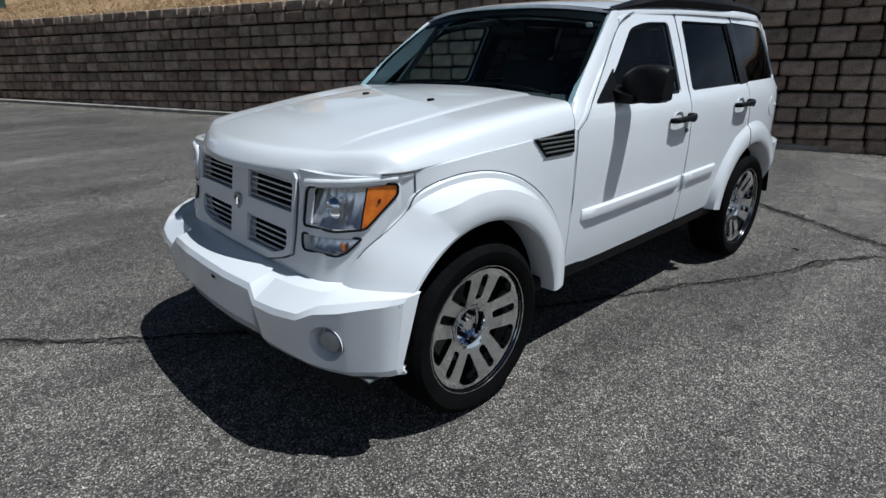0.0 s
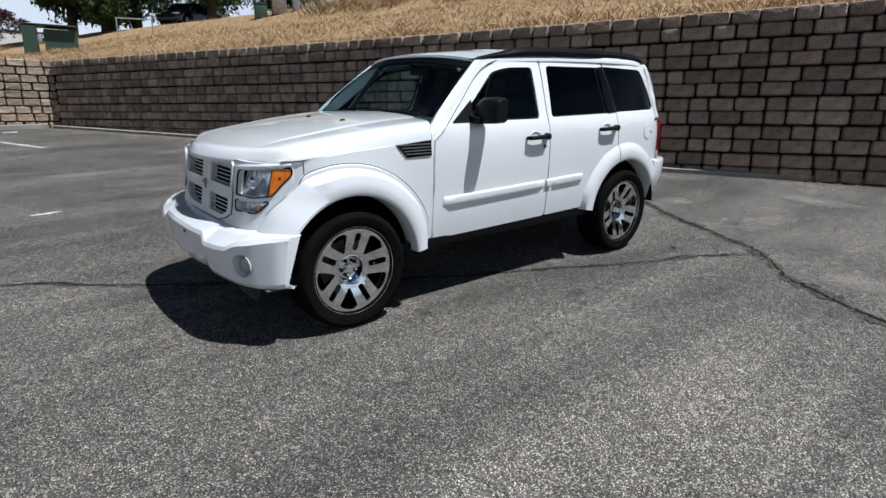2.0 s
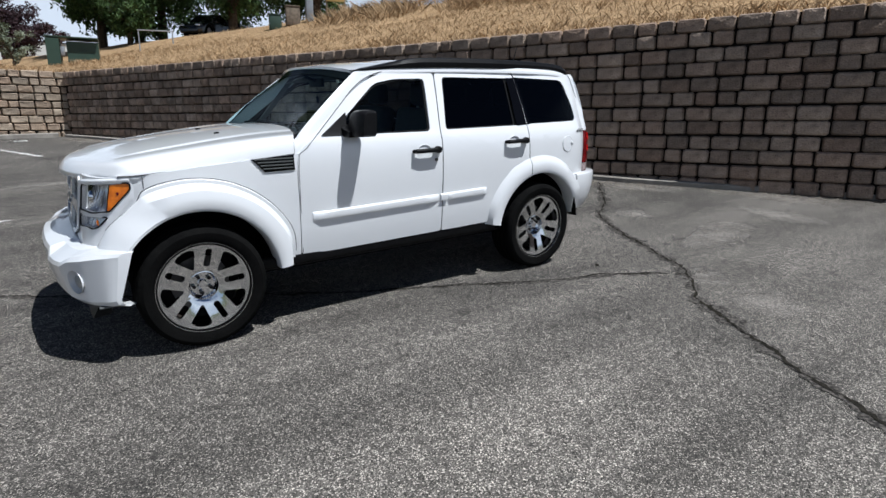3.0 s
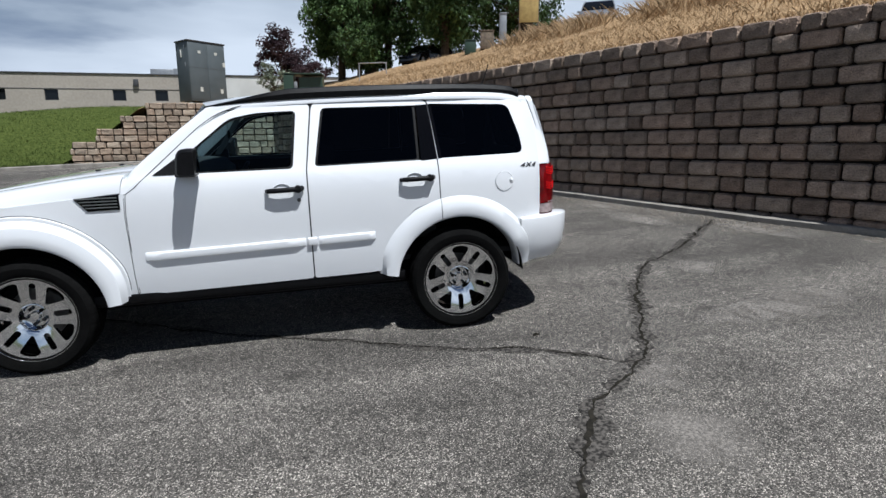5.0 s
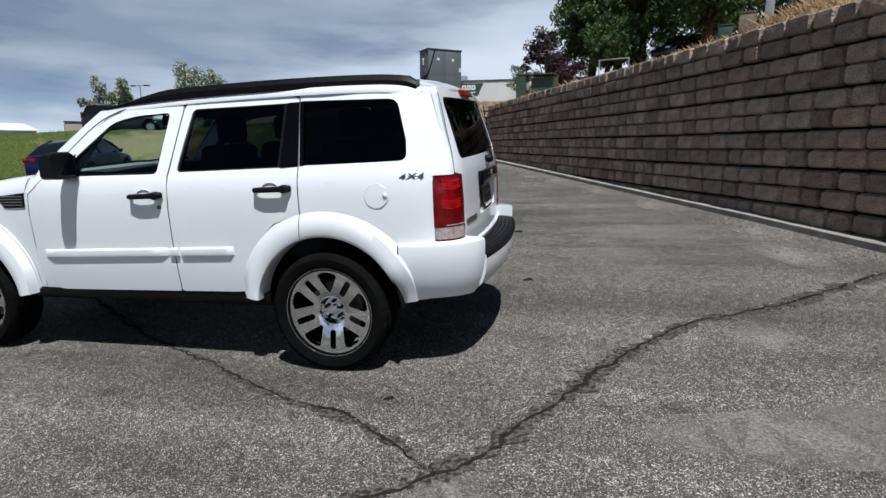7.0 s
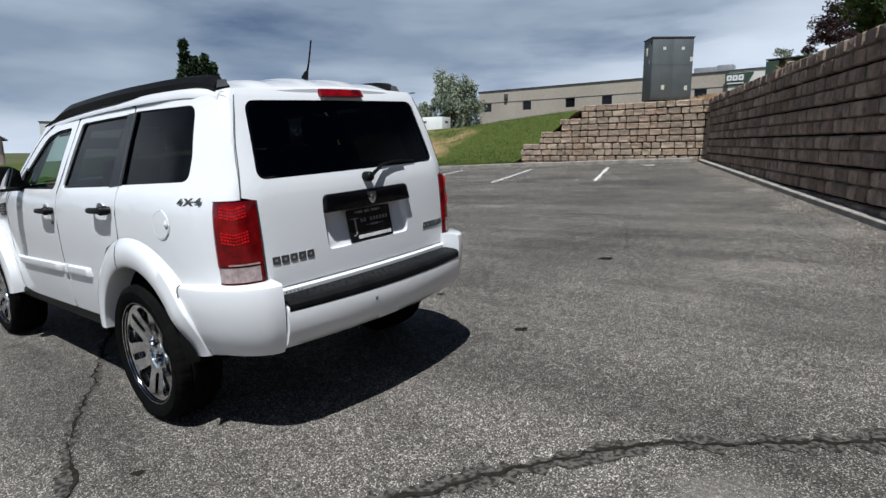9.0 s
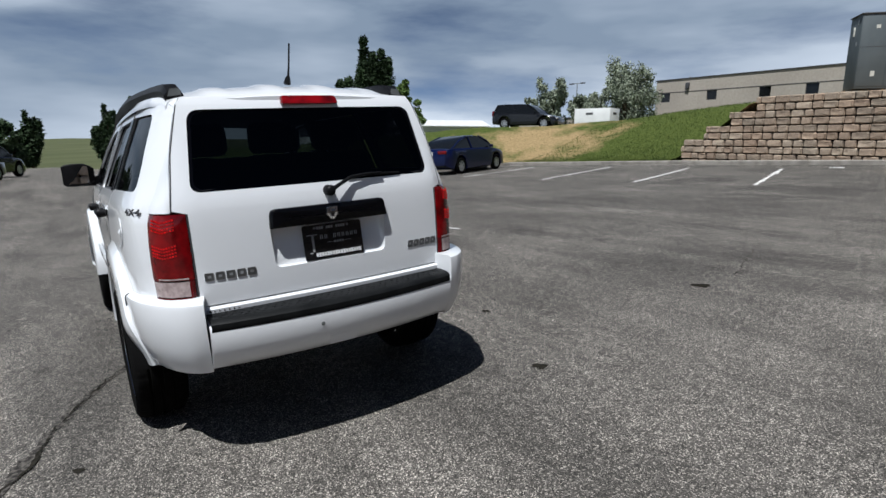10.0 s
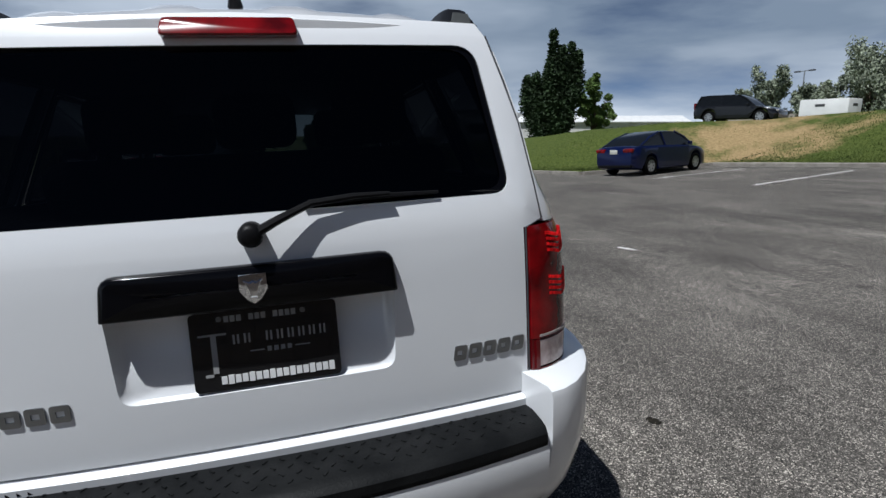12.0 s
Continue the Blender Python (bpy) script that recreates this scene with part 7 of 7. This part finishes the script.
parked_car("sedan", lot_pose(-30.3, -5.3, lot_lift(-28, -6), -25), TRAILER, "white sedan parked across the lot", 4.5, 1.76, 0.90, 1.42)


def on_hill(x, y, turn=0.0, lift=0.0):
    return pose(x, y, hill_z(x, y) + lift, 0, 0, turn)


parked_car("suv", on_hill(-18.9, 28.3, 205, -0.05), CHARCOAL, "black sport-utility car on the road above the lawn", 4.6, 1.85, 0.98, 1.62, False, 0.24, 0.36)
parked_car("pickup", on_hill(18.0, 25.6, 60), SILVER, "silver pickup parked at the top of the dry bank", 5.3, 1.95, 1.08, 1.82, False, 0.28, 0.38, True)
parked_car("suv", on_hill(20.8, 23.5, 55), CHARCOAL, "black car parked at the top of the dry bank", 4.7, 1.85, 1.02, 1.72, False, 0.24, 0.36)
parked_car("suv", on_hill(10.2, 39.0, 40), CHARCOAL, "dark car parked under the hilltop trees", 4.7, 1.85, 1.02, 1.72, False, 0.24, 0.36)

# box trailer above the lawn
tr = anchor("box_trailer", Matrix.Translation((7.5, 1.2, 1.75)) @ Matrix.Scale(1.7, 4) @ pose(-30.9, 35.5, -0.45, 0, 0, 15), "white enclosed box trailer parked above the lawn", "trailer")
part("trailer_body", block(3.0, 1.7, 2.5, (0, 0, 1.65), 0.03), TRAILER, tr)
part("trailer_decal", block(0.6, 0.01, 0.16, (-0.2, -0.856, 2.5), 0.0), DARK_TRIM, tr, "dark plain decal shape")
part("trailer_decal", block(0.01, 0.6, 0.18, (1.506, 0.0, 2.5), 0.0), DARK_TRIM, tr, "dark plain decal shape")
for s in (-1, 1):
    part("wheel", tyre_bm(0.34, 0.2, 0.1, 32, False), RUBBER, tr).matrix_local = pose(0, s * 0.80, 0.34)
part("drawbar", tube([(-1.4, 0, 0.5), (-2.4, 0, 0.5)], 0.05, 8), TIN, tr)

# ---- utility cabinets on the bank ----
cab = anchor("utility_cabinet", pose(-2.15, 27.15, 3.78, 0, 0, 40), "tall grey-green steel electrical cabinet on the bank", "utility cabinet")
part("cabinet_body", block(1.90, 1.10, 2.76, (0.95, 0.55, 1.37), 0.02), BOX_GREEN, cab)
part("cabinet_roof", block(1.98, 1.18, 0.05, (0.95, 0.55, 2.775), 0.015), DARK_TRIM, cab)
for k in (0, 1):
    part("cabinet_door", block(0.90, 0.02, 2.60, (0.48 + 0.94 * k, -0.008, 1.38), 0.006), BOX_GREEN, cab)
part("cabinet_seam", block(1.88, 0.006, 0.012, (0.95, -0.020, 1.55), 0.0), DARK_TRIM, cab)
for x, z in ((0.55, 2.28), (1.40, 2.28), (0.55, 0.55), (1.62, 0.52), (1.82, 1.80)):
    part("notice", block(0.14, 0.008, 0.20 if z < 2 else 0.13, (x, -0.022, z), 0.0), NOTICE, cab, "small pale warning notice")
part("conduit", block(0.06, 0.05, 0.35, (-0.02, 0.62, 2.2), 0.01), NOTICE, cab)
for z in (1.7, 2.5):
    part("latch", block(0.02, 0.03, 0.16, (-0.012, 0.30, z), 0.005), TIN, cab)

tx = anchor("transformer", pose(2.0, 30.1, hill_z(2.6, 30.3) - 0.15, 0, 0, -8), "dark green pad-mounted transformer cabinet with an open side", "transformer")
part("tank", sheet([[(x, y, z) for y, z in ((0.0, 0.0), (0.0, 1.32), (0.9, 1.42), (0.9, 0.0))] for x in (0.0, 0.52)], close=True, cap=True), BOX_DARK, tx)
part("cover", sheet([[(x, y, z) for y, z in ((0.25, 0.0), (0.25, 1.22), (1.2, 1.36), (1.2, 0.0))] for x in (0.78, 2.05)], close=True, cap=True), BOX_DARK, tx)
part("lid", block(2.1, 1.25, 0.05, (1.02, 0.62, 1.40), 0.01, turn=None), BOX_DARK, tx)
part("meter", block(0.18, 0.14, 0.40, (0.62, 0.15, 0.78), 0.03), TIN, tx)
part("plinth", block(2.3, 1.5, 0.4, (1.02, 0.6, -0.16), 0.02), CONCRETE, tx)

# yellow board, boxes and rail at the top of the bank
bd = anchor("sign_board", on_hill(14.4, 25.9, -18), "weathered yellow notice board on posts", "sign")
part("board", block(0.95, 0.05, 1.7, (0, 0, 1.55), 0.01), BOARD, bd)
for s in (-0.46, 0.46):
    part("post", block(0.09, 0.09, 2.5, (s, 0.06, 1.2), 0.01), WOOD, bd)
for x, y, w, h, mt in ((12.6, 27.2, 0.7, 0.9, WOOD), (13.3, 26.7, 0.35, 1.5, TIN), (11.8, 27.6, 0.6, 0.7, BOX_DARK)):
    bx = anchor("utility_box", on_hill(x, y, -15), "small weathered utility box on the bank", "utility box")
    part("box_body", block(w, 0.4, h, (0, 0, h / 2 - 0.05), 0.03), mt, bx)
    part("box_lid", block(w + 0.05, 0.46, 0.05, (0, 0, h - 0.03), 0.015), mt, bx)
rl = anchor("guard_rail", on_hill(7.2, 33.5, -20), "low grey pipe rail on the bank", "rail")
part("rail_bar", tube([(-0.9, 0, 0.9), (0.9, 0, 0.9)], 0.035, 8), TIN, rl)
for s in (-0.85, 0.85):
    part("rail_post", tube([(s, 0, -0.2), (s, 0, 0.9)], 0.035, 8), TIN, rl)

# ---- buildings ----
# what stands far behind the lawn is set back from this point
SET_BACK = Matrix.Translation((7.5, 1.2, 1.75)) @ Matrix.Scale(1.7, 4) @ Matrix.Translation((-7.5, -1.2, -1.75))


def long_building(name, x0, x1, y, z0, z1, deep, mat, label, windows, band=True):
    b = anchor(name, Matrix.Identity(4), label, "building")
    holes = [[(wx - ww / 2, wz), (wx + ww / 2, wz), (wx + ww / 2, wz + wh), (wx - ww / 2, wz + wh)] for wx, wz, ww, wh in windows]
    part("wall", panel([(x0, z0), (x1, z0), (x1, z1), (x0, z1)], holes, lambda a, c, d: (a, y + d, c), 0.3), mat, b)
    for x in (x0 + 0.15, x1 - 0.15):
        part("end_wall", block(0.3, deep - 0.3, z1 - z0, (x, y + 0.3 + (deep - 0.3) / 2, (z0 + z1) / 2)), mat, b)
    part("roof", block(x1 - x0 - 0.6, deep - 0.4, 0.3, ((x0 + x1) / 2, y + deep / 2 + 0.1, z1 - 0.35)), ROOF_GREY, b)
    part("parapet_cap", block(x1 - x0 + 0.2, 0.5, 0.14, ((x0 + x1) / 2, y + 0.15, z1 + 0.07), 0.02), DARK_TRIM, b)
    if band:
        part("reveal_band", block(x1 - x0, 0.03, 0.07, ((x0 + x1) / 2, y - 0.016, z0 + (z1 - z0) * 0.852)), DARK_TRIM, b)
    for wx, wz, ww, wh in windows:
        w = anchor("window", Matrix.Identity(4))
        w.parent = b
        part("pane", block(ww - 0.06, 0.02, wh - 0.06, (wx, y + 0.14, wz + wh / 2)), DARK_GLASS, w)
        fr = block(ww, 0.06, 0.05, (wx, y + 0.12, wz + 0.025))
        block(ww, 0.06, 0.05, (wx, y + 0.12, wz + wh - 0.025), bm=fr)
        block(0.05, 0.06, wh, (wx - ww / 2 + 0.025, y + 0.12, wz + wh / 2), bm=fr)
        block(0.05, 0.06, wh, (wx + ww / 2 - 0.025, y + 0.12, wz + wh / 2), bm=fr)
        part("window_frame", fr, DARK_TRIM, w)
    return b


wins = [(x, 6.88, 1.35, 1.18) for x in (-40.7, -34.1, -27.55, -22.5, -15.75, -11.4)]
wh = long_building("warehouse", -42.2, -8.6, 70.0, -1.0, 9.7, 30.0, STUCCO, "long flat-roofed taupe stucco warehouse with small dark windows", wins)
wh.matrix_world = SET_BACK
for x in (-37.45, -13.9):
    part("wall_lamp", block(0.5, 0.3, 0.8, (x, 69.84, 8.82), 0.05), DARK_TRIM, wh)
part("vent_pipe", tube([(-38.6, 72, 9.2), (-38.6, 72, 10.2)], 0.12, 8), TIN, wh)
part("dock_band", block(9.0, 0.2, 1.2, (-22.5, 69.88, 3.3), 0.02), DARK_TRIM, wh)
for x, w, h in ((-11.6, 2.6, 1.5), (-9.6, 1.6, 1.6), (-13.6, 0.8, 0.6)):
    ac = anchor("roof_unit", SET_BACK @ pose(x, 73.0, 9.15), "grey rooftop air-conditioning unit", "air conditioner")
    part("unit_body", block(w, 1.6, h, (0, 0, h / 2), 0.04), TIN, ac)
    part("unit_fan", lathe([(0.0001, 0.0), (0.5, 0.0), (0.55, -0.06)], 16), DARK_TRIM, ac).matrix_local = pose(0, 0, h + 0.03, 90)
shop = long_building("shop_unit", -8.5, 16.0, 69.6, -1.0, 9.69, 30.0, STUCCO_WHITE, "white stucco unit with a dark sign panel", [(-4.2, 2.4, 3.2, 1.8)], False)
shop.matrix_world = SET_BACK
sg = part("sign_panel", panel([(-8.82, 8.10), (-6.66, 8.10), (-6.02, 9.44), (-8.82, 9.44)], [], lambda a, c, d: (a, 69.52 + d, c), 0.06), BOX_DARK, shop, "dark sign panel with plain pale shapes")
for k in range(3):
    x, w = -8.65 + k * 0.583, 0.518
    part("sign_shape", panel(rounded([(x, 8.64), (x + w, 8.64), (x + w, 9.24), (x, 9.24)], 0.12), [[(x + w * 0.35, 8.84), (x + w * 0.65, 8.84), (x + w * 0.65, 9.04), (x + w * 0.35, 9.04)]], lambda a, c, d: (a, 69.46 + d, c), 0.05), WHITE_INK, sg)
part("sign_shape", block(1.62, 0.04, 0.121, (-7.78, 69.49, 8.37)), WHITE_INK, sg)

long_b = long_building("warehouse", -14, 15, 0, -6.0, 3.9, 20, STUCCO_WHITE, "low white warehouse far across the road", [(-8 + 4.5 * i, 0.6, 2.4, 1.2) for i in range(4)], False)
long_b.matrix_world = pose(-75, 48, 0, 0, 0, 61)
part("pitched_roof", slab([[(-14.3, -0.4, 3.9), (15.3, -0.4, 3.9)], [(-14.3, 9, 5.1), (15.3, 9, 5.1)], [(-14.3, 19, 3.9), (15.3, 19, 3.9)]], (0, 0, 0.12)), TRAILER, long_b, "pale sheet-metal roof")
grey_b = long_building("warehouse", -9, 3.5, 0, -6.0, 5.7, 16, STUCCO_WHITE, "grey-white block with a dark window band across the road", [(-1.5, 2.0, 4.5, 1.6)], False)
grey_b.matrix_world = pose(-81, 34, 0, 0, 0, 61)
low_b = long_building("warehouse", -3.6, 6, 0, -4.0, 4.7, 14, STUCCO, "low tan warehouse far behind the lawn", [(-1.5, 2.6, 1.4, 1.0), (3, 2.6, 1.4, 1.0)], False)
low_b.matrix_world = SET_BACK @ pose(-51.0, 57.0, 0, 0, 0, 48)


def house(name, at, w, d, eave, ridge, mat, label):
    b = anchor(name, at, label, "house")
    part("wall", panel([(-w / 2, -3), (w / 2, -3), (w / 2, eave), (0, ridge), (-w / 2, eave)], [[(-1.8, 1.2), (-0.4, 1.2), (-0.4, 2.4), (-1.8, 2.4)], [(0.8, 1.2), (2.2, 1.2), (2.2, 2.4), (0.8, 2.4)]], lambda a, c, dd: (a, dd, c), 0.25), mat, b)
    for x in (-w / 2 + 0.125, w / 2 - 0.125):
        part("side_wall", block(0.25, d, eave + 3, (x, d / 2, (eave - 3) / 2)), mat, b)
    part("roof", slab([[(x, y, z) for x, z in ((-w / 2 - 0.5, eave - 0.3), (0, ridge + 0.15), (w / 2 + 0.5, eave - 0.3))] for y in (-0.5, d + 0.5)], (0, 0, 0.2)), ROOF_GREY, b)
    for x in (-1.1, 1.5):
        win = part("window", block(1.3, 0.03, 1.1, (x, 0.12, 1.8)), DARK_GLASS, b)
        part("window_frame", block(1.5, 0.05, 0.07, (x, 0.05, 1.22)), WHITE_INK, win)


house("house", pose(-96, 20.0, -1.4, 0, 0, 100), 9, 12, 5.0, 7.6, material("pink_beige_siding", (0.52, 0.42, 0.38), 0.9, scale=0.5), "pink-beige gabled house beyond the lot")
house("house", pose(-86, 12.0, -2.6, 0, 0, 80), 12, 9, 2.6, 4.0, STUCCO_WHITE, "low white house with a grey roof beyond the lot")


# ---- trees ----
def leaves(bm_v, bm_f, c, r, count, size, r3, squash=1.0, droop=0.0):
    for i in range(count):
        while True:
            v = Vector((r3.uniform(-1, 1), r3.uniform(-1, 1), r3.uniform(-1, 1)))
            if v.length < 1:
                break
        v = v * (0.55 + 0.45 * r3.random())
        p = Vector(c) + Vector((v.x * r, v.y * r, v.z * r * squash))
        a = Vector((r3.gauss(0, 1), r3.gauss(0, 1), r3.gauss(0, 0.6) - droop)).normalized() * size * r3.uniform(0.6, 1.4)
        b = a.orthogonal().normalized()
        b.rotate(Matrix.Rotation(r3.uniform(0, 6.28), 3, a.normalized()))
        b = b * size * 0.42
        n0 = len(bm_v)
        bm_v += [tuple(p - a * 0.5), tuple(p + b * 0.5), tuple(p + a * 0.5), tuple(p - b * 0.5)]
        bm_f.append((n0, n0 + 1, n0 + 2, n0 + 3))


def tree(name, at, height, spread, mat, label, seed, kind="round", count=7000, size=0.24, trunk=0.22):
    r3 = random.Random(seed)
    t = anchor(name, at, label, "tree")
    wood, vs, fs = bmesh.new(), [], []
    if kind == "column":
        tube([(0, 0, -0.6), (0.05, 0, height * 0.35), (0, 0, height * 0.9)], [trunk, trunk * 0.7, 0.03], 8, wood)
        # upright stems, spread across more than along
        across = Vector((0.44, 0.90))
        stems = [(across.x * o * spread, across.y * o * spread, height * f) for o, f in ((-0.12, 1.0), (0.12, 0.88), (0.38, 0.90), (0.58, 0.84), (-0.80, 0.64), (-0.55, 0.66), (0.25, 0.70), (-0.25, 0.74))]
        for x, y, h in stems:
            tube([(0, 0, height * 0.18), (x * 0.6, y * 0.6, h * 0.4), (x, y, h * 0.9)], [trunk * 0.6, trunk * 0.4, 0.02], 6, wood)
            n = 12
            for k in range(n):
                f = k / (n - 1)
                rad = spread * 0.24 * (0.45 + 0.70 * math.sin(math.pi * min(1, 0.15 + f * 0.82)) ** 0.6) * r3.uniform(0.75, 1.3)
                leaves(vs, fs, (x * (0.35 + 0.65 * min(1, f * 1.6)) + r3.uniform(-.15, .15), y * (0.35 + 0.65 * min(1, f * 1.6)), h * (0.20 + 0.78 * f)), rad, count // (len(stems) * n), size, r3, 1.3)
    else:
        tube([(0, 0, -0.8), (0.1, 0.05, height * 0.18), (-0.1, 0.1, height * 0.42)], [trunk * 1.25, trunk, trunk * 0.65], 9, wood)
        tips = []
        for i in range(16 if kind == "round" else 22):
            a, f = r3.uniform(0, 6.28), r3.uniform(0.35, 1.0)
            up = r3.uniform(0.26, 0.95)
            rr = spread * f * math.sin(math.pi * min(0.95, max(0.2, up * 0.9)))
            tip = (rr * math.cos(a), rr * math.sin(a), height * up)
            tube([(0, 0, height * r3.uniform(0.16, 0.36)), (tip[0] * 0.45, tip[1] * 0.45, height * (0.25 + 0.5 * (up - 0.2))), tip], [trunk * 0.5, trunk * 0.25, 0.02], 6, wood)
            tips.append(tip)
        for tip in tips:
            for k in range(4):
                c = (tip[0] * (1 - 0.18 * k) + r3.gauss(0, spread * 0.12), tip[1] * (1 - 0.18 * k) + r3.gauss(0, spread * 0.12), tip[2] - 0.05 * k * height + r3.gauss(0, height * 0.03))
                leaves(vs, fs, c, spread * r3.uniform(0.16, 0.30), count // (len(tips) * 4), size, r3, 0.8 if kind == "round" else 1.1, 0.0 if kind == "round" else 1.0)
    part("trunk", wood, BARK, t)
    me = bpy.data.meshes.new("crown")
    me.from_pydata(vs, [], fs)
    me.materials.append(mat)
    ob = new("crown", me)
    ob.parent = t


for i, (x, y, h, sp, ct) in enumerate(((6.0, 47.0, 12.0, 4.4, 24000), (9.5, 44.0, 13.5, 5.5, 26000), (15.0, 46.0, 13.0, 5.5, 22000), (13.0, 39.0, 9.0, 3.6, 14000), (20.5, 42.0, 12.0, 5.0, 14000), (9.5, 54.0, 12.0, 4.6, 16000), (7.8, 43.0, 6.5, 3.0, 12000))):
    tree("tree", on_hill(x, y), h, sp, LEAF, "tall dark green willow-like tree on the hilltop", 20 + i, "weep", ct, 0.34, 0.28)
tree("tree", on_hill(7.0, 41.5), 4.6, 2.2, LEAF, "dark green young tree below the hilltop trees", 41, "weep", 8000, 0.24, 0.16)
tree("tree", on_hill(-0.5, 92.0), 12.0, 6.0, LEAF_PLUM, "dark plum-leaved tree on the hilltop", 31, "round", 14000, 0.42, 0.3)
tree("tree", on_hill(0.6, 46.0), 3.0, 1.3, LEAF_SILVER, "small silvery shrub by the cabinets", 33, "round", 2500, 0.18, 0.08)
for x, y, h, sp, sd in ((-42.4, 50.5, 8.6, 2.6, 50), (-36.2, 56.3, 9.3, 4.3, 51), (-40.0, 54.0, 6.4, 2.8, 52), (-38.3, 58.0, 7.6, 3.6, 53)):
    tree("tree", SET_BACK @ pose(x, y, 1.2), h, sp, LEAF_SILVER, "grey-green rounded tree behind the lawn", sd, "weep", 11000, 0.36, 0.2)
tree("poplar", pose(-56.0, 33.0, -1.0), 14.5, 4.2, LEAF_POPLAR, "dark columnar poplar with several spires", 60, "column", 42000, 0.42, 0.28)
tree("tree", pose(-58.0, 39.5, -1.0), 12.0, 2.9, LEAF_FRESH, "fresh green upright tree beside the poplar", 61, "round", 22000, 0.36, 0.22)
for i, (x, y, h, sp, k) in enumerate(((-62, 8.0, 8.6, 1.3, "column"), (-62.5, 10.8, 4.6, 0.9, "column"), (-76, -12.5, 7.2, 3.0, "column"), (-76.5, -9.6, 6.8, 3.4, "round"), (-77, -6.8, 7.0, 3.4, "round"), (-77, -4.2, 6.8, 3.4, "round"), (-76.5, -15.5, 7.0, 3.0, "column"), (-78, 6.5, 8.5, 2.2, "column"), (-76, 11.5, 9.5, 2.4, "column"), (-73, 9.0, 5.0, 2.6, "round"), (-82, -2, 7.5, 2.2, "column"), (-84, -6, 6.5, 3.4, "round"), (-85, -12, 8.0, 2.4, "column"), (-87, -17, 8.0, 2.4, "column"), (-80, 17, 7.0, 3.0, "round"))):
    tree("poplar" if k == "column" else "tree", pose(x, y, -2.6), h, sp, LEAF_POPLAR, "dark green tree beyond the lot", 70 + i, k, 6500, 0.50, 0.2)

# lamp standard behind the lawn
lp = anchor("street_lamp", SET_BACK @ pose(-46.5, 59.0, 1.0), "slim grey car-park lamp standard", "street lamp")
part("pole", tube([(0, 0, -1), (0, 0, 8.2)], [0.09, 0.06], 8), TIN, lp)
part("lamp_arm", tube([(-0.9, 0, 8.15), (0.9, 0, 8.15)], 0.04, 6), TIN, lp)
for s in (-1, 1):
    part("lamp_head", block(0.7, 0.35, 0.14, (s * 0.95, 0, 8.15), 0.04), DARK_TRIM, lp)

# ---- wall blocks, each a piece of its own ----
for ln, row, m in near:
    ob = new("block", block_mesh(ln, ROW, rng.randrange(7), STONE))
    ob.parent = wall
    ob.matrix_local = m
for ln, row, m in tan_blocks:
    ob = new("block", block_mesh(ln, STEP_ROW, rng.randrange(7), STONE_TAN))
    ob.parent = wall2
    ob.matrix_local = m
